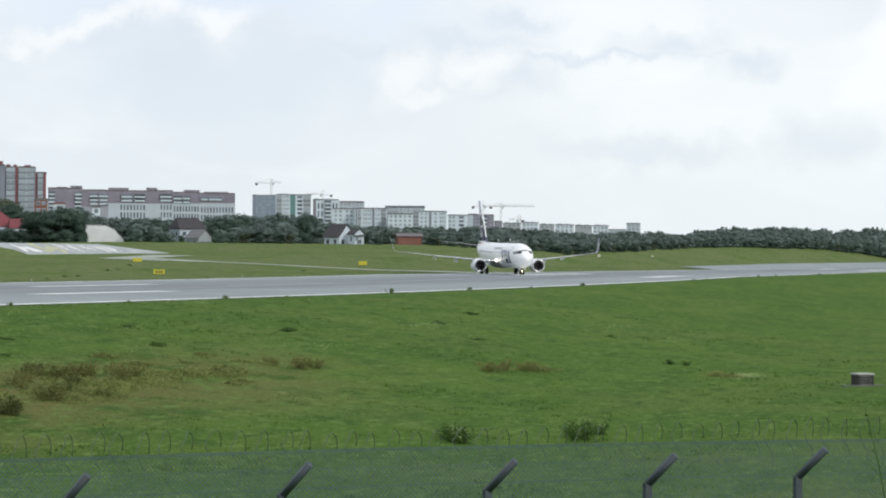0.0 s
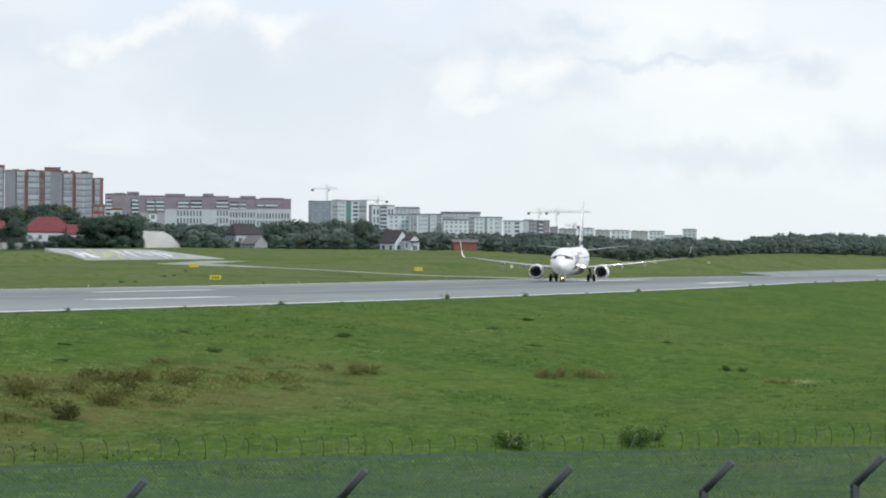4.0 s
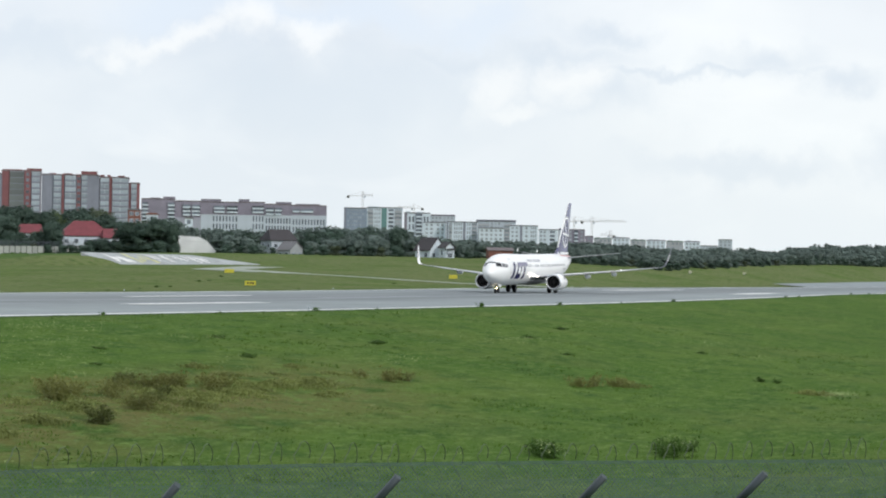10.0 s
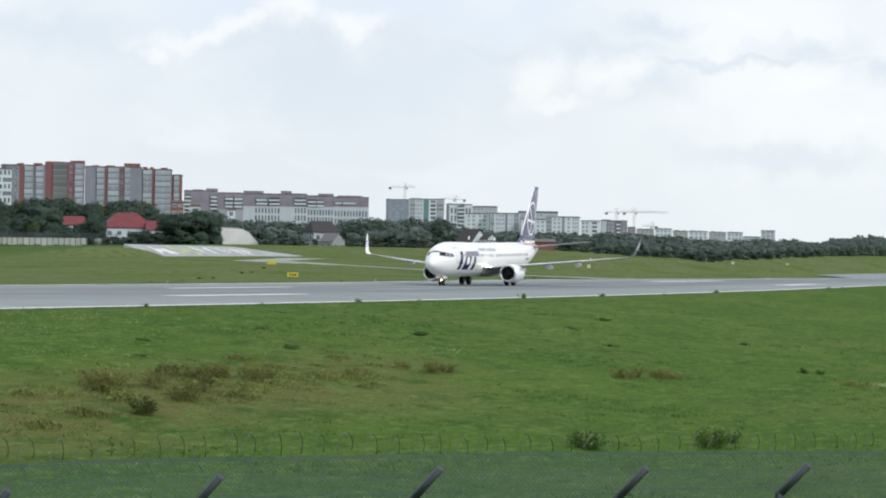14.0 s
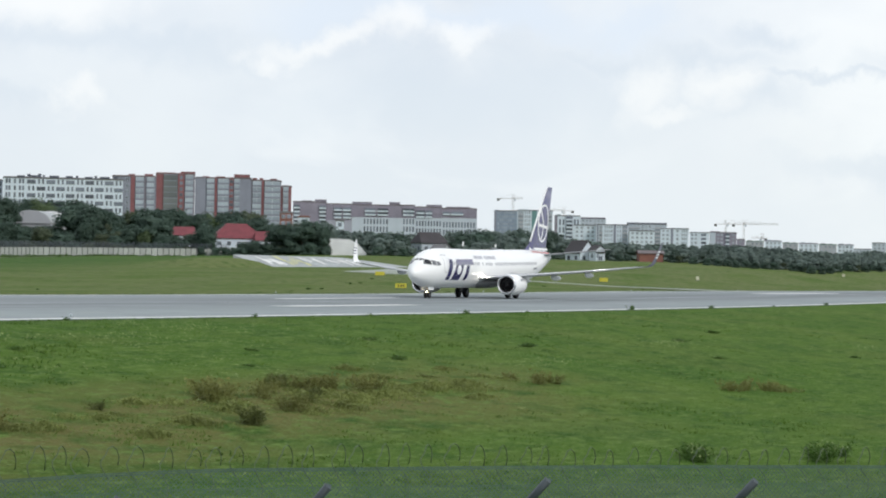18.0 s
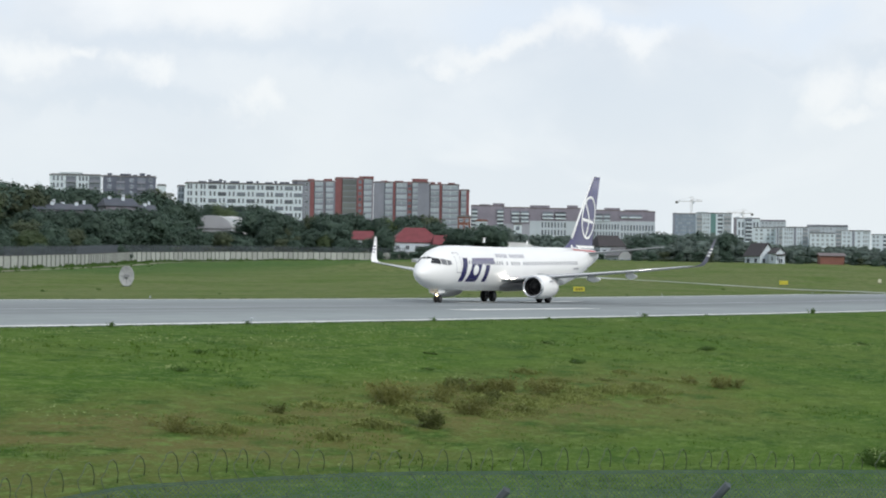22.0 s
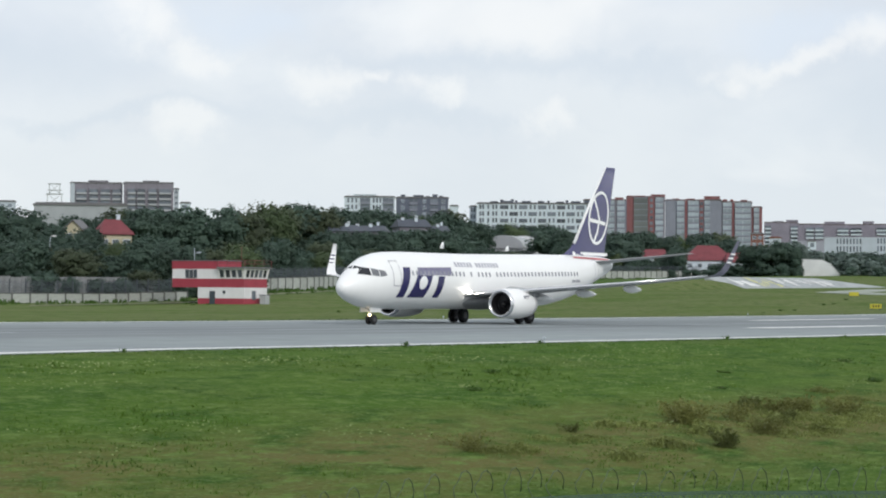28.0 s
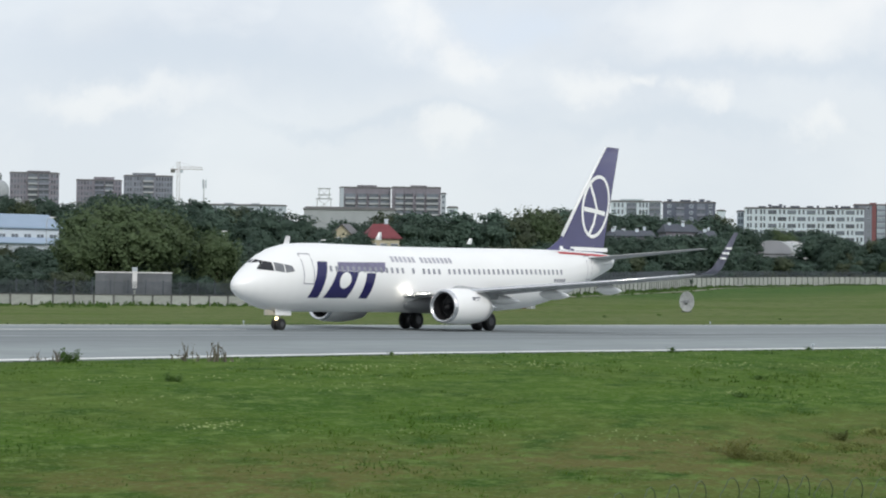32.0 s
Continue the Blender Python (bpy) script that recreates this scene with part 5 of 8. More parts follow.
def make_tree(name, label, seed, leaf, lean=0.0, spread_=1.0, droop=0.0, clumps=6800, fine=1.0, core=0.70):
    """A tree 10 m high: tapered trunk, limbs and a dense crown of leaf masses and many small clumps."""
    rng = random.Random(seed)
    ob = thing(name, label, "tree", pose(0, 0, -500), "airfield trees")
    bm = bmesh.new()
    tube(bm, [(0, 0, -0.6), (0.05, 0, 1.5), (0.15 + lean, 0.1, 4.0), (0.1 + lean, 0, 7.5)], [0.30, 0.24, 0.16, 0.04], 8)
    lobes = [(Vector((lean, 0, 6.2)), Vector((2.6 * spread_, 2.6 * spread_, 3.4)))]
    for k in range(9):
        a = rng.uniform(0, 2 * math.pi)
        r = rng.uniform(1.2, 2.6) * spread_
        z = rng.uniform(2.6, 8.0)
        c = Vector((r * math.cos(a) * (1.15 - z / 14) + lean, r * math.sin(a) * (1.15 - z / 14), z))
        s = rng.uniform(1.0, 1.9)
        lobes.append((c, Vector((s * spread_, s * spread_, s * rng.uniform(0.7, 1.1)))))
        tube(bm, [(0.1, 0, min(z - 0.8, 5.5)), tuple(c * 0.6 + Vector((0, 0, z * 0.38))), tuple(c)], [0.10, 0.06, 0.02], 5)
    for k in range(5):
        a = 2 * math.pi * (k + rng.random() * 0.6) / 5
        lobes.append((Vector((1.7 * spread_ * math.cos(a), 1.7 * spread_ * math.sin(a), rng.uniform(1.0, 1.9))), Vector((1.5 * spread_, 1.5 * spread_, rng.uniform(1.2, 1.8)))))
    part("trunk", bm, BARK, ob)
    verts, faces = [], []
    # leaf masses within, shrunk so that they show only through the gaps
    bm = bmesh.new()
    bmesh.ops.create_icosphere(bm, subdivisions=1, radius=1.0)
    ball = [v.co.copy() for v in bm.verts]
    tris = [[v.index for v in f.verts] for f in bm.faces]
    bm.free()
    for c, s in lobes:
        i = len(verts)
        for v in ball:
            k = core + 0.25 * noise.noise(v * 2.6 + c)
            verts.append(c + Vector((v.x * s.x * k, v.y * s.y * k, v.z * s.z * k)))
        faces += [[i + q for q in t] for t in tris]
    weights = [s.x * s.z for c, s in lobes]
    boughs = max(60, clumps // 24)
    for _ in range(boughs):
        c, s = rng.choices(lobes, weights)[0]
        v = Vector((rng.gauss(0, 1), rng.gauss(0, 1), rng.gauss(0.15, 1))).normalized() * rng.uniform(0.66, 1.08)
        hub = c + Vector((v.x * s.x, v.y * s.y, v.z * s.z))
        out = Vector((v.x / s.x, v.y / s.y, v.z / s.z)).normalized()
        wide = rng.uniform(0.40, 0.85)
        for _ in range(clumps // boughs):
            o = Vector((rng.gauss(0, 0.5), rng.gauss(0, 0.5), rng.gauss(0, 0.38))) * wide
            p = hub + o
            p.z -= droop * rng.random() ** 2
            if p.z < 0.1 or p.z > 10.3:
                continue
            size = rng.uniform(0.12, 0.27) * fine
            face = (out * 0.9 + o.normalized() * 0.7 + Vector((rng.gauss(0, 0.35), rng.gauss(0, 0.35), rng.gauss(0.35, 0.35)))).normalized()
            q = face.to_track_quat("Z", "Y").to_matrix() @ Matrix.Rotation(rng.uniform(0, 6.3), 3, "Z")
            i = len(verts)
            for x, y in ((-1, -0.5), (0.2, -0.9), (1, 0.1), (0.1, 0.8)):
                verts.append(p + q @ (Vector((x, y, 0.25 * x * y)) * size * rng.uniform(0.7, 1.2)))
            faces.append((i, i + 1, i + 2, i + 3))
    me = bpy.data.meshes.new("crown")
    me.from_pydata(verts, [], faces)
    me.materials.append(leaf)
    crown = new("crown", me)
    crown.parent = ob
    return ob


SKYLINE = [(37.63, 2.2), (39.15, 2.01), (39.71, 2.2), (41.67, 2.25), (42.38, 2.12), (43.23, 2.02), (44.66, 1.96), (45.2, 1.95), (45.6, 1.66), (46.9, 1.66), (47.5, 1.93), (49.97, 1.89), (50.23, 1.81), (50.94, 2.12), (52.25, 2.24), (52.9, 2.0),
           (53.66, 1.97), (54.37, 1.8), (55.07, 1.75), (55.71, 2.0), (56.28, 1.47), (56.91, 1.77), (58.19, 1.69), (59.2, 1.36), (59.91, 1.57), (61.05, 1.44), (62.63, 1.5), (62.96, 1.19), (64.08, 1.33), (64.79, 1.09), (67.35, 1.04),
           (68.35, 1.17), (69.93, 1.17), (70.79, 0.93), (74.09, 0.85), (75.95, 0.74), (77.4, 0.71), (78.3, 0.71), (79.3, 0.72), (80.0, 0.8), (80.76, 0.91), (81.5, 0.86), (82.3, 0.9), (83.2, 0.8), (84.2, 0.86), (84.6, 0.78), (90.0, 0.8)]
BELT = [(30, 285), (38, 288), (44, 316), (46.8, 328), (49.4, 340), (50.5, 340), (51.2, 428), (52.3, 446), (54, 506), (55.1, 556), (57.2, 620), (59.5, 670), (62, 690), (66, 660), (70, 650), (72.9, 655), (75, 648), (76.6, 640), (78.3, 750), (79.4, 850), (80.5, 960), (82, 1100), (84.5, 1400), (92, 1500)]


def woods(rows):
    """The far wood's trees, joined: crowns and trunks of the same trees."""
    for name, material in (("crown", LEAFHAZE), ("trunk", BARK)):
        verts, faces, count = [], [], 0
        for ob, m in rows:
            src = [c for c in ob.children if c.name.split(".")[0] == name][0].data
            co = np.empty(len(src.vertices) * 3)
            src.vertices.foreach_get("co", co)
            co = co.reshape(-1, 3)
            mm = np.array(m)
            verts.append(co @ mm[:3, :3].T + mm[:3, 3])
            faces += [[count + i for i in p.vertices] for p in src.polygons]
            count += len(co)
        me = bpy.data.meshes.new("far_woods")
        me.from_pydata(np.concatenate(verts).tolist(), [], faces)
        me.materials.append(material)
        tagged(new("far_woods" if name == "crown" else "far_trunks", me), "dense wood of broadleaf trees beyond the airfield" if name == "crown" else "trunks of the wood beyond the airfield", "woods", kind="stuff")


# bearings where something shows over the trees: from, to, up to this height in degrees, for trees nearer than this
OPEN = [(37.0, 39.35, 1.12, 374), (46.65, 47.85, 1.27, 420), (46.3, 46.7, 1.66, 426), (52.7, 53.8, 1.55, 562), (54.4, 55.55, 1.63, 602), (56.65, 57.3, 1.06, 712), (57.3, 57.8, 1.12, 712), (57.75, 58.05, 0.98, 712), (60.2, 61.2, 0.95, 745),
        (61.6, 62.32, 0.60, 712), (62.25, 63.0, 0.74, 712), (64.5, 65.5, 0.34, 690), (66.78, 67.5, 0.36, 668), (66.7, 67.52, 0.70, 700), (70.15, 71.45, 0.30, 652), (72.1, 72.95, 0.31, 662), (49.35, 49.65, 1.2, 470), (45.1, 45.8, 1.7, 560)]


def room(turn, r, margin):
    """The height in degrees that a tree may reach."""
    return min([up for a, b, up, far in OPEN if a - margin < turn < b + margin and r < far + 22] or [9.0])


def plant_trees():
    kinds = [make_tree("tree", "dark green broadleaf tree at the airfield edge", 1, LEAF), make_tree("tree", "broad dark green tree at the airfield edge", 2, LEAF, 0.3, 1.3),
             make_tree("tree", "slender dark green tree at the airfield edge", 3, LEAF, -0.2, 0.8), make_tree("tree", "lighter green drooping tree at the airfield edge", 4, LEAFL, 0.0, 1.15, 1.6, 9000, 0.8),
             make_tree("shrub", "low dense green shrub under the trees", 5, LEAF, 0.0, 1.4, 1.0), make_tree("tree", "olive green leafy tree at the airfield edge", 6, LEAFO, 0.1, 1.2)]
    # far-wood versions, with air haze put into the leaf colour
    sparse = [make_tree("tree", "broadleaf tree", seed, LEAFHAZE, lean, wide, 0.0, 1900, 1.9, 0.86) for seed, lean, wide in ((1, 0, 1), (2, 0.3, 1.3), (3, -0.2, 0.8), (4, 0, 1.15), (5, 0, 1.4), (6, 0.1, 1.2))]
    rng = random.Random(11)
    far = []

    def plant(k, x, y, top, wide, joined=False):
        s = top / 10.0
        m = pose(x, y, ground_z(x, y) - 0.1, 0, 0, rng.uniform(0, 360)) @ Matrix.Diagonal((wide, wide, s, 1))
        if joined:
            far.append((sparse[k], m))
        else:
            copy_thing(kinds[k], m)

    # from the skyline row forward to low shrubs
    for row, (off, share, step) in enumerate(((125, 1.0, 0.46), (85, 0.95, 0.56), (50, 0.86, 0.60), (22, 0.68, 0.56), (4, 0.42, 0.50))):
        turn = 35.0
        while turn < 89:
            hill = 1.0 if turn < 62 else 0.55
            r = along(BELT, turn) + off * hill + rng.uniform(-9, 9)
            x, y = spot(turn, r)
            g = ground_z(x, y)
            sky_top = EYE[2] + r * math.tan(radians(along(SKYLINE, turn))) - g
            top = sky_top * (rng.uniform(1.08, 1.20) if turn < 56 else rng.uniform(0.97, 1.08) if turn < 74 else rng.uniform(1.05, 1.25) if turn < 79 else rng.uniform(0.88, 1.12)) if row == 0 else min(sky_top * share, rng.uniform(6.0, 10.5) if row < 4 else rng.uniform(3.0, 5.0))
            if row and turn > 62:
                top = sky_top * share * rng.uniform(0.8, 1.0)
            top = min(max(top, 2.4), 18.0)
            cap = EYE[2] + r * math.tan(radians(room(turn, r, 0.17))) - g
            if cap < top:
                top = cap * rng.uniform(0.92, 1.0)
            k = rng.choice((0, 1, 1, 2, 0, 5, 3 if rng.random() < 0.5 else 0)) if row < 4 else rng.choice((4, 4, 4, 5, 1))
            if cap < 5:
                k = 4
            s = top / 10.0
            wide = s * rng.uniform(1.0, 1.3) * (1.0 if s > 0.8 else 1.25)
            if top > 1.2:
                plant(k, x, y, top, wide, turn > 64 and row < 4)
            turn += step * rng.uniform(0.75, 1.25) * (420 / r) ** 0.7 * (0.75 if cap < 5 else 1.0) * (0.62 if turn > 74 else 1.0)
    # dense groups: bearing, range, height in degrees, width factor, kind
    for turn, r, up, wide, k in ((63.12, 690, 1.18, 1.1, 0), (63.45, 684, 1.27, 1.2, 1), (63.78, 680, 1.35, 1.2, 1), (64.1, 684, 1.28, 1.1, 0), (64.33, 680, 1.2, 0.9, 2), (62.35, 700, 0.74, 1.5, 4), (62.6, 698, 0.78, 1.6, 4), (62.82, 700, 0.70, 1.4, 4),
                                 (65.75, 690, 1.0, 1.2, 0), (66.2, 690, 1.02, 1.2, 1), (67.8, 690, 1.1, 1.2, 1), (68.3, 686, 1.16, 1.25, 1), (68.8, 690, 0.98, 1.2, 0), (69.3, 684, 1.15, 1.2, 1), (69.95, 680, 1.15, 1.0, 0), (70.1, 684, 1.18, 0.8, 2),
                                 (71.6, 668, 0.75, 1.2, 1), (72.0, 672, 0.6, 1.3, 4), (45.75, 408, 1.62, 1.1, 0), (46.25, 410, 1.40, 0.8, 2), (46.52, 412, 1.53, 0.8, 0), (46.42, 414, 1.5, 0.7, 2), (46.32, 416, 1.54, 1.0, 1), (46.6, 416, 1.57, 0.9, 0), (66.85, 692, 0.62, 1.2, 1), (67.42, 694, 0.66, 1.1, 0), (66.95, 666, 0.34, 1.4, 4), (48.1, 400, 1.45, 1.2, 1), (73.2, 664, 0.72, 1.3, 0), (59.9, 700, 1.55, 1.2, 1), (60.35, 730, 1.4, 0.8, 2), (61.3, 705, 1.2, 1.1, 0), (61.45, 700, 1.05, 1.0, 0), (58.2, 690, 1.66, 1.2, 1),
                                 (58.55, 684, 1.6, 1.2, 0), (56.4, 690, 1.75, 1.0, 0), (55.85, 690, 1.9, 1.1, 1), (53.1, 540, 1.48, 1.2, 1), (53.5, 542, 1.49, 1.2, 0), (54.6, 580, 1.52, 1.2, 1), (55.0, 582, 1.55, 1.2, 0), (55.6, 600, 1.5, 1.1, 1), (56.1, 640, 1.5, 1.2, 1),
                                 (52.60, 538, 1.55, 1.25, 0), (52.82, 538, 1.52, 1.25, 1), (53.04, 538, 1.49, 1.25, 0), (53.26, 538, 1.55, 1.25, 1), (53.48, 538, 1.52, 1.25, 0), (53.70, 538, 1.49, 1.25, 1), (53.92, 538, 1.55, 1.25, 0), (54.14, 538, 1.52, 1.25, 1), (54.36, 576, 1.55, 1.25, 0), (54.58, 576, 1.61, 1.25, 1), (54.80, 576, 1.58, 1.25, 0), (55.02, 576, 1.55, 1.25, 1), (55.24, 576, 1.61, 1.25, 0), (55.46, 576, 1.58, 1.25, 1), (56.70, 692, 1.00, 1.4, 4), (56.91, 692, 1.00, 1.4, 4), (57.12, 692, 1.00, 1.4, 4), (57.33, 692, 1.06, 1.4, 4), (57.54, 692, 1.06, 1.4, 4), (57.75, 692, 1.00, 1.4, 4), (57.96, 692, 1.00, 1.4, 4)):
        x, y = spot(turn, r)
        top = EYE[2] + r * math.tan(radians(up)) - ground_z(x, y)
        plant(k, x, y, top, top / 10 * wide)
    # two large pale willows by the blue-roofed house
    for turn, r, top, wide in ((40.2, 318, 14.6, 1.25), (41.4, 322, 14.2, 1.2), (39.6, 314, 10.5, 1.1), (43.0, 325, 11.0, 1.1), (47.25, 396, 8.9, 1.15), (46.15, 392, 6.6, 1.1), (40.9, 316, 13.6, 1.2)):
        x, y = spot(turn, r)
        copy_thing(kinds[3], pose(x, y, ground_z(x, y) - 0.1, 0, 0, 40 * turn) @ Matrix.Diagonal((top / 10 * wide, top / 10 * wide, top / 10, 1)))
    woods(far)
    for k in (*kinds, *sparse):
        for o in (*k.children_recursive, k):
            bpy.data.objects.remove(o)


plant_trees()


# ---- houses and sheds beyond the airfield ----


def house(name, label, x, y, turn, w, d, wall_h, roof_h, wall, roof, hip=0.0, rows=1, cols=3, chimney=True, base=0.0, kind="house"):
    """A house with its long front, w wide, turned to face -y of its own space."""
    z0 = ground_z(x, y) - 0.5 + base
    ob = thing(name, label, kind, pose(x, y, z0, 0, 0, turn), "houses by the airfield")
    part("wall", boxes((-w / 2, w / 2, 0, d, 0, wall_h)), wall, ob)
    bm = bmesh.new()
    e = 0.45
    if hip < 0.3:
        # open gables: two roof slabs over wall triangles
        for x in (-w / 2, w / 2):
            g = bmesh.new()
            a, b = [[g.verts.new(p) for p in ((xx, 0, wall_h), (xx, d, wall_h), (xx, d / 2, wall_h + roof_h))] for xx in (x - 0.02, x + 0.02)]
            g.faces.new(a)
            g.faces.new(b[::-1])
            for k in range(3):
                g.faces.new((a[k], a[(k + 1) % 3], b[(k + 1) % 3], b[k]))
            part("gable", g, wall, ob)
        fall = roof_h / (d / 2) * e
        for y0, y1 in ((-e, d / 2), (d + e, d / 2)):
            lo, hi = wall_h - fall, wall_h + roof_h
            q = [(-w / 2 - e, y0, lo), (w / 2 + e, y0, lo), (w / 2 + e, y1, hi), (-w / 2 - e, y1, hi)]
            a, b = [bm.verts.new(p) for p in q], [bm.verts.new((p[0], p[1], p[2] + 0.16)) for p in q]
            bm.faces.new(a)
            bm.faces.new(b[::-1])
            for k in range(4):
                bm.faces.new((a[k], a[(k + 1) % 4], b[(k + 1) % 4], b[k]))
    else:
        v = [bm.verts.new(p) for p in ((-w / 2 - e, -e, wall_h), (w / 2 + e, -e, wall_h), (w / 2 + e, d + e, wall_h), (-w / 2 - e, d + e, wall_h), (-w / 2 - e + hip, d / 2, wall_h + roof_h), (w / 2 + e - hip, d / 2, wall_h + roof_h))]
        low = [bm.verts.new((p.co.x, p.co.y, wall_h - 0.18)) for p in v[:4]]
        for f in ((v[0], v[1], v[5], v[4]), (v[2], v[3], v[4], v[5]), (v[1], v[2], v[5]), (v[3], v[0], v[4]), (low[0], low[3], low[2], low[1])):
            bm.faces.new(f)
        for i in range(4):
            bm.faces.new((low[i], low[(i + 1) % 4], v[(i + 1) % 4], v[i]))
    bmesh.ops.recalc_face_normals(bm, faces=bm.faces[:])
    part("roof", bm, roof, ob)
    if chimney:
        part("chimney", boxes((w * 0.15, w * 0.15 + 0.6, d * 0.55, d * 0.55 + 0.6, wall_h, wall_h + roof_h + 0.9), (w * 0.15 - 0.08, w * 0.15 + 0.68, d * 0.55 - 0.08, d * 0.55 + 0.68, wall_h + roof_h + 0.8, wall_h + roof_h + 0.95)), WHITEWALL, ob)
    for i in range(cols):
        for j in range(rows):
            shared("window", WIN, ob, pose(-w / 2 + w * (i + 0.5) / cols, -0.04, wall_h - 2.4 - 3 * j) @ Matrix.Diagonal((1.3, 1, 1.4, 1)))
            if i < 2:
                for sx, rz in ((w / 2 + 0.04, 90), (-w / 2 - 0.04, -90)):
                    shared("window", WIN, ob, pose(sx, d * (i + 0.5) / 2, wall_h - 2.4 - 3 * j, 0, 0, rz) @ Matrix.Diagonal((1.1, 1, 1.4, 1)))
    return ob


def facing(turn, skew=0.0):
    """The turn, in degrees, of a front that faces the eye at a bearing."""
    return -turn + skew


def homes():
    x, y = spot(47.22, 420)
    house("house", "cream house with a bright red hipped roof among trees", x, y, facing(47.3, 12), 6.0, 6, 9.5, 2.7, CREAM, ROOFRED, 2.0, 1, 3)
    x, y = spot(46.45, 426)
    house("house", "small cream gabled house among trees", x, y, facing(46.4, 70), 4.0, 3.0, 9.8, 1.4, CREAM, ROOFGREY, 0.0, 1, 2, False)
    x, y = spot(46.3, 385)
    house("house", "low house with a brown tent roof among shrubs", x, y, facing(46.4, 30), 6.0, 6, 4.5, 2.6, MAUVE, ROOFGREY, 2.6, 1, 2, False)
    x, y = spot(62.18, 716)
    house("house", "white building with a wide red hipped roof", x, y, facing(62.2, 8), 15.5, 11, 6.3, 4.7, WHITEWALL, ROOFRED, 5.0, 1, 5, False)
    x, y = spot(62.83, 712)
    house("house", "low red-roofed wing of the white building", x, y, facing(62.8, 8), 5.2, 8, 5.6, 2.9, WHITEWALL, ROOFRED, 0.6, 1, 2, False)
    x, y = spot(60.7, 748)
    house("house", "long house under a dark red roof", x, y, facing(60.7, 0), 10.5, 9, 6.2, 2.9, WHITEWALL, ROOFRED, 1.0, 1, 3, False)
    x, y = spot(70.62, 655)
    house("house", "white gabled house with a dark roof", x, y, facing(70.6, -48), 6.4, 5.8, 2.9, 3.3, WHITEWALL, ROOFDARK, 0.0, 1, 2, False)
    x, y = spot(71.12, 650)
    house("house", "narrow white gabled annexe with a dark roof", x, y, facing(71.1, -66), 5.0, 2.7, 3.7, 1.2, WHITEWALL, ROOFDARK, 0.0, 1, 1, False)
    x, y = spot(71.32, 648)
    house("shed", "small white lean-to beside the house", x, y, facing(71.3, 10), 1.9, 3, 3.0, 0.5, LIGHTWALL, ROOFDARK, 0.0, 1, 1, False, kind="shed")
    x, y = spot(72.6, 664)
    house("shed", "orange brick shed with a dark flat-pitched roof", x, y, facing(72.6, 10), 7.0, 5, 3.0, 0.7, BRICKPLAIN, BRICKDARK, 0.0, 1, 0, False, kind="shed")
    x, y = spot(67.12, 672)
    house("house", "small grey gabled house among trees", x, y, facing(67.1, -50), 5.6, 5, 2.0, 2.2, HALLGREY, ROOFGREY, 0.0, 1, 2, False)
    x, y = spot(67.12, 704)
    house("house", "dark house with a steep dark roof among trees", x, y, facing(67.1, 25), 8.6, 8, 4.6, 3.4, LIGHTWALL, ROOFDARK, 1.2, 1, 3, False)
    for k, (turn, r, w, up, eave) in enumerate(((53.0, 560, 8, 1.64, 1.48), (53.6, 564, 7, 1.63, 1.48), (54.75, 600, 8.5, 1.80, 1.6), (55.3, 604, 6, 1.64, 1.5), (57.35, 742, 11.2, 1.62, 1.38))):
        x, y = spot(turn, r)
        high = EYE[2] + r * math.tan(radians(eave)) - ground_z(x, y) + 0.5
        house("house", "dwelling with a dark slate roof and white chimney on the slope", x, y, facing(turn, (10, -8, 14, 0, 4)[k]), w, 9, high, r * math.tan(radians(up - eave)), BRICKGREY, ROOFSLATE, 0.8, 1, 4)
        if k < 4:
            top = EYE[2] + r * math.tan(radians(up))
            for du in (-0.32, 0.02):
                cx, cy = spot(turn + du, r + 3)
                stack = thing("chimney_stack", "white plastered chimney stack on a slate roof", "chimney", pose(cx, cy, top - 3.0, 0, 0, facing(turn)), "white chimneys")
                part("shaft", boxes((-0.45, 0.45, 0, 0.7, 0, 3.4)), WHITEWALL, stack)
                part("cap", boxes((-0.55, 0.55, -0.1, 0.8, 3.4, 3.55)), ROOFGREY, stack)
    # blue-roofed hall
    x, y = spot(38.0, 372)
    house("hall", "pale two-storey hall with a light blue metal roof", x, y, facing(38.0, 18), 15.0, 10, 5.6, 2.3, WHITEWALL, ROOFBLUE, 0.6, 2, 7, False, kind="building")
    x, y = spot(38.6, 362)
    house("annexe", "pale annexe with a light blue lean-to roof", x, y, facing(38.6, 18), 13.0, 6, 4.2, 0.8, LIGHTWALL, ROOFBLUE, 0.2, 1, 6, False, kind="building")


ROOFDARK = mat("dark brown roof tiles", (0.05, 0.045, 0.05), 0.75, scale=0.6, amount=0.12)
ROOFSLATE = mat("dark slate roof", (0.062, 0.072, 0.096), 0.6, scale=0.6, amount=0.1)
homes()


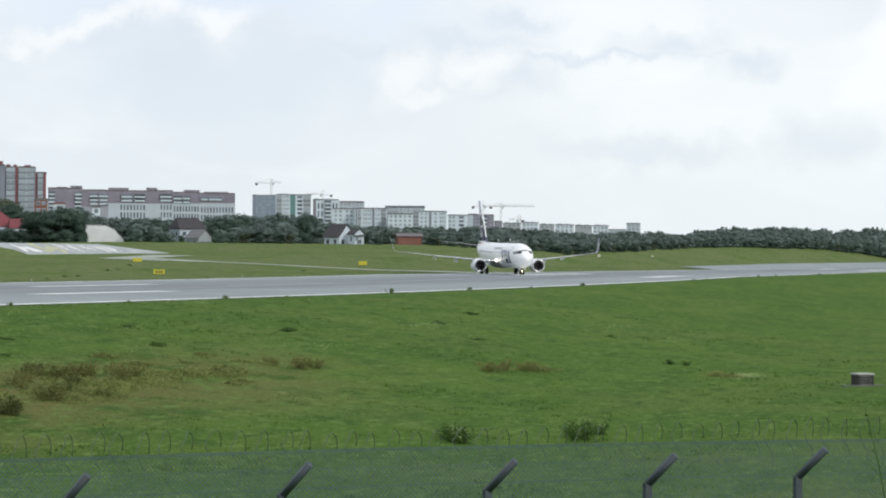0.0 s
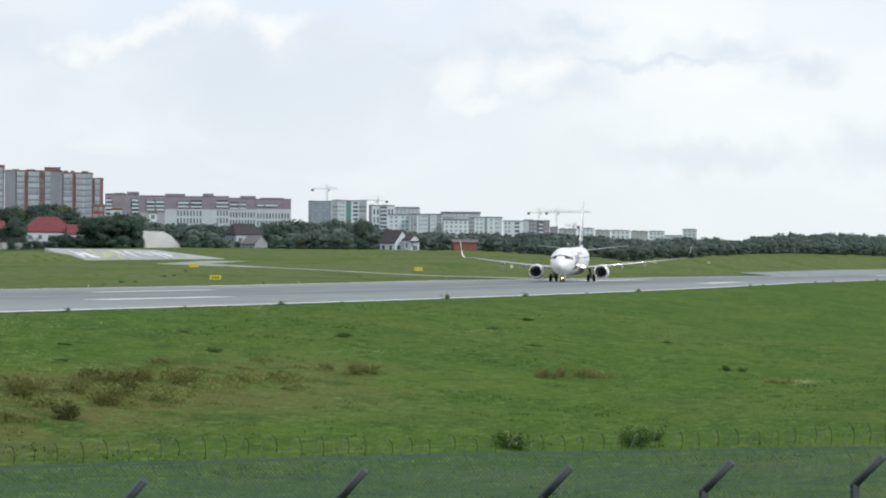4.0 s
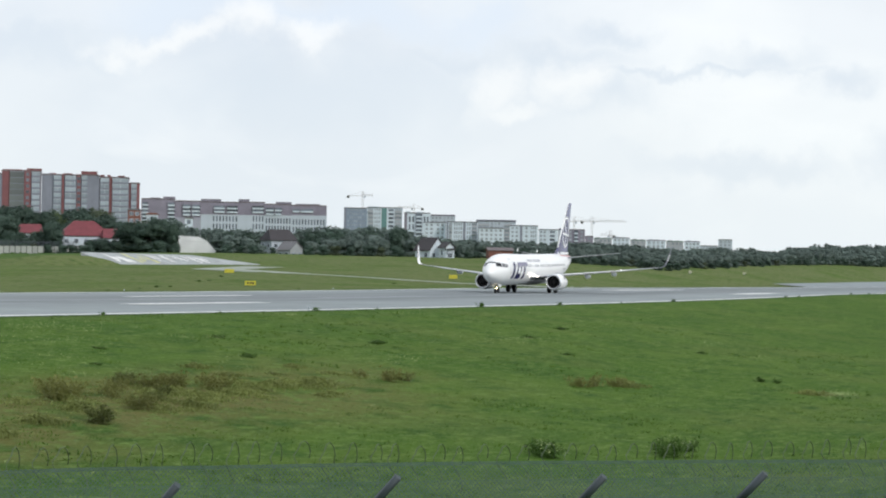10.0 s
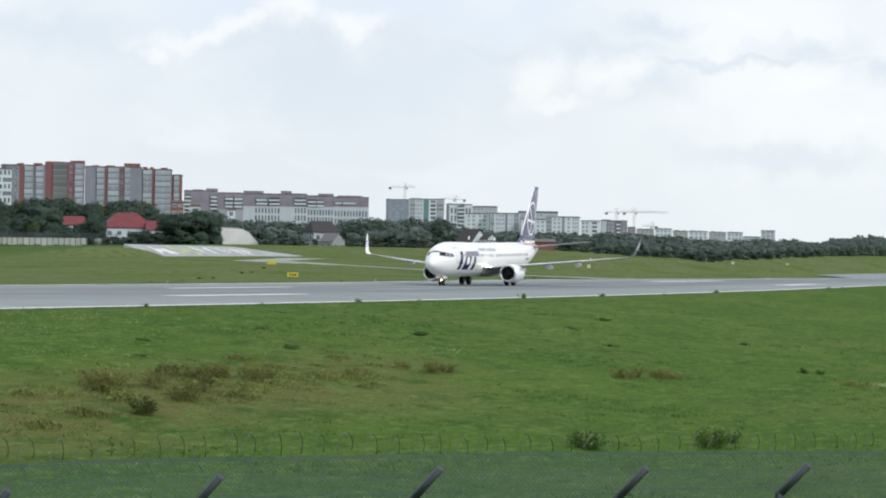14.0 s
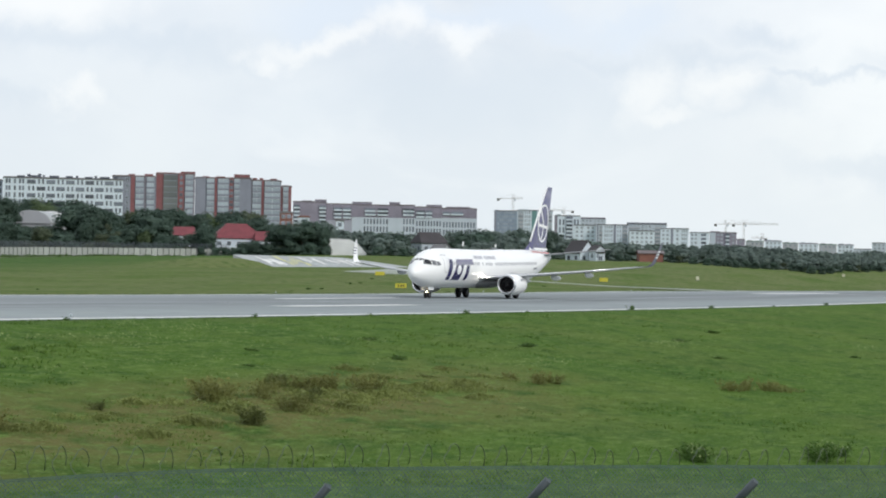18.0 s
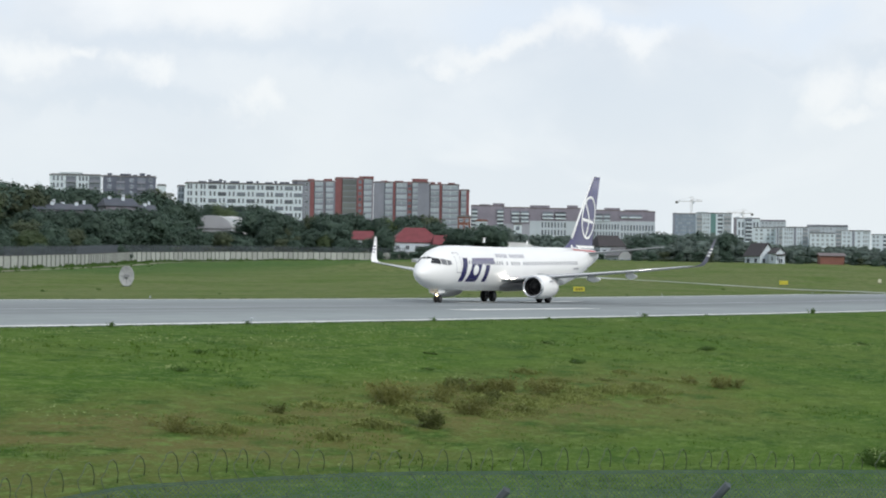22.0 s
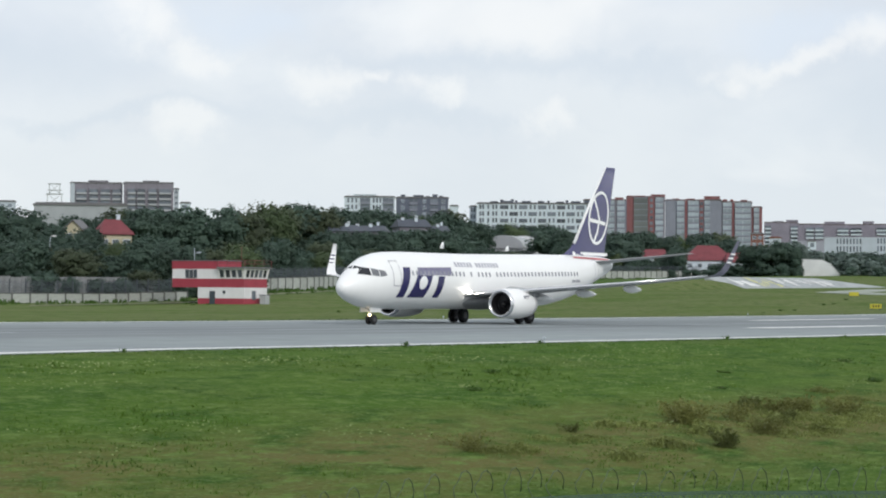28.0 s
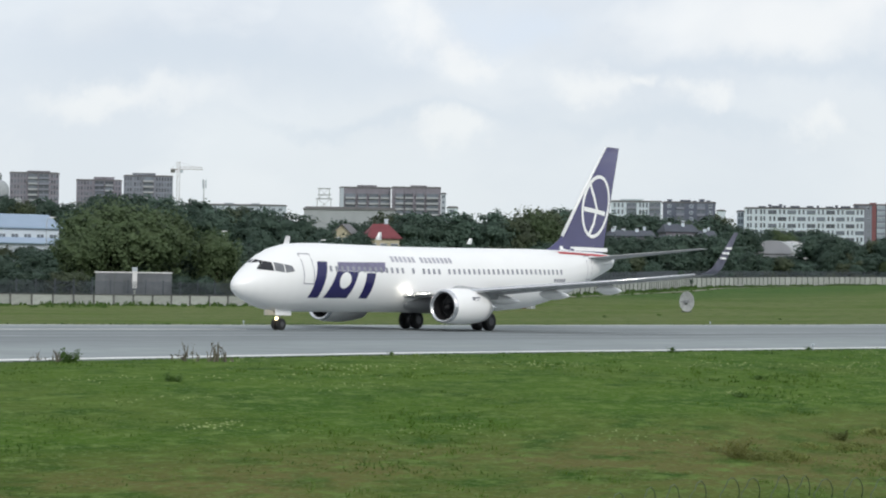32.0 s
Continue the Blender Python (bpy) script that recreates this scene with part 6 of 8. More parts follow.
def hangar():
    x, y = spot(64.47, 690)
    ob = thing("hangar", "white sheet-clad hangar with a gambrel roof", "hangar", pose(x, y, ground_z(x, y) - 0.3, 0, 0, facing(64.47, 0)), "houses by the airfield")
    top = EYE[2] + 690 * math.tan(radians(0.84)) - ground_z(x, y) + 0.3
    prof = ((-11.4, 0), (-11.2, 1.2), (-8.6, top * 0.74), (-6.0, top * 0.97), (0, top), (6.0, top * 0.97), (8.6, top * 0.74), (11.2, 1.2), (11.4, 0))
    part("shell", loft([[(px, yy, pz) for px, pz in prof] for yy in (0, 6, 12, 18)], smooth=False), TARP, ob)
    bm = bmesh.new()
    for yy in (-0.06, 18.06):
        tube(bm, [(px, yy, pz + 0.05) for px, pz in prof], 0.10, 5)
    part("edge_trim", bm, SHEET, ob)
    part("gable_sheet", boxes((-8.5, 8.5, -0.14, 0.0, top * 0.72, top * 0.75)), TARP, ob)
    part("gate", boxes((-2.8, 2.8, -0.1, 0.0, 0, 3.8)), TARP, ob)


def arched_shed(turn, r, half, up, label, end, cover, skew):
    x, y = spot(turn, r)
    g = ground_z(x, y) - 0.3
    ob = thing("shed", label, "shed", pose(x, y, g, 0, 0, facing(turn, skew)), "houses by the airfield")
    top = EYE[2] + r * math.tan(radians(up)) - g
    z = top - half * 0.62
    arc = [math.pi * k / 18 for k in range(19)]
    part("wall", boxes((-half + 0.2, half - 0.2, 0, 13, 0, z)), end, ob)
    part("roof", loft([[(half * math.cos(a), yy, z + half * 0.62 * math.sin(a)) for a in arc] for yy in (-0.3, 5, 10, 14.3)]), cover, ob)
    part("gable_end", loft([[(half * 0.97 * math.cos(a), yy, z + half * 0.6 * math.sin(a)) for a in arc] for yy in (-0.42, -0.31)]), end, ob)


hangar()
arched_shed(56.98, 706, 6.6, 1.40, "grey round-roofed shed behind the fence trees", PALEGREY, SHEET, -14)
arched_shed(57.48, 722, 6.8, 1.39, "white round-roofed shed behind the fence trees", TARP, SHEET, -10)


def revetment():
    """A sloping slab bank of concrete plates, with paint splashes; its ends slant back."""
    ob = thing("slab_bank", "sloping concrete slab bank splashed with white and yellow paint", "embankment", pose(0, 0, 0), kind="structure")
    a, b = Vector((427.7, 220.4)), Vector((481.0, 208.8))
    n = 14
    rng = random.Random(5)
    for k in range(n):
        corners = []
        for j in (k, k + 0.97):
            foot = a.lerp(b, j / n)
            u = j / n
            back = Vector((-0.7 - 1.2 * u, 6.2))
            top = foot + back
            rise = 2.5 if u < 0.7 else 2.5 - 1.1 * (u - 0.7) / 0.3
            corners.append((Vector((foot.x, foot.y, ground_z(foot.x, foot.y) + 0.1)), Vector((top.x, top.y, 3.3 + rise))))
        (A, D), (B, C) = corners
        bm = bmesh.new()
        low = [Vector((p.x, p.y, ground_z(p.x, p.y) - 0.6)) for p in (A, B, C, D)]
        vs = [bm.verts.new(c) for c in (A, B, C, D, *low)]
        for f in ((0, 1, 2, 3), (4, 7, 6, 5), (0, 4, 5, 1), (1, 5, 6, 2), (2, 6, 7, 3), (3, 7, 4, 0)):
            bm.faces.new([vs[i] for i in f])
        bmesh.ops.recalc_face_normals(bm, faces=bm.faces[:])
        part("slab", bm, SLAB, ob)
        if 1 <= k <= 9:
            bm = bmesh.new()
            for _ in range(4):
                u0, v0 = rng.uniform(0.02, 0.66), rng.uniform(0.03, 0.45)
                u1, v1 = u0 + rng.uniform(0.14, 0.34), v0 + rng.uniform(0.25, 0.5)
                pts = [(A.lerp(B, u)).lerp(D.lerp(C, u), v) + Vector((0, -0.03, 0.05 + 0.012 * _)) for u, v in ((u0, v0), (u1, v0 + 0.06), (u1 + 0.04, v1), ((u0 + u1) / 2, v1 + 0.08), (u0 + 0.05, v1 - 0.05))]
                bm.faces.new([bm.verts.new(c) for c in pts])
            part("paint_splash", bm, SPLASHY if k in (3, 4) else PAINT, ob)
    # earth heaped against the slanting end and along the crown
    verts, faces = [], []
    rings = 9
    for i in range(rings):
        u = i / (rings - 1)
        x0 = 380 + 44 * u
        for j in range(7):
            w = j / 6
            y = 215 + 22 * w
            h = (1.9 * ease(u * 1.3)) * math.sin(math.pi * min(w * 1.15, 1.0)) ** 0.8
            verts.append((x0 - 4.0 * w, y, ground_z(x0 - 4.0 * w, y) + h - 0.05))
    for i in range(rings - 1):
        for j in range(6):
            k = i * 7 + j
            faces.append((k, k + 7, k + 8, k + 1))
    me = bpy.data.meshes.new("earth_bank")
    me.from_pydata(verts, [], faces)
    for p in me.polygons:
        p.use_smooth = True
    me.materials.append(GRASS)
    tagged(new("earth_bank", me), "grassy earth bank heaped beside the concrete slabs", "grass", kind="structure")


SPLASHY = mat("pale yellow paint", (0.62, 0.62, 0.28), 0.7, scale=0.5, amount=0.1)
revetment()

# ---- airfield fence far side ----


def fence_points(step):
    pts = [(100, 210), (150, 213), (196, 215), (233, 215.5), (252, 219)], [(292, 246), (330, 256), (379, 276), (440, 308), (504, 325), (560, 331), (625, 330)]
    runs = []
    for run in pts:
        out = []
        for (ax, ay), (bx, by) in zip(run, run[1:]):
            n = max(1, round(math.hypot(bx - ax, by - ay) / step))
            out += [(ax + (bx - ax) * i / n, ay + (by - ay) * i / n) for i in range(n)]
        runs.append(out + [run[-1]])
    return runs


def concrete_fence():
    fence = thing("concrete_fence", "pale concrete panel fence along the airfield", "fence", pose(0, 0, 0))
    bm = bmesh.new()
    box(bm, -0.5, 0.5, -0.05, 0.05, 0.0, 1.0)
    panel = bpy.data.meshes.new("fence_panel")
    bm.to_mesh(panel)
    bm.free()
    panel.materials.append(CONCRETE)
    bm = bmesh.new()
    box(bm, -0.5, 0.5, -0.07, 0.07, 0.0, 0.12)
    rail = bpy.data.meshes.new("fence_rail")
    bm.to_mesh(rail)
    bm.free()
    rail.materials.append(CONCRETEDARK)
    bm = bmesh.new()
    box(bm, -0.11, 0.11, -0.14, 0.10, 0, 1.0)
    post = bpy.data.meshes.new("fence_post")
    bm.to_mesh(post)
    bm.free()
    post.materials.append(CONCRETEDARK)
    for run, high in zip(fence_points(3.3), (1.45, 2.5)):
        for i, (x, y) in enumerate(run):
            z = ground_z(x, y)
            shared("fence_post", post, fence, pose(x, y, z - 0.3) @ Matrix.Diagonal((1, 1, high + 0.2, 1)))
            if i + 1 < len(run):
                bx, by = run[i + 1]
                ln = math.hypot(bx - x, by - y)
                m = pose((x + bx) / 2, (y + by) / 2, min(z, ground_z(bx, by)) - 0.2, 0, 0, math.degrees(math.atan2(by - y, bx - x)))
                shared("fence_rail", rail, fence, m @ Matrix.Translation((0, -0.02, high)) @ Matrix.Diagonal((ln - 0.16, 1, 1, 1)))
                shared("fence_panel", panel, fence, m @ Matrix.Diagonal((ln - 0.16, 1, high, 1)))


CONCRETEDARK = mat("dark weathered concrete", (0.135, 0.14, 0.135), 0.9, scale=1.0, amount=0.2, fine=0.15)
concrete_fence()


def mesh_fence():
    """A tall dark wire fence behind the concrete one."""
    fence = thing("mesh_fence", "tall dark wire mesh fence behind the concrete panels", "fence", pose(0, 0, 0))
    for run, high in zip(fence_points(0.16), (3.0, 3.9)):
        verts, faces = [], []
        for i, (x, y) in enumerate(run):
            y += 3.0
            z = ground_z(x, y)
            k = len(verts)
            verts += [(x - 0.02, y, z + 0.2), (x + 0.02, y, z + 0.2), (x + 0.02, y, z + high), (x - 0.02, y, z + high)]
            faces.append((k, k + 1, k + 2, k + 3))
            if i % 19 == 0:
                part("fence_post", boxes((x - 0.05, x + 0.05, y - 0.05, y + 0.05, z - 0.3, z + high + 0.2)), WIREDARK, fence)
            if i % 19 == 0 and i + 19 < len(run):
                x2, y2 = run[i + 19]
                y2 += 3.0
                z2 = ground_z(x2, y2)
                for h in [0.3 + 0.22 * j for j in range(int(high / 0.22) - 1)]:
                    k = len(verts)
                    verts += [(x, y, z + h), (x2, y2, z2 + h), (x2, y2, z2 + h + 0.035), (x, y, z + h + 0.035)]
                    faces.append((k, k + 1, k + 2, k + 3))
        me = bpy.data.meshes.new("wire_mesh")
        me.from_pydata(verts, [], faces)
        me.materials.append(WIREDARK)
        w = new("wire_mesh", me)
        w.parent = fence
        w["kind"] = "stuff"


WIREDARK = mat("dark blue-grey wire", (0.085, 0.10, 0.12), 0.6, 0.2, scale=2, amount=0.1)
mesh_fence()


def observation_hut():
    ob = thing("observation_hut", "two-storey red and white striped airfield observation hut", "building", pose(238.7, 204.1, 0.1, 0, 0, -80.1))
    # local x runs to the right along the front
    for z0, z1, x0, paint in ((0.0, 1.05, -1.2, HUTRED), (1.05, 2.55, -1.2, HUTWHITE), (2.55, 3.75, -5.3, HUTRED), (3.75, 5.1, -5.3, HUTWHITE)):
        part("wall_band", boxes((x0, 6.1, 0, 6.5, z0, z1)), paint, ob)
    part("wall_band", boxes((-5.35, 2.0, -0.03, 6.53, 5.1, 6.2)), HUTRED, ob)
    part("roof", boxes((-5.45, 2.1, -0.12, 6.6, 6.2, 6.32)), ROOFGREY, ob)
    # glazed cab
    bm = bmesh.new()
    a = [(2.02, -0.05, 3.75), (6.12, -0.05, 3.75), (6.12, 6.5, 3.75), (2.02, 6.5, 3.75)]
    b = [(2.02, -0.40, 5.15), (6.36, -0.40, 5.15), (6.36, 6.8, 5.15), (2.02, 6.8, 5.15)]
    va, vb = [bm.verts.new(p) for p in a], [bm.verts.new(p) for p in b]
    for i in range(4):
        bm.faces.new((va[i], va[(i + 1) % 4], vb[(i + 1) % 4], vb[i]))
    bm.faces.new(vb)
    bmesh.ops.recalc_face_normals(bm, faces=bm.faces[:])
    part("cab", bm, HUTWHITE, ob, "white glazed lookout cab with slanting windows")
    part("cab_roof", boxes((2.12, 6.6, -0.7, 7.1, 5.15, 5.38)), ROOFGREY, ob, "dark overhanging cab roof")
    for k in range(4):
        x = 2.75 + 0.95 * k
        bm = bmesh.new()
        v = [bm.verts.new(p) for p in ((x - 0.31, -0.12, 3.95), (x + 0.31, -0.12, 3.95), (x + 0.31, -0.39, 4.95), (x - 0.31, -0.39, 4.95))]
        bm.faces.new(v)
        bmesh.ops.solidify(bm, geom=bm.faces[:], thickness=0.04)
        part("cab_window", bm, PANE, ob)
    for k in range(5):
        y = 0.8 + 1.2 * k
        bm = bmesh.new()
        v = [bm.verts.new(p) for p in ((6.17, y - 0.4, 3.95), (6.17, y + 0.4, 3.95), (6.36, y + 0.4, 4.95), (6.36, y - 0.4, 4.95))]
        bm.faces.new(v)
        bmesh.ops.solidify(bm, geom=bm.faces[:], thickness=0.04)
        part("cab_window", bm, PANE, ob)
    for x in (-2.9, -2.25, -1.6):
        part("window", boxes((x - 0.26, x + 0.26, -0.08, 0.02, 3.85, 5.0)), PANE, ob)
    part("door", boxes((0.7, 1.55, -0.08, 0.02, 0.0, 2.05)), STEEL, ob, "grey steel door")
    part("window", boxes((2.8, 3.2, -0.08, 0.02, 1.75, 2.1)), PANE, ob)
    bm = bmesh.new()
    box(bm, 6.08, 6.18, 2.2, 3.2, 0.9, 2.1)
    part("window", bm, PANE, ob)
    bm = bmesh.new()
    for x in (2.3, 3.8, 5.3, 6.5):
        tube(bm, [(x, -0.6, 5.36), (x, -0.6, 6.3)], 0.035, 5)
        tube(bm, [(x, 7.0, 5.36), (x, 7.0, 6.3)], 0.035, 5)
    for y in (-0.6, 7.0):
        for h in (5.85, 6.3):
            tube(bm, [(2.3, y, h), (6.5, y, h)], 0.025, 5)
    for h in (5.85, 6.3):
        tube(bm, [(6.5, -0.6, h), (6.5, 7.0, h)], 0.025, 5)
    part("roof_rail", bm, RAILRED, ob, "thin rusty roof railing")
    bm = bmesh.new()
    tube(bm, [(-3.0, 2, 6.2), (-3.0, 2, 8.0)], 0.05, 6)
    tube(bm, [(-3.0, 2, 7.2), (-2.4, 2, 7.4)], 0.04, 5)
    box(bm, -2.5, -2.0, 1.85, 2.15, 7.3, 7.5)
    part("antenna_mast", bm, LIGHTWALL, ob)
    bm = bmesh.new()
    tube(bm, [(4.0, 3, 5.4), (4.0, 3, 8.2)], 0.04, 6)
    part("antenna_mast", bm, RAILRED, ob)
    d = thing("steel_bin", "grey steel bin beside the hut door", "bin", pose(243.71, 197.64, 0.3, 0, 0, 10))
    part("body", bevel(boxes((-0.6, 0.6, -0.45, 0.45, 0, 1.3)), 0.04), SHEET, d)
    part("lid", boxes((-0.64, 0.64, -0.5, 0.5, 1.3, 1.38)), STEEL, d)


RAILRED = mat("rusty red rail paint", (0.22, 0.09, 0.08), 0.7)
observation_hut()


def radar_disc():
    ob = thing("disc_reflector", "round pale grey disc reflector on a short post", "reflector", pose(248.0, 174.4, 0.25, 0, 0, facing(54.9, 12)))
    bm = bmesh.new()
    n = 28
    rings = []
    for yy, r in ((0.12, 0.3), (0.0, 0.9), (-0.10, 1.25), (-0.16, 1.36), (-0.10, 1.36), (0.08, 0.92), (0.2, 0.3)):
        rings.append([(r * 0.74 * math.cos(2 * math.pi * k / n), yy, 1.42 + r * math.sin(2 * math.pi * k / n)) for k in range(n)])
    part("disc", loft(rings), DISC, ob, "pale grey ribbed disc")
    bm = bmesh.new()
    for k in range(4):
        a = math.pi * k / 4
        tube(bm, [(0.98 * math.cos(a), -0.14, 1.42 + 1.3 * math.sin(a)), (-0.98 * math.cos(a), -0.14, 1.42 - 1.3 * math.sin(a))], 0.02, 5)
    box(bm, -0.3, 0.3, -0.25, -0.12, 1.25, 1.6)
    part("ribs", bm, HUBMID, ob)
    part("post", boxes((-0.1, 0.1, 0.1, 0.3, -0.3, 1.4), (-0.7, 0.7, 0.0, 0.4, -0.2, 0.12)), STEEL, ob)


HUBMID = mat("mid grey paint", (0.22, 0.23, 0.25), 0.6)
DISC = mat("pale grey disc paint", (0.40, 0.42, 0.44), 0.6, scale=1.5, amount=0.12)
radar_disc()


def sign(name, label, x, y, w, h, marks=False, paint=None):
    z = ground_z(x, y)
    ob = thing(name, label, "sign", pose(x, y, z, 0, 0, facing(math.degrees(math.atan2(x, y)), 8)), "airfield signs")
    part("panel", bevel(boxes((-w / 2, w / 2, -0.08, 0.08, 0.2, 0.2 + h)), 0.02), paint or YELLOW, ob)
    part("feet", boxes((-w * 0.35 - 0.06, -w * 0.35 + 0.06, -0.06, 0.06, -0.2, 0.25), (w * 0.35 - 0.06, w * 0.35 + 0.06, -0.06, 0.06, -0.2, 0.25)), STEEL, ob)
    if marks:
        for u in (-0.22, 0.02, 0.24):
            part("mark_bar", boxes((u * w - 0.10, u * w + 0.10, -0.095, -0.082, 0.2 + h * 0.28, 0.2 + h * (0.72 if u else 0.5))), BLACK, ob)


MARKER = mat("pale cream marker paint", (0.55, 0.55, 0.42), 0.6)
sign("taxiway_sign", "yellow taxiway sign with black marks beside the runway", 285.5, 125.4, 1.55, 0.62, True)
sign("taxiway_sign", "plain yellow sign panel seen from behind", 404, 135.9, 1.6, 0.72)
sign("taxiway_sign", "plain yellow sign panel seen from behind", 349, 157.2, 1.6, 0.62)
sign("taxiway_sign", "small pale yellow marker board in the grass", 472, 137.4, 0.7, 0.8, paint=MARKER)
sign("taxiway_sign", "small pale yellow marker board in the grass", 700, 139.5, 1.0, 0.5, paint=MARKER)
sign("taxiway_sign", "small pale yellow marker board in the grass", 632, 141.5, 0.8, 0.8, paint=MARKER)


def edge_light(x, y):
    ob = thing("edge_light", "small white runway edge light on a thin stem", "runway light", pose(x, y, profile(x) - 0.02) @ Matrix.Scale(0.55, 4), "runway edge lights")
    bm = bmesh.new()
    tube(bm, [(0, 0, -0.1), (0, 0, 0.3)], 0.04, 8)
    part("stem", bm, LIGHTWALL, ob)
    bm = bmesh.new()
    tube(bm, [(0, 0, 0.3), (0, 0, 0.36), (0, 0, 0.52), (0, 0, 0.56)], [0.07, 0.11, 0.10, 0.03], 10)
    part("lamp_head", bm, LIGHTWALL, ob)


for x in (49, 104.7, 159.2, 216.2, 276.3, 339.4, 402, 464, 526, 588, 650):
    edge_light(x, FAR + 0.9)
for x in (83.9, 128.1):
    edge_light(x, NEAR - 0.35)


def lamp_post(turn, r, h, arm):
    x, y = spot(turn, r)
    z = ground_z(x, y)
    ob = thing("street_lamp", "slender grey street lamp behind the fence", "street lamp", pose(x, y, z, 0, 0, -turn), "street lamps")
    bm = bmesh.new()
    tube(bm, [(0, 0, -0.3), (0, 0, h * 0.9), (arm * 0.3, 0, h), (arm, 0, h + 0.1)], [0.11, 0.08, 0.06, 0.04], 8)
    part("pole", bm, LIGHTWALL, ob)
    part("lamp_head", bevel(boxes((arm - 0.1, arm + 0.75, -0.16, 0.16, h, h + 0.2)), 0.05), HUTWHITE, ob)


for row in ((38.78, 345, 9.0, 0.6), (40.72, 335, 7.8, 1.0), (43.2, 340, 9.5, -0.3), (45.6, 400, 8.0, 0.4)):
    lamp_post(*row)


def board_and_box():
    x, y = spot(40.95, 294)
    z = ground_z(x, y)
    ob = thing("board_wall", "grey sheet wall behind the airfield fence", "wall", pose(x, y, z, 0, 0, facing(40.95, 0)))
    for k in range(8):
        part("sheet", boxes((-4.85 + 1.22 * k, -4.85 + 1.22 * k + 1.2, 0, 0.08, -0.3, 4.0)), TIMBER, ob)
    part("cap_rail", boxes((-4.95, 4.95, -0.06, 0.14, 4.0, 4.16)), HUTWHITE, ob)
    x, y = spot(40.98, 290)
    ob = thing("cabinet_post", "white equipment cabinet on a post", "cabinet", pose(x, y, ground_z(x, y), 0, 0, facing(40.98)))
    part("cabinet", bevel(boxes((-0.3, 0.3, -0.25, 0.25, 2.1, 4.3)), 0.03), HUTWHITE, ob)
    part("cap", boxes((-0.34, 0.34, -0.3, 0.3, 4.3, 4.75)), LIGHTWALL, ob)
    part("post", boxes((-0.15, 0.15, -0.15, 0.15, -0.3, 1.9)), CONCRETE, ob)


board_and_box()


def old_wall():
    """A long whitewashed wall with peeling plaster behind the wire fence."""
    ob = thing("old_wall", "long peeling whitewashed wall behind the wire fence", "wall", pose(0, 0, 0))
    a, b = Vector((216, 223)), Vector((257, 230))
    n = 16
    for k in range(n):
        p, q = a.lerp(b, k / n), a.lerp(b, (k + 0.97) / n)
        z = ground_z(p.x, p.y)
        m = pose(p.x, p.y, z - 0.4, 0, 0, math.degrees(math.atan2(q.y - p.y, q.x - p.x)))
        high = EYE[2] + p.length * math.tan(radians(0.26)) - z + 0.4 + 0.15 * noise.noise((k * 0.7, 0, 0))
        part("wall_panel", boxes((0, (q - p).length, 0, 0.15, 0, high)), PEELING, ob).matrix_basis = m


PEELING = mat("peeling whitewash", (0.30, 0.31, 0.32), 0.9, scale=0.55, color2=(0.14, 0.145, 0.15), fine=0.2, bump=0.2)
old_wall()

# ---- cranes and masts over the town ----


def crane(x, y, top, jib, back, turn, label="tower crane with a long jib over the town"):
    z = ground_z(x, y)
    ob = thing("tower_crane", label, "crane", pose(x, y, z, 0, 0, turn), "tower cranes")
    h = top - z
    bm = bmesh.new()
    for sx in (-0.8, 0.8):
        for sy in (-0.8, 0.8):
            box(bm, sx - 0.09, sx + 0.09, sy - 0.09, sy + 0.09, 0, h)
    k = 0.0
    while k < h - 2:
        tube(bm, [(-0.8, -0.8, k), (0.8, -0.8, k + 2)], 0.07, 4)
        tube(bm, [(0.8, 0.8, k), (-0.8, 0.8, k + 2)], 0.07, 4)
        k += 2
    part("mast", bm, CRANEPAINT, ob)
    bm = bmesh.new()
    box(bm, 0, jib, -0.5, -0.3, h - 4.2, h - 3.9)
    box(bm, 0, jib, 0.3, 0.5, h - 4.2, h - 3.9)
    box(bm, 0, jib * 0.97, -0.12, 0.12, h - 3.0, h - 2.75)
    k = 0.0
    while k < jib - 2:
        tube(bm, [(k, 0.4, h - 4.0), (k + 1, 0, h - 2.9), (k + 2, -0.4, h - 4.0)], 0.05, 4)
        k += 2
    part("jib", bm, CRANEPAINT, ob)
    part("counter_jib", boxes((-back, 0, -0.6, 0.6, h - 4.3, h - 3.9)), CRANEPAINT, ob)
    part("counterweight", boxes((-back, -back + 2.4, -0.7, 0.7, h - 6.0, h - 4.2)), CONCRETEDARK, ob)
    part("cab", bevel(boxes((0.9, 2.4, -0.7, 0.7, h - 6.0, h - 4.3)), 0.1), LIGHTWALL, ob)
    bm = bmesh.new()
    tube(bm, [(jib * 0.7, 0, h - 3), (0, 0, h - 0.2), (-back * 0.9, 0, h - 4)], 0.045, 4)
    part("tie_rod", bm, CRANEPAINT, ob)


CRANEPAINT = mat("weathered crane paint", (0.46, 0.44, 0.42), 0.6, 0.2, scale=1, amount=0.12)
crane(1840, 703, 73, 9, 14, -70)
crane(1950, 695, 66, 16, 9, 110)
crane(1908, 531, 54, 32, 10, -75)
crane(1912, 516, 54, 30, 10, -75)
crane(803, 891, 69.5, 13, 4, -42)
crane(1800, 470, 40, 9, 4, 100)


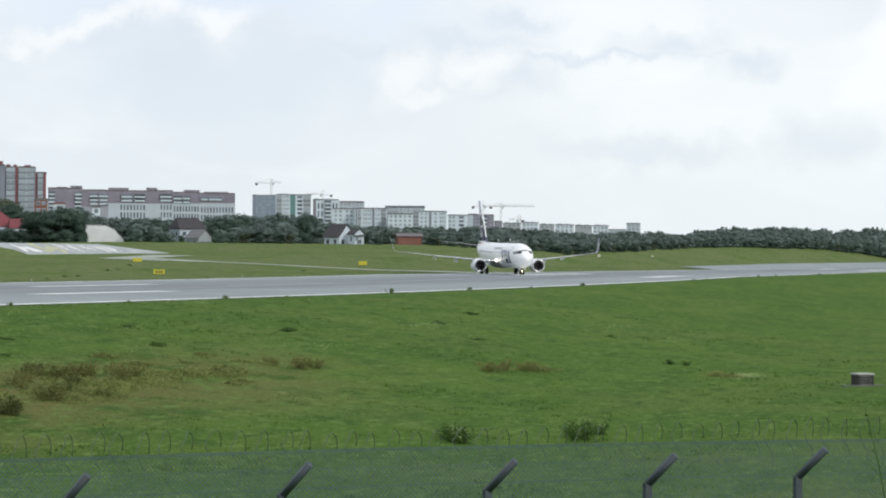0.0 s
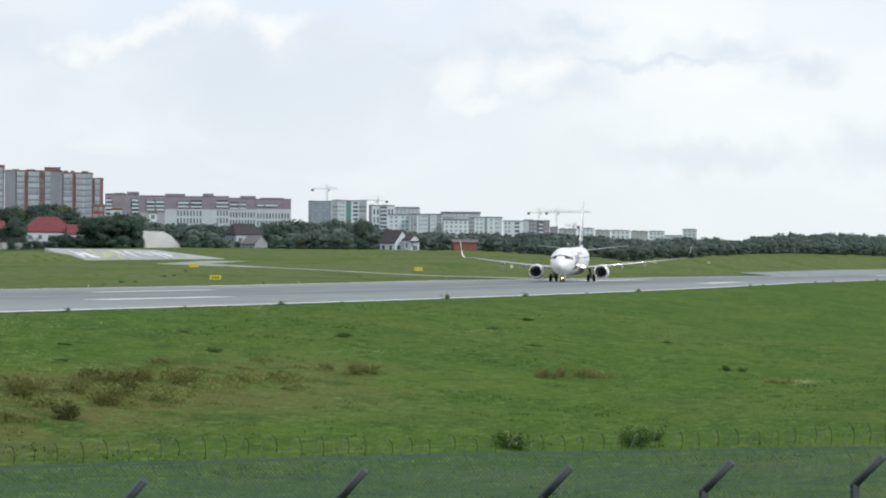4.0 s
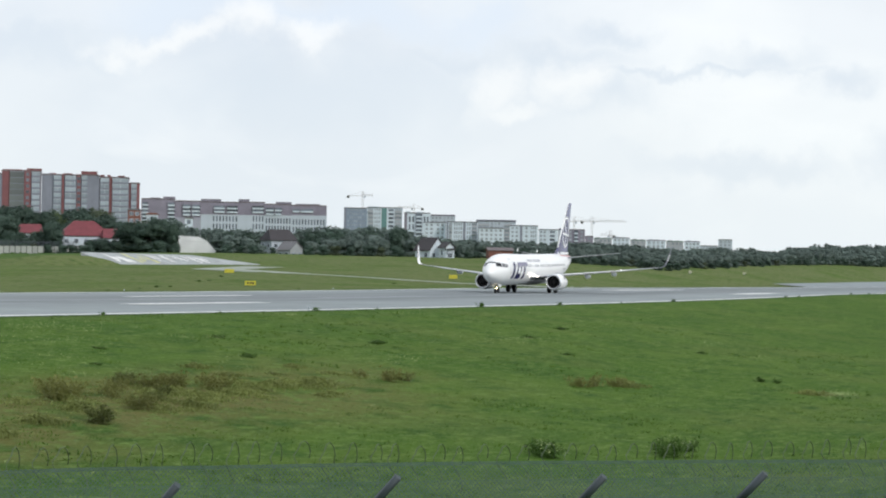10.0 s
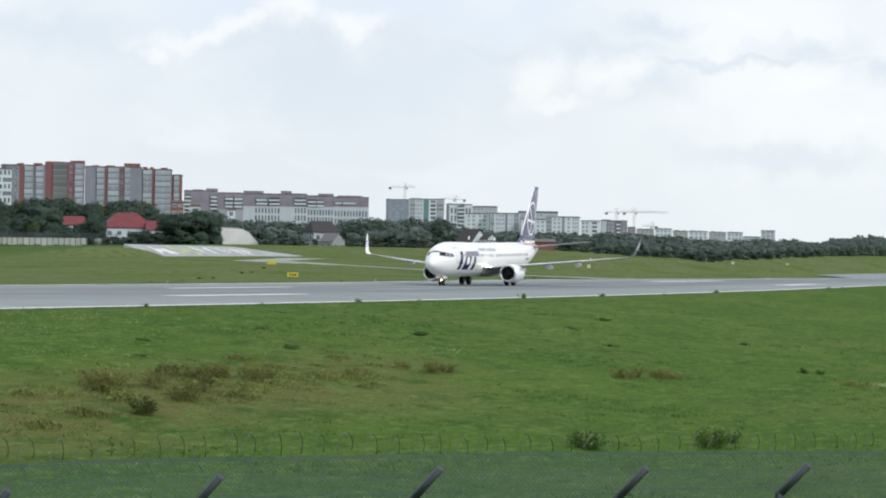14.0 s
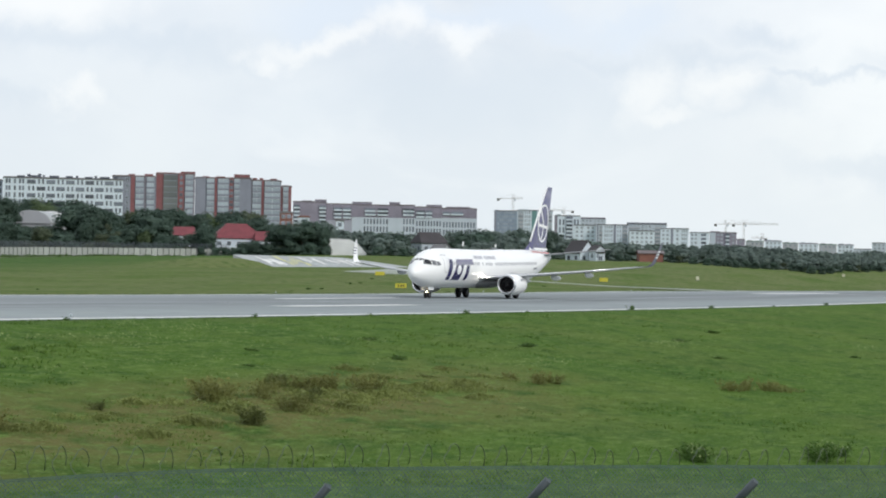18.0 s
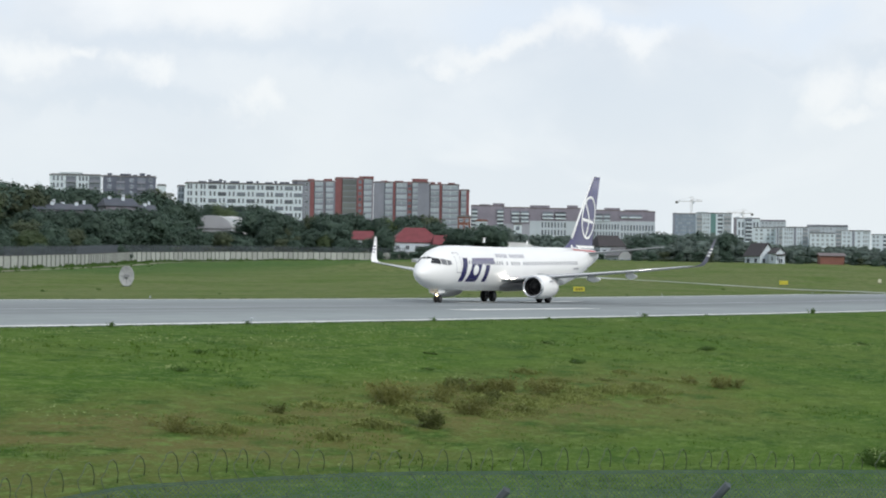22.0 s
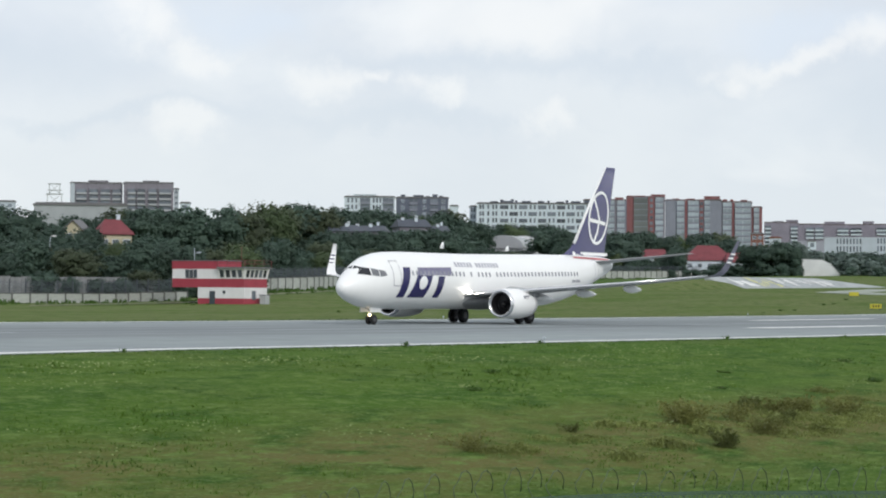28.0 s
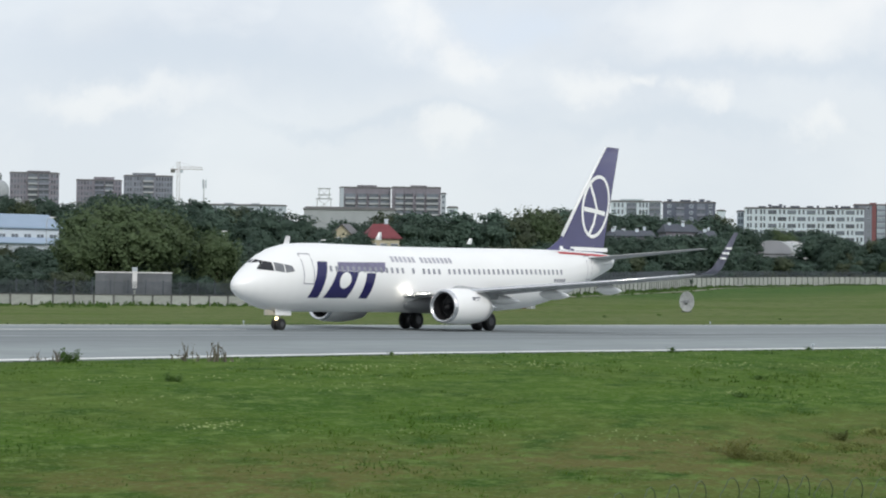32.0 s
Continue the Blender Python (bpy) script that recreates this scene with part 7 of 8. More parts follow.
def mast(turn, r, top):
    x, y = spot(turn, r)
    z = ground_z(x, y)
    ob = thing("radio_mast", "thin radio mast with antenna panels", "mast", pose(x, y, z, 0, 0, -turn))
    bm = bmesh.new()
    tube(bm, [(0, 0, 0), (0, 0, top - z)], [0.35, 0.16], 8)
    part("pole", bm, SHEET, ob)
    for k in range(3):
        a = 2 * math.pi * k / 3
        part("antenna_panel", boxes((0.6 * math.cos(a) - 0.18, 0.6 * math.cos(a) + 0.18, 0.6 * math.sin(a) - 0.18, 0.6 * math.sin(a) + 0.18, top - z - 2.4, top - z + 0.2)), LIGHTWALL, ob)


mast(42.67, 700, 36.0)


def lattice():
    x, y = spot(45.7, 760)
    z = ground_z(x, y)
    ob = thing("lattice_tower", "open steel frame tower above the hall", "tower", pose(x, y, z, 0, 0, -45.7))
    bm = bmesh.new()
    h = 36.8 - z
    for w, z0, z1 in ((4.6, h - 7.5, h - 3.4), (3.4, h - 3.4, h)):
        for sx in (-w / 2, w / 2):
            for sy in (-w / 2, w / 2):
                box(bm, sx - 0.13, sx + 0.13, sy - 0.13, sy + 0.13, z0, z1)
        for zz in (z0 + 1.2, z1 - 0.1):
            box(bm, -w / 2 - 0.5, w / 2 + 0.5, -w / 2 - 0.1, -w / 2 + 0.1, zz - 0.12, zz + 0.12)
            box(bm, -w / 2 - 0.5, w / 2 + 0.5, w / 2 - 0.1, w / 2 + 0.1, zz - 0.12, zz + 0.12)
        tube(bm, [(-w / 2, -w / 2, z0), (w / 2, -w / 2, z1)], 0.08, 4)
        tube(bm, [(w / 2, -w / 2, z0), (-w / 2, -w / 2, z1)], 0.08, 4)
    part("frame", bm, SHEET, ob)
    part("base", boxes((-2.6, 2.6, -2.6, 2.6, 0, h - 7.4)), LIGHTWALL, ob)


lattice()

# ---- near fence, meadow plants ----
FIRST, STEP = Vector((26.35, 12.6)), Vector((1.93, -2.09))


def barbed_fence():
    """Posts with slanted arms, wire mesh between them, and a coil of wire on the inner fence."""
    fence = thing("perimeter_fence", "grey steel fence posts with slanted arms and thin wire mesh", "fence", pose(0, 0, 0))
    back = Vector((0.743, 0.668))
    # each post by the bearing of its arm's head and that head's angle below the eye
    for turn, up in ((42.0, -6.9), (48.5, -6.5), (54.0, -6.15), (59.3, -5.8), (64.55, -5.44), (70.1, -5.19), (75.3, -5.08), (79.33, -4.90), (83.06, -4.69), (86.6, -4.5), (90.0, -4.35)):
        way = Vector((math.sin(radians(turn)), math.cos(radians(turn))))
        turn, up = turn + 0.10, up + 0.04
        shift = Vector((-0.093, -0.427))
        o = FIRST + shift
        k = (o.x * STEP.y - o.y * STEP.x) / (way.x * STEP.y - way.y * STEP.x)
        tip = EYE[2] + k * math.tan(radians(up))
        p = way * k - shift
        z = ground_z(p.x, p.y)
        bm = bmesh.new()
        m = Matrix.Translation((p.x, p.y, 0)) @ Matrix.Rotation(math.atan2(STEP.y, STEP.x), 4, "Z")
        box(bm, -0.055, 0.055, -0.045, 0.045, z - 0.4, tip - 0.42, m)
        post = part("fence_post", bm, STEEL, fence)
        bm = bmesh.new()
        foot, head = Vector((p.x, p.y, tip - 0.44)), Vector((p.x + shift.x, p.y + shift.y, tip))
        tube(bm, [foot - (head - foot) * 0.08, head], 0.06, 4)
        part("slanted_arm", bm, STEEL, post)
    a, b = FIRST + STEP * -9, FIRST + STEP * 9
    d = (b - a).normalized()
    ln = (b - a).length
    verts, faces = [], []

    def wire(p, q, w):
        k = len(verts)
        o = Vector((0, 0, w / 2)) if abs((q - p).normalized().z) < 0.9 else Vector((d.x, d.y, 0)) * w / 2
        verts.extend((p - o, p + o, q + o, q - o))
        faces.append((k, k + 1, k + 2, k + 3))

    def net(off, drop, tall, cell, w, rails):
        """Slanting wires both ways under an edge that follows the heights of table NET."""
        u = -tall
        while u < ln:
            for s in (1, -1):
                u0, u1 = (u, u + tall) if s > 0 else (u + tall, u)
                if min(u0, u1) < 0 or max(u0, u1) > ln:
                    continue
                p, q = a + back * off + d * u0, a + back * off + d * u1
                z1 = edge(q, NET) - drop
                wire(Vector((p.x, p.y, z1 - tall)), Vector((q.x, q.y, z1)), w)
            u += cell
        for k in range(24):
            p, q = a + back * off + d * ln * k / 24, a + back * off + d * ln * (k + 1) / 24
            for h in rails:
                wire(Vector((p.x, p.y, edge(p, NET) - drop - h)), Vector((q.x, q.y, edge(q, NET) - drop - h)), w)

    def edge(p, table):
        """The height at a point of the fence line, from a table of bearings and angles."""
        return EYE[2] + p.length * math.tan(radians(along(table, math.degrees(math.atan2(p.x, p.y)))))

    net(0.0, 0.25, 1.6, 0.085, 0.007, (0, 0.8, 1.6))
    me = bpy.data.meshes.new("wire_mesh")
    me.from_pydata(verts, [], faces)
    me.materials.append(WIRE)
    w = new("wire_mesh", me)
    w.parent = fence
    w["kind"] = "stuff"
    # inner fence with the coil
    inner = thing("coil_fence", "inner wire fence topped with a loose coil of barbed wire", "fence", pose(0, 0, 0))
    verts, faces = [], []
    net(5.0, 0.0, 1.8, 0.075, 0.014, (0, 0.03, 0.6, 1.2, 1.8))
    me = bpy.data.meshes.new("wire_mesh")
    me.from_pydata(verts, [], faces)
    me.materials.append(WIRE)
    w = new("wire_mesh", me)
    w.parent = inner
    w["kind"] = "stuff"
    rng = random.Random(3)
    gap = 0.385
    for i in range(int(ln / gap)):
        u = gap * i + rng.uniform(-0.05, 0.05)
        c = a + back * 5.0 + d * u
        top = edge(c, COIL) + rng.uniform(-0.03, 0.02)
        foot = edge(c, NET) - rng.uniform(0.30, 0.55)
        r = rng.uniform(0.07, 0.12)
        lean = rng.uniform(-0.10, 0.16)
        tall = top - foot
        pts = []
        # a strand that rises from the net, bows out, curls over and drops a little way
        for k in range(15):
            t = k / 14
            if t < 0.6:
                v = t / 0.6
                s, h = -r + 0.07 * math.sin(math.pi * 1.6 * v) + lean * v * 0.5, tall * 0.72 * v
            else:
                w = (t - 0.6) / 0.4 * math.pi * 1.15
                s, h = -r * math.cos(w) + lean * 0.5, tall * (0.72 + 0.28 * math.sin(w))
            pts.append((c.x + d.x * s + back.x * 0.02 * k, c.y + d.y * s + back.y * 0.02 * k, foot + h))
        bm = bmesh.new()
        tube(bm, pts, 0.0095, 3)
        part("coil_loop", bm, COILWIRE, inner)


# bearing, angle below the eye: crown of the wire coil, upper edge of the netting
COIL = [(40.0, -6.4), (50.0, -5.6), (53.6, -4.93), (54.75, -4.75), (56.2, -4.58), (57.6, -4.48), (59.6, -4.52), (61.6, -4.47), (65.5, -4.36), (68.0, -4.31), (70.6, -4.36), (74.6, -4.27), (78.3, -4.14), (81.6, -3.96), (92.0, -3.5)]
NET = [(40.0, -7.4), (50.0, -6.3), (55.0, -5.4), (60.6, -5.03), (66.0, -4.92), (70.7, -4.78), (74.0, -4.70), (84.5, -4.38), (92.0, -4.1)]
COILWIRE = mat("dull barbed wire", (0.105, 0.145, 0.085), 0.7, 0.0, scale=6, amount=0.2)
barbed_fence()


def weed_clump(name, label, seed, height, width, blades, material, group):
    rng = random.Random(seed)
    ob = thing(name, label, "weed", pose(0, 0, -500), group)
    verts, faces = [], []
    for _ in range(blades):
        a, r = rng.uniform(0, 6.283), min(abs(rng.gauss(0, 0.27)), 0.62) * width
        x, y = r * math.cos(a), r * math.sin(a)
        h = height * rng.uniform(0.25, 1.0) * max(0.25, 1.1 - 1.5 * r / width)
        lx, ly = rng.gauss(0, 0.22) * h, rng.gauss(0, 0.22) * h
        w = rng.uniform(0.012, 0.03)
        b = rng.uniform(0, 3.14)
        dx, dy = w * math.cos(b), w * math.sin(b)
        k = len(verts)
        verts += [(x - dx, y - dy, -0.05), (x + dx, y + dy, -0.05), (x + lx * 0.4 + dx, y + ly * 0.4 + dy, h * 0.6), (x + lx * 0.4 - dx, y + ly * 0.4 - dy, h * 0.6), (x + lx, y + ly, h)]
        faces += [(k, k + 1, k + 2, k + 3), (k + 3, k + 2, k + 4)]
        for _ in range(3):
            t = rng.uniform(0.3, 1.0)
            k = len(verts)
            c = Vector((x + lx * t, y + ly * t, h * t))
            s = rng.uniform(0.02, 0.06)
            verts += [c + Vector((rng.uniform(-s, s), rng.uniform(-s, s), rng.uniform(-s, s))) * 1.5 for _ in range(3)]
            faces.append((k, k + 1, k + 2))
    me = bpy.data.meshes.new("foliage")
    me.from_pydata(verts, [], faces)
    me.materials.append(material)
    o = new("foliage", me)
    o.parent = ob
    return ob


def bush_clump(name, label, seed, height, width, leaves, material, group, bloom=None):
    """A loose weed bush: thin stems and many small leaves in an uneven dome."""
    rng = random.Random(seed)
    ob = thing(name, label, "weed", pose(0, 0, -500), group)
    verts, faces = [], []
    tops = [(rng.gauss(0, 0.26) * width, rng.gauss(0, 0.26) * width, height * rng.uniform(0.45, 1.0)) for _ in range(16)]
    for x, y, h in tops:
        k, w = len(verts), 0.008
        verts += [(x * 0.5 - w, y * 0.5, -0.05), (x * 0.5 + w, y * 0.5, -0.05), (x + w, y, h), (x - w, y, h)]
        faces.append((k, k + 1, k + 2, k + 3))
    for _ in range(leaves):
        x, y, h = rng.choice(tops)
        t = rng.random() ** 0.7
        c = Vector((x * (0.5 + 0.5 * t) + rng.gauss(0, 0.13) * width * 0.5, y * (0.5 + 0.5 * t) + rng.gauss(0, 0.13) * width * 0.5, max(0.02, h * t + rng.gauss(0, 0.06))))
        s = rng.uniform(0.02, 0.055)
        k = len(verts)
        verts += [c + Vector((rng.uniform(-s, s), rng.uniform(-s, s), rng.uniform(-s, s))) * 1.4 for _ in range(3)]
        faces.append((k, k + 1, k + 2))
    me = bpy.data.meshes.new("foliage")
    me.from_pydata(verts, [], faces)
    me.materials.append(material)
    new("foliage", me).parent = ob
    if bloom:
        verts, faces = [], []
        for _ in range(46):
            x, y, h = rng.choice(tops)
            c = Vector((x + rng.gauss(0, 0.09) * width, y + rng.gauss(0, 0.09) * width, h * rng.uniform(0.75, 1.08)))
            k, w = len(verts), rng.uniform(0.012, 0.028)
            verts += [c + Vector((-w, 0, -w)), c + Vector((w, -w, -w * 0.4)), c + Vector((w, 0, w)), c + Vector((-w, w, w * 0.6))]
            faces.append((k, k + 1, k + 2, k + 3))
        me = bpy.data.meshes.new("bloom")
        me.from_pydata(verts, [], faces)
        me.materials.append(bloom)
        heads = new("bloom", me)
        heads.parent = ob
        heads["kind"] = "stuff"
    return ob


def meadow():
    brown = [bush_clump("dry_weed", "brown withered weed bush standing in the meadow", s, 0.72, 1.25, 900, DRY, "meadow weeds") for s in (1, 2, 3)]
    dusk = [bush_clump("dry_weed", "dark olive withered weed bush in the meadow", s, 0.72, 1.05, 1000, DUSK, "meadow weeds") for s in (11, 12)]
    low = [weed_clump("dry_weed", "low straw-coloured grass clump in the meadow", s, 0.4, 2.2, 260, STRAW, "meadow weeds") for s in (4, 5)]
    green = [bush_clump("green_weed", "dark green leafy weed clump in the meadow", s, 0.5, 1.0, 700, WEED, "meadow weeds") for s in (6, 7)]
    lush = [bush_clump("green_weed", "lush green weed clump with pale flower heads", s, 0.6, 1.1, 900, WEED, "meadow weeds", FLOWER) for s in (13, 14)]
    thin = [weed_clump("tall_weed", "sparse tall dry weed stalks by the runway", s, 0.75, 1.1, 22, STALK, "meadow weeds") for s in (8, 9)]
    rng = random.Random(21)

    def put(kind, x, y, s, up=1.0):
        copy_thing(kind, pose(x, y, ground_z(x, y) - 0.02, 0, 0, rng.uniform(0, 360)) @ Matrix.Diagonal((s, s, s * up, 1)))

    # the withered patch and its outliers
    for kinds, rows in (
            (brown, ((58.6, 31.8, 1.2), (59.3, 32.1, 1.15), (60.1, 32.0, 0.9), (59.6, 29.6, 0.85), (65.4, 32.2, 1.0), (66.2, 32.0, 0.95), (66.8, 31.9, 0.9), (68.2, 31.3, 0.95), (69.3, 31.4, 0.75), (61.5, 31.6, 0.8), (63.2, 32.3, 0.8),
                     (81.0, 29.7, 0.95), (82.1, 29.6, 0.7), (80.8, 30.8, 0.6), (92.5, 24.8, 0.9), (91.2, 25.0, 0.8), (94.0, 24.2, 0.75), (46.6, 31.2, 0.7), (46.2, 30.9, 0.55))),
            (dusk, ((55.2, 28.6, 0.95), (55.8, 28.8, 0.7), (65.0, 33.0, 0.8), (66.0, 33.2, 0.7), (64.1, 31.0, 0.7), (52.7, 32.0, 0.5), (60.4, 29.9, 0.7), (62.2, 30.4, 0.6))),
            (low, ((72.1, 30.6, 0.95), (73.4, 30.8, 0.8), (75.0, 30.7, 0.8), (70.4, 31.0, 0.8), (95.3, 24.2, 0.9), (94.4, 23.9, 0.7), (102.5, 17.4, 0.9), (103.0, 16.8, 0.6), (57.2, 30.4, 0.9), (62.5, 29.3, 0.9), (64.3, 29.9, 0.8), (67.5, 30.2, 0.8), (50.0, 28.8, 0.8), (53.4, 29.4, 0.9), (47.8, 30.6, 0.7))),
            (green, ((108.6, 20.8, 0.7), (108.9, 20.0, 0.7), (40.4, 44.9, 0.7))),
            (lush, ((61.7, 17.9, 1.0), (62.6, 18.3, 0.9), (65.4, 15.2, 0.9), (66.3, 15.5, 1.05), (67.4, 15.1, 0.9)))):
        for x, y, s in rows:
            put(kinds[rng.randrange(len(kinds))], x, y, s * rng.uniform(0.92, 1.08), 0.85)
    for k in range(60):
        x, y = rng.gauss(66, 9), rng.gauss(31.2, 1.1)
        if x < 84:
            put(rng.choice(low), x, y, rng.uniform(0.5, 0.9), rng.uniform(0.4, 0.75))
    # flat dark tussocks
    for x, y, s in ((82.0, 36.1, 1.0), (99.5, 37.2, 1.1), (120.0, 35.8, 1.2), (100.5, 37.4, 0.7), (90.0, 41.0, 0.8), (76.0, 39.5, 0.7), (64.0, 42.0, 0.7), (110.0, 31.0, 0.9), (134.0, 38.0, 1.1), (70.0, 36.5, 0.6), (58.0, 38.8, 0.6), (128.0, 28.0, 0.9)):
        put(green[rng.randrange(2)], x, y, s, 0.38)
    # dark clods of weed along the runway's near edge
    for x, s in ((57, 0.45), (73.4, 0.6), (83.5, 0.5), (101, 0.6), (115, 0.4), (129.4, 0.75), (140, 0.4), (162.1, 1.15), (183.8, 0.85), (205, 0.45), (226, 0.9), (290, 0.7), (300, 0.6), (345, 0.8), (364, 0.8), (420, 0.9)):
        put(green[0], x, NEAR - 0.35, s * 0.62, 1.1)
    # weeds in the grass beyond the runway
    for x, y, s in ((262, 128, 0.8), (268, 129, 0.6), (300, 140, 0.9), (306, 141, 0.7), (225, 116, 0.5), (243, 121, 0.6), (330, 150, 0.8), (208, 134, 0.5), (280, 116, 0.5), (350, 128, 0.7), (372, 118, 0.6), (198, 150, 0.7), (226, 163, 0.6)):
        put(green[rng.randrange(2)], x, y, s * 1.2, 0.55)
    # taller weeds by the runway at the end of the path
    for turn, r, s, k in ((39.4, 67.0, 0.8, green[1]), (39.1, 67.5, 0.6, thin[0]), (42.3, 69.5, 0.9, thin[1]), (43.05, 69.5, 1.0, thin[0]), (38.6, 67.8, 0.5, thin[1])):
        x, y = spot(turn, r)
        put(k, x, y, s, 1.0)
    for k in (*brown, *dusk, *low, *green, *lush, *thin):
        for o in (*k.children_recursive, k):
            bpy.data.objects.remove(o)
    # short grass blades in tufts over the nearer meadow
    rng = random.Random(9)
    sets = {"meadow_grass": (GRASSBLADE, 19000, 0.06), "meadow_flowers": (FLOWER, 160, 0.06)}
    for name, (material, count, high) in sets.items():
        verts, faces = [], []
        for _ in range(count):
            turn = rng.uniform(36, 87)
            r = 34 + 120 * rng.random() ** 1.5
            x, y = spot(turn, r)
            if y > NEAR - 0.5:
                continue
            if noise.noise((x * 0.25, y * 0.25, 3.0)) < -0.05 and name == "meadow_grass":
                continue
            if noise.noise((x * 0.09, y * 0.09, 7.0)) < 0.10 and name == "meadow_flowers":
                continue
            z = ground_z(x, y)
            for _ in range(7 if name == "meadow_grass" else 3):
                a, o = rng.uniform(0, 6.283), rng.uniform(0, 0.22)
                px, py = x + o * math.cos(a), y + o * math.sin(a)
                h = high * rng.uniform(0.5, 1.2) * (0.7 + 2.6 * max(0.0, noise.noise((px * 0.45, py * 0.45, 11.0))))
                w = rng.uniform(0.012, 0.028) * (1.0 if name == "meadow_grass" else 0.9)
                b = rng.uniform(0, 3.14)
                dx, dy = w * math.cos(b), w * math.sin(b)
                k = len(verts)
                if name == "meadow_grass":
                    verts += [(px - dx, py - dy, z - 0.04), (px + dx, py + dy, z - 0.04), (px + rng.gauss(0, 0.06), py + rng.gauss(0, 0.06), z + h)]
                    faces.append((k, k + 1, k + 2))
                else:
                    verts += [(px - dx, py - dy, z + h), (px + dx, py + dy, z + h), (px + dx, py + dy, z + h + w * 2), (px - dx, py - dy, z + h + w * 2)]
                    faces.append((k, k + 1, k + 2, k + 3))
        # known pale patches of clover
        for x, y, wide, many in ((115.0, 35.3, 2.2, 90), (130.0, 25.0, 1.6, 60), (118.5, 35.5, 1.2, 40), (102.3, 16.2, 1.2, 110), (104.0, 16.0, 1.0, 60), (70.5, 26.5, 0.15, 6), (58.1, 39.1, 0.2, 8), (35.2, 37.7, 0.7, 40), (92.0, 33.0, 1.5, 40), (140.0, 30.0, 2.0, 50),
                                 (74.0, 44.0, 2.4, 60), (84.0, 45.5, 2.6, 70), (66.0, 45.0, 2.0, 60), (58.0, 46.0, 1.8, 60), (50.0, 47.0, 1.8, 60)):
            for _ in range(many if name == "meadow_flowers" else 0):
                px, py = x + rng.gauss(0, wide), y + rng.gauss(0, wide * 0.3)
                z, w = ground_z(px, py) + rng.uniform(0.03, 0.14), rng.uniform(0.014, 0.032)
                k = len(verts)
                verts += [(px - w, py, z), (px + w, py - w, z), (px + w, py, z + w), (px - w, py + w, z + w)]
                faces.append((k, k + 1, k + 2, k + 3))
        # pale flowering patches towards the runway
        for _ in range(900 if name == "meadow_flowers" else 0):
            x, y = rng.uniform(34, 200), NEAR - rng.uniform(1.5, 22)
            if noise.noise((x * 0.14, y * 0.3, 2.0)) < 0.12:
                continue
            for _ in range(9):
                px, py = x + rng.gauss(0, 0.7), y + rng.gauss(0, 0.25)
                z, w = ground_z(px, py) + rng.uniform(0.03, 0.12), rng.uniform(0.010, 0.024)
                k = len(verts)
                verts += [(px - w, py, z), (px + w, py - w, z), (px + w, py, z + w), (px - w, py + w, z + w)]
                faces.append((k, k + 1, k + 2, k + 3))
        me = bpy.data.meshes.new(name)
        me.from_pydata(verts, [], faces)
        me.materials.append(material)
        tagged(new(name, me), "short green grass blades of the meadow" if name == "meadow_grass" else "tiny pale flowers scattered in the meadow", "grass" if name == "meadow_grass" else "flowers", kind="stuff")


def tussocks():
    """Taller dark tufts scattered over the mown meadow, joined."""
    rng = random.Random(17)
    verts, faces = [], []
    for _ in range(3200):
        turn = rng.uniform(36, 87)
        r = 40 + 130 * rng.random() ** 1.3
        x, y = spot(turn, r)
        if y > NEAR - 0.6 or noise.noise((x * 0.16, y * 0.4, 9.0)) < 0.0:
            continue
        wide, high = rng.uniform(0.15, 0.6), rng.uniform(0.035, 0.09)
        for _ in range(16):
            px, py = x + rng.gauss(0, wide), y + rng.gauss(0, wide * 0.6)
            z, b, w = ground_z(px, py), rng.uniform(0, 3.14), rng.uniform(0.012, 0.03)
            dx, dy = w * math.cos(b), w * math.sin(b)
            k = len(verts)
            verts += [(px - dx, py - dy, z - 0.04), (px + dx, py + dy, z - 0.04), (px + rng.gauss(0, 0.05), py + rng.gauss(0, 0.05), z + high * rng.uniform(0.5, 1.2))]
            faces.append((k, k + 1, k + 2))
    me = bpy.data.meshes.new("tussocks")
    me.from_pydata(verts, [], faces)
    me.materials.append(TUFT)
    tagged(new("tussocks", me), "darker taller grass tufts scattered over the meadow", "grass", kind="stuff")


TUFT = leaf_mat("dark grass tufts", (0.064, 0.126, 0.022), (0.048, 0.100, 0.017))
STALK = mat("grey-brown dead stalks", (0.17, 0.155, 0.12), 0.9, scale=2.0, amount=0.15)
STRAW = leaf_mat("straw-coloured grass", (0.225, 0.26, 0.085), (0.170, 0.205, 0.06))
GRASSBLADE = leaf_mat("grass blades", (0.115, 0.19, 0.036), (0.085, 0.16, 0.025))
FLOWER = mat("pale flower heads", (0.24, 0.31, 0.115), 0.8)
meadow()
tussocks()


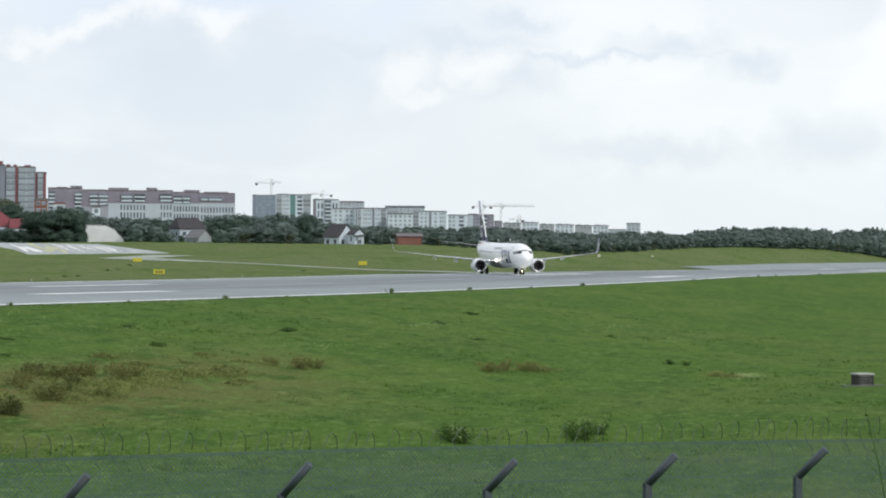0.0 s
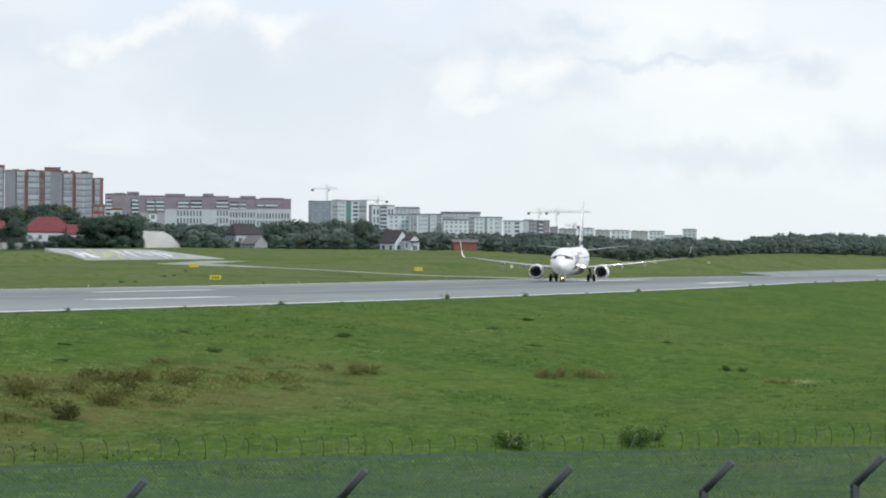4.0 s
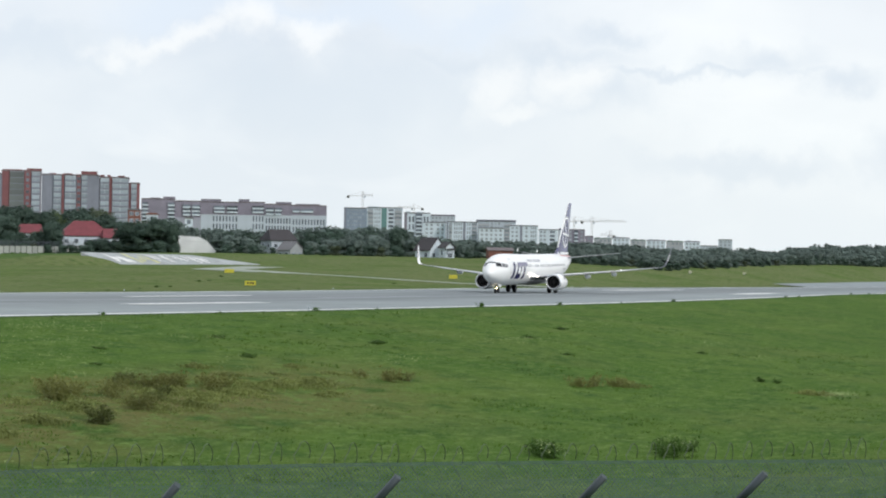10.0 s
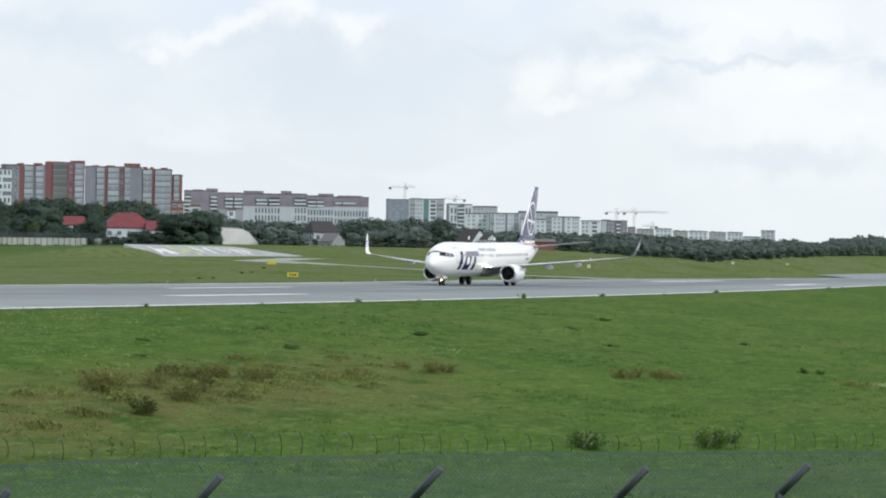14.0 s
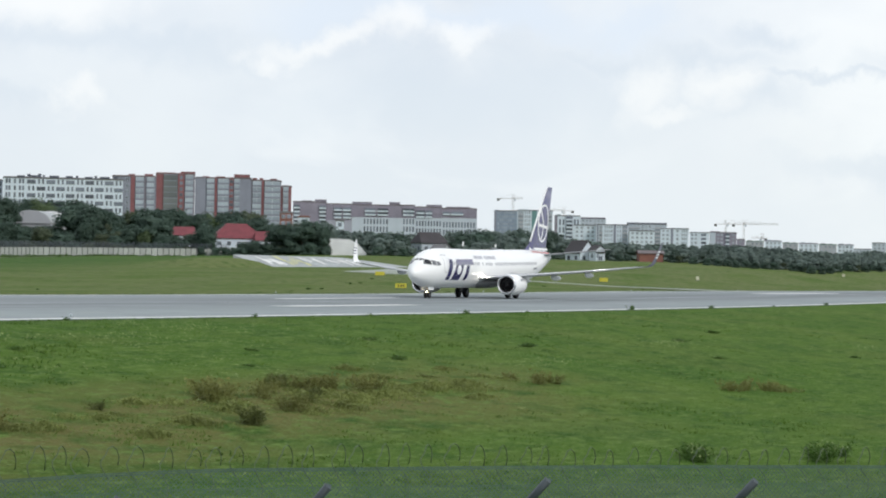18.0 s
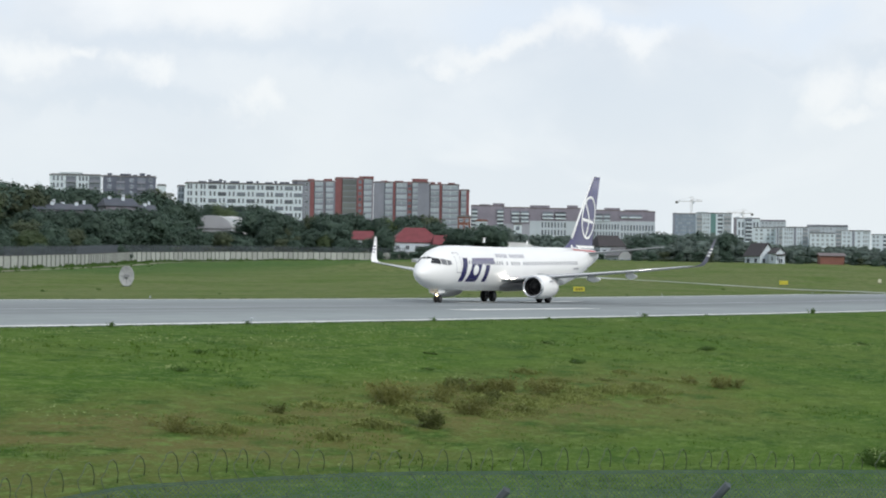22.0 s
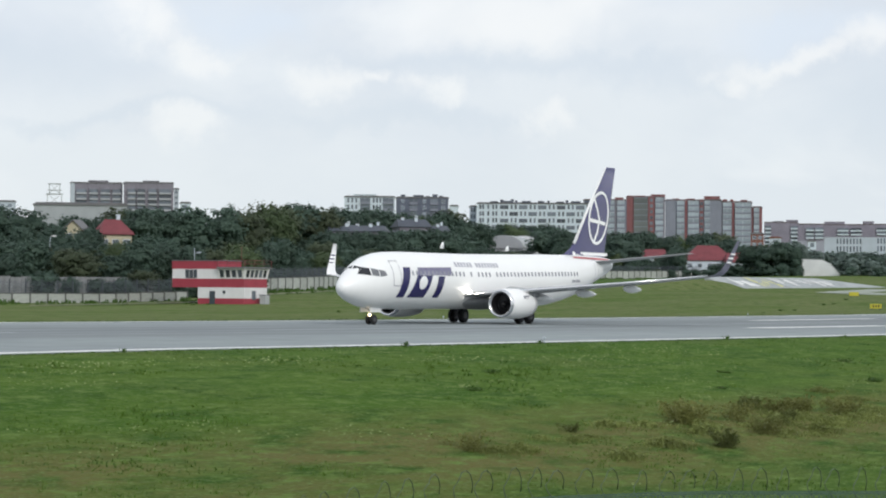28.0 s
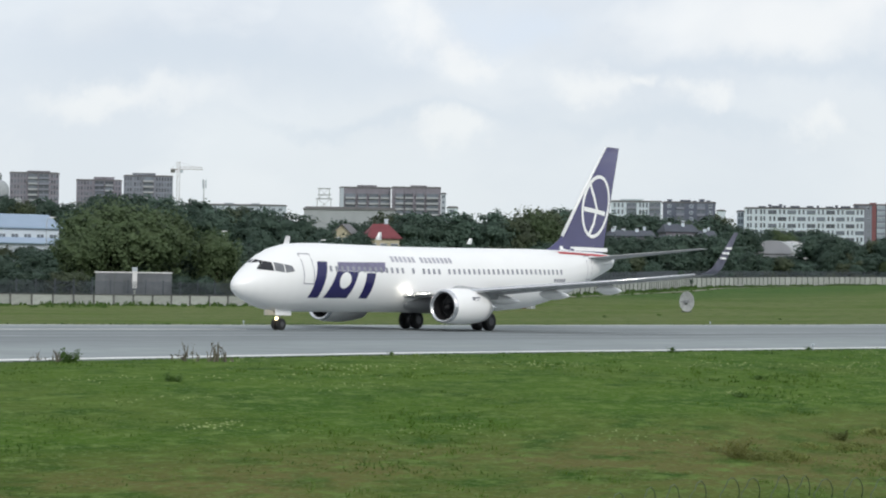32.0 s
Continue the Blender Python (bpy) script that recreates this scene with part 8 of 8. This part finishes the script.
def fringe():
    """Uneven weeds along the foot of the far fence and along both edges of the runway."""
    rng = random.Random(31)
    spots_ = []
    for run in fence_points(0.5):
        for x, y in run:
            if noise.noise((x * 0.12, y * 0.12, 1.0)) > -0.1:
                spots_.append((x + rng.gauss(0, 0.3), y - 0.4 - abs(rng.gauss(0, 0.6)), rng.uniform(0.2, 0.75), 0.10))
    for run in fence_points(0.8):
        for x, y in run:
            for _ in range(2):
                off = 0.6 + abs(rng.gauss(0, 5.0))
                if noise.noise((x * 0.09, (y - off) * 0.2, 4.0)) > -0.05:
                    spots_.append((x + rng.gauss(0, 0.5), y - off, rng.uniform(0.10, 0.42), 0.16))
    x = 30.0
    while x < 520:
        x += 0.22 + x * 0.0006
        for y in (NEAR - 0.3, FAR + 0.35):
            if noise.noise((x * 0.3, y, 5.0)) > -0.3:
                spots_.append((x, y + rng.gauss(0, 0.1), rng.uniform(0.02, 0.06) if y < 60 else rng.uniform(0.04, 0.16), 0.05))
    verts, faces = [], []
    for x, y, h, w in spots_:
        z = ground_z(x, y)
        for _ in range(6):
            a, o = rng.uniform(0, 6.283), rng.uniform(0, 3.5 * w)
            px, py, b = x + o * math.cos(a), y + o * math.sin(a), rng.uniform(0, 3.14)
            dx, dy = w * math.cos(b), w * math.sin(b)
            k = len(verts)
            verts += [(px - dx, py - dy, z - 0.05), (px + dx, py + dy, z - 0.05), (px + dx * 0.6 + rng.gauss(0, 0.1) * h, py + dy * 0.6, z + h * rng.uniform(0.5, 1.0)), (px - dx * 0.5, py - dy * 0.5, z + h * rng.uniform(0.4, 0.9))]
            faces.append((k, k + 1, k + 2, k + 3))
    me = bpy.data.meshes.new("edge_weeds")
    me.from_pydata(verts, [], faces)
    me.materials.append(WEED)
    tagged(new("edge_weeds", me), "uneven dark weeds along the runway edges and fence foot", "weeds", kind="stuff")


fringe()


def drain_box():
    x, y = spot(83.95, 100)
    z = ground_z(x, y)
    ob = thing("drain_box", "grey slatted concrete drain box in the grass", "drain", pose(x, y, z, 0, 0, facing(83.95, 25)) @ Matrix.Scale(0.72, 4))
    part("frame", boxes((-0.5, -0.38, -0.5, 0.5, 0, 0.62), (0.38, 0.5, -0.5, 0.5, 0, 0.62), (-0.5, 0.5, 0.3, 0.5, 0, 0.62)), BLACK, ob)
    part("lid", bevel(boxes((-0.55, 0.55, -0.55, 0.55, 0.62, 0.72)), 0.02), CONCRETE, ob, "pale concrete lid")
    for k in range(4):
        part("slat", boxes((-0.38, 0.38, -0.48, -0.40, 0.04 + 0.15 * k, 0.13 + 0.15 * k)), CONCRETEDARK, ob)
    part("apron_slab", boxes((-1.6, 1.0, -0.9, -0.5, -0.1, 0.04)), CONCRETEDARK, ob)


drain_box()


def sprig():
    """A leafy weed stalk close to the fence."""
    x, y = spot(84.0, 33.5)
    ob = thing("thistle", "tall green weed stalk by the fence", "weed", pose(x, y, ground_z(x, y)))
    top = 0.42 - ground_z(x, y)
    bm = bmesh.new()
    tube(bm, [(0.15, -0.55, 0), (0.1, -0.4, top * 0.4), (0.05, -0.2, top * 0.75), (0, 0, top)], [0.014, 0.012, 0.01, 0.006], 5)
    part("stalk", bm, WEED, ob)
    rng = random.Random(4)
    for k in range(12):
        t = 0.55 + 0.45 * k / 11
        c = Vector((0.1 - 0.1 * t, -0.5 + 0.5 * t, top * t))
        bm = bmesh.new()
        a = rng.uniform(0, 6.28)
        d, u = Vector((math.cos(a), math.sin(a), 0.3)), Vector((0, 0, 1))
        s = Vector((-math.sin(a), math.cos(a), 0))
        pts = (c, c + d * 0.07 + s * 0.04, c + d * 0.17 + u * -0.02, c + d * 0.07 - s * 0.04)
        bm.faces.new([bm.verts.new(p) for p in pts])
        bmesh.ops.solidify(bm, geom=bm.faces[:], thickness=0.004)
        part("leaf", bm, WEED, ob)


sprig()


def flyer(name, label, span, material):
    """A small winged creature, nose to +x: body, head, tail and two wings raised."""
    ob = thing(name, label, name, pose(0, -30, 4))
    body = [[(x * span, r * span * math.cos(a), r * span * math.sin(a)) for a in [2 * math.pi * k / 10 for k in range(10)]] for x, r in ((-0.30, 0.02), (-0.16, 0.07), (0.0, 0.10), (0.14, 0.08), (0.22, 0.06), (0.30, 0.065), (0.36, 0.045), (0.42, 0.01))]
    part("body", loft(body), material, ob)
    tail = [[(x * span, y * span, 0.012 * span * q) for x, y, q in ((-0.26, -w, -1), (-0.26, w, -1), (-0.26, w, 1), (-0.26, -w, 1))] for w in (0.03,)]
    tail += [[(-0.55 * span, y * span, 0.006 * span * q) for y, q in ((-0.09, -1), (0.09, -1), (0.09, 1), (-0.09, 1))]]
    part("tail", loft(tail, smooth=False), material, ob)
    for side in (1, -1):
        rows = []
        for u, chord, sweep in ((0.0, 0.26, 0.0), (0.5, 0.24, 0.06), (0.8, 0.15, -0.04), (1.0, 0.03, -0.16)):
            y, z = side * 0.5 * span * u * math.cos(0.75), 0.5 * span * u * math.sin(0.75) + 0.05 * span
            rows.append([((sweep + c * chord) * span, y, z + t * span) for c, t in ((0.5, 0), (0.0, 0.012), (-0.5, 0), (0.0, -0.006))])
        part("wing", loft(rows), material, ob)
    return ob


PLUMAGE = mat("black-brown plumage", (0.022, 0.022, 0.02), 0.7, scale=20, amount=0.15)
bird = flyer("bird", "small dark bird flying over the meadow", 0.23, PLUMAGE)
insects = [flyer("insect", "tiny dark insect flying past", 0.0085, PLUMAGE) for _ in range(2)]
# ---- what moves ----


def motions():
    path = [(0, 360.6, 97.2, 242.8), (3, 337.5, 88.3, 257.0), (6, 320.3, 86.3, 265.8), (9, 297.6, 86.2, 269.3), (13, 266.8, 87.8, 270.7), (16, 242.1, 88.2, 270.8), (19, 215.3, 88.7, 270.8), (21, 199.3, 89.8, 270.6), (23, 182.6, 90.8, 270.4), (28, 140.7, 92.5, 268.4), (32, 106.5, 93.1, 266.8)]

    def stand(x, y, turn):
        nose = radians(turn)
        slope = 2 * 1.69e-5 * min(max(x - 200, -140), 130)
        pitch = math.degrees(math.atan(slope * math.sin(nose)))
        return pose(x, y, profile(x) + 0.03, 0, 0, 90 - turn) @ pose(0, 0, 0, 0, -pitch, 0)

    walk(airliner, [(t, stand(x, y, turn)) for t, x, y, turn in path])

    def ahead(turn, up, r):
        return Vector((EYE[0] + r * math.sin(radians(turn)), EYE[1] + r * math.cos(radians(turn)), EYE[2] + r * math.tan(radians(up))))

    def fly(ob, rows):
        """Straight flight through points; the creature keeps its heading."""
        (_, p), (_, q) = rows[1], rows[-2]
        nose = (q - p).to_track_quat("X", "Z").to_matrix().to_4x4()
        walk(ob, [(t, Matrix.Translation(c) @ nose) for t, c in rows])

    fly(bird, [(0.0, ahead(30.0, -1.2, 21)), (11.1, ahead(65.6, -8.9, 19)), (11.3, ahead(72.93, -4.75, 19)), (11.4, ahead(77.05, -2.85, 19)), (11.5, ahead(80.15, -0.68, 19)), (11.7, ahead(86.5, 3.4, 19)), (32.0, ahead(118.0, 16.0, 60))])
    fly(insects[0], [(0.0, ahead(30.0, -1.0, 1.75)), (13.2, ahead(50.6, 2.6, 1.7)), (13.3, ahead(60.9, 3.9, 1.7)), (13.4, ahead(71.25, 4.95, 1.7)), (13.5, ahead(81.1, 5.9, 1.7)), (13.7, ahead(101.0, 7.5, 1.7)), (32.0, ahead(120.0, 9.0, 6.0))])
    fly(insects[1], [(0.0, ahead(30.0, 1.0, 1.85)), (19.3, ahead(48.6, 1.8, 1.8)), (19.4, ahead(57.8, 3.1, 1.8)), (19.5, ahead(66.9, 4.2, 1.8)), (19.6, ahead(76.1, 5.7, 1.8)), (19.8, ahead(94.0, 7.6, 1.8)), (32.0, ahead(120.0, 12.0, 6.0))])

    def gone(t):
        for (a, ax, ay, _), (b, bx, by, _) in zip(path, path[1:]):
            if t <= b:
                return done[a] + math.hypot(bx - ax, by - ay) * (t - a) / (b - a)
        return done[path[-1][0]]

    done, total = {0: 0.0}, 0.0
    for (a, ax, ay, _), (b, bx, by, _) in zip(path, path[1:]):
        total += math.hypot(bx - ax, by - ay)
        done[b] = total
    for ob, (x, y, z), radius in WHEELS:
        step = 2 if radius > 0.5 else 1
        walk(ob, [(f / 30, pose(x, y, z, 0, math.degrees(gone(f / 30) / radius) % 360, 0)) for f in range(0, 961, step)])


motions()
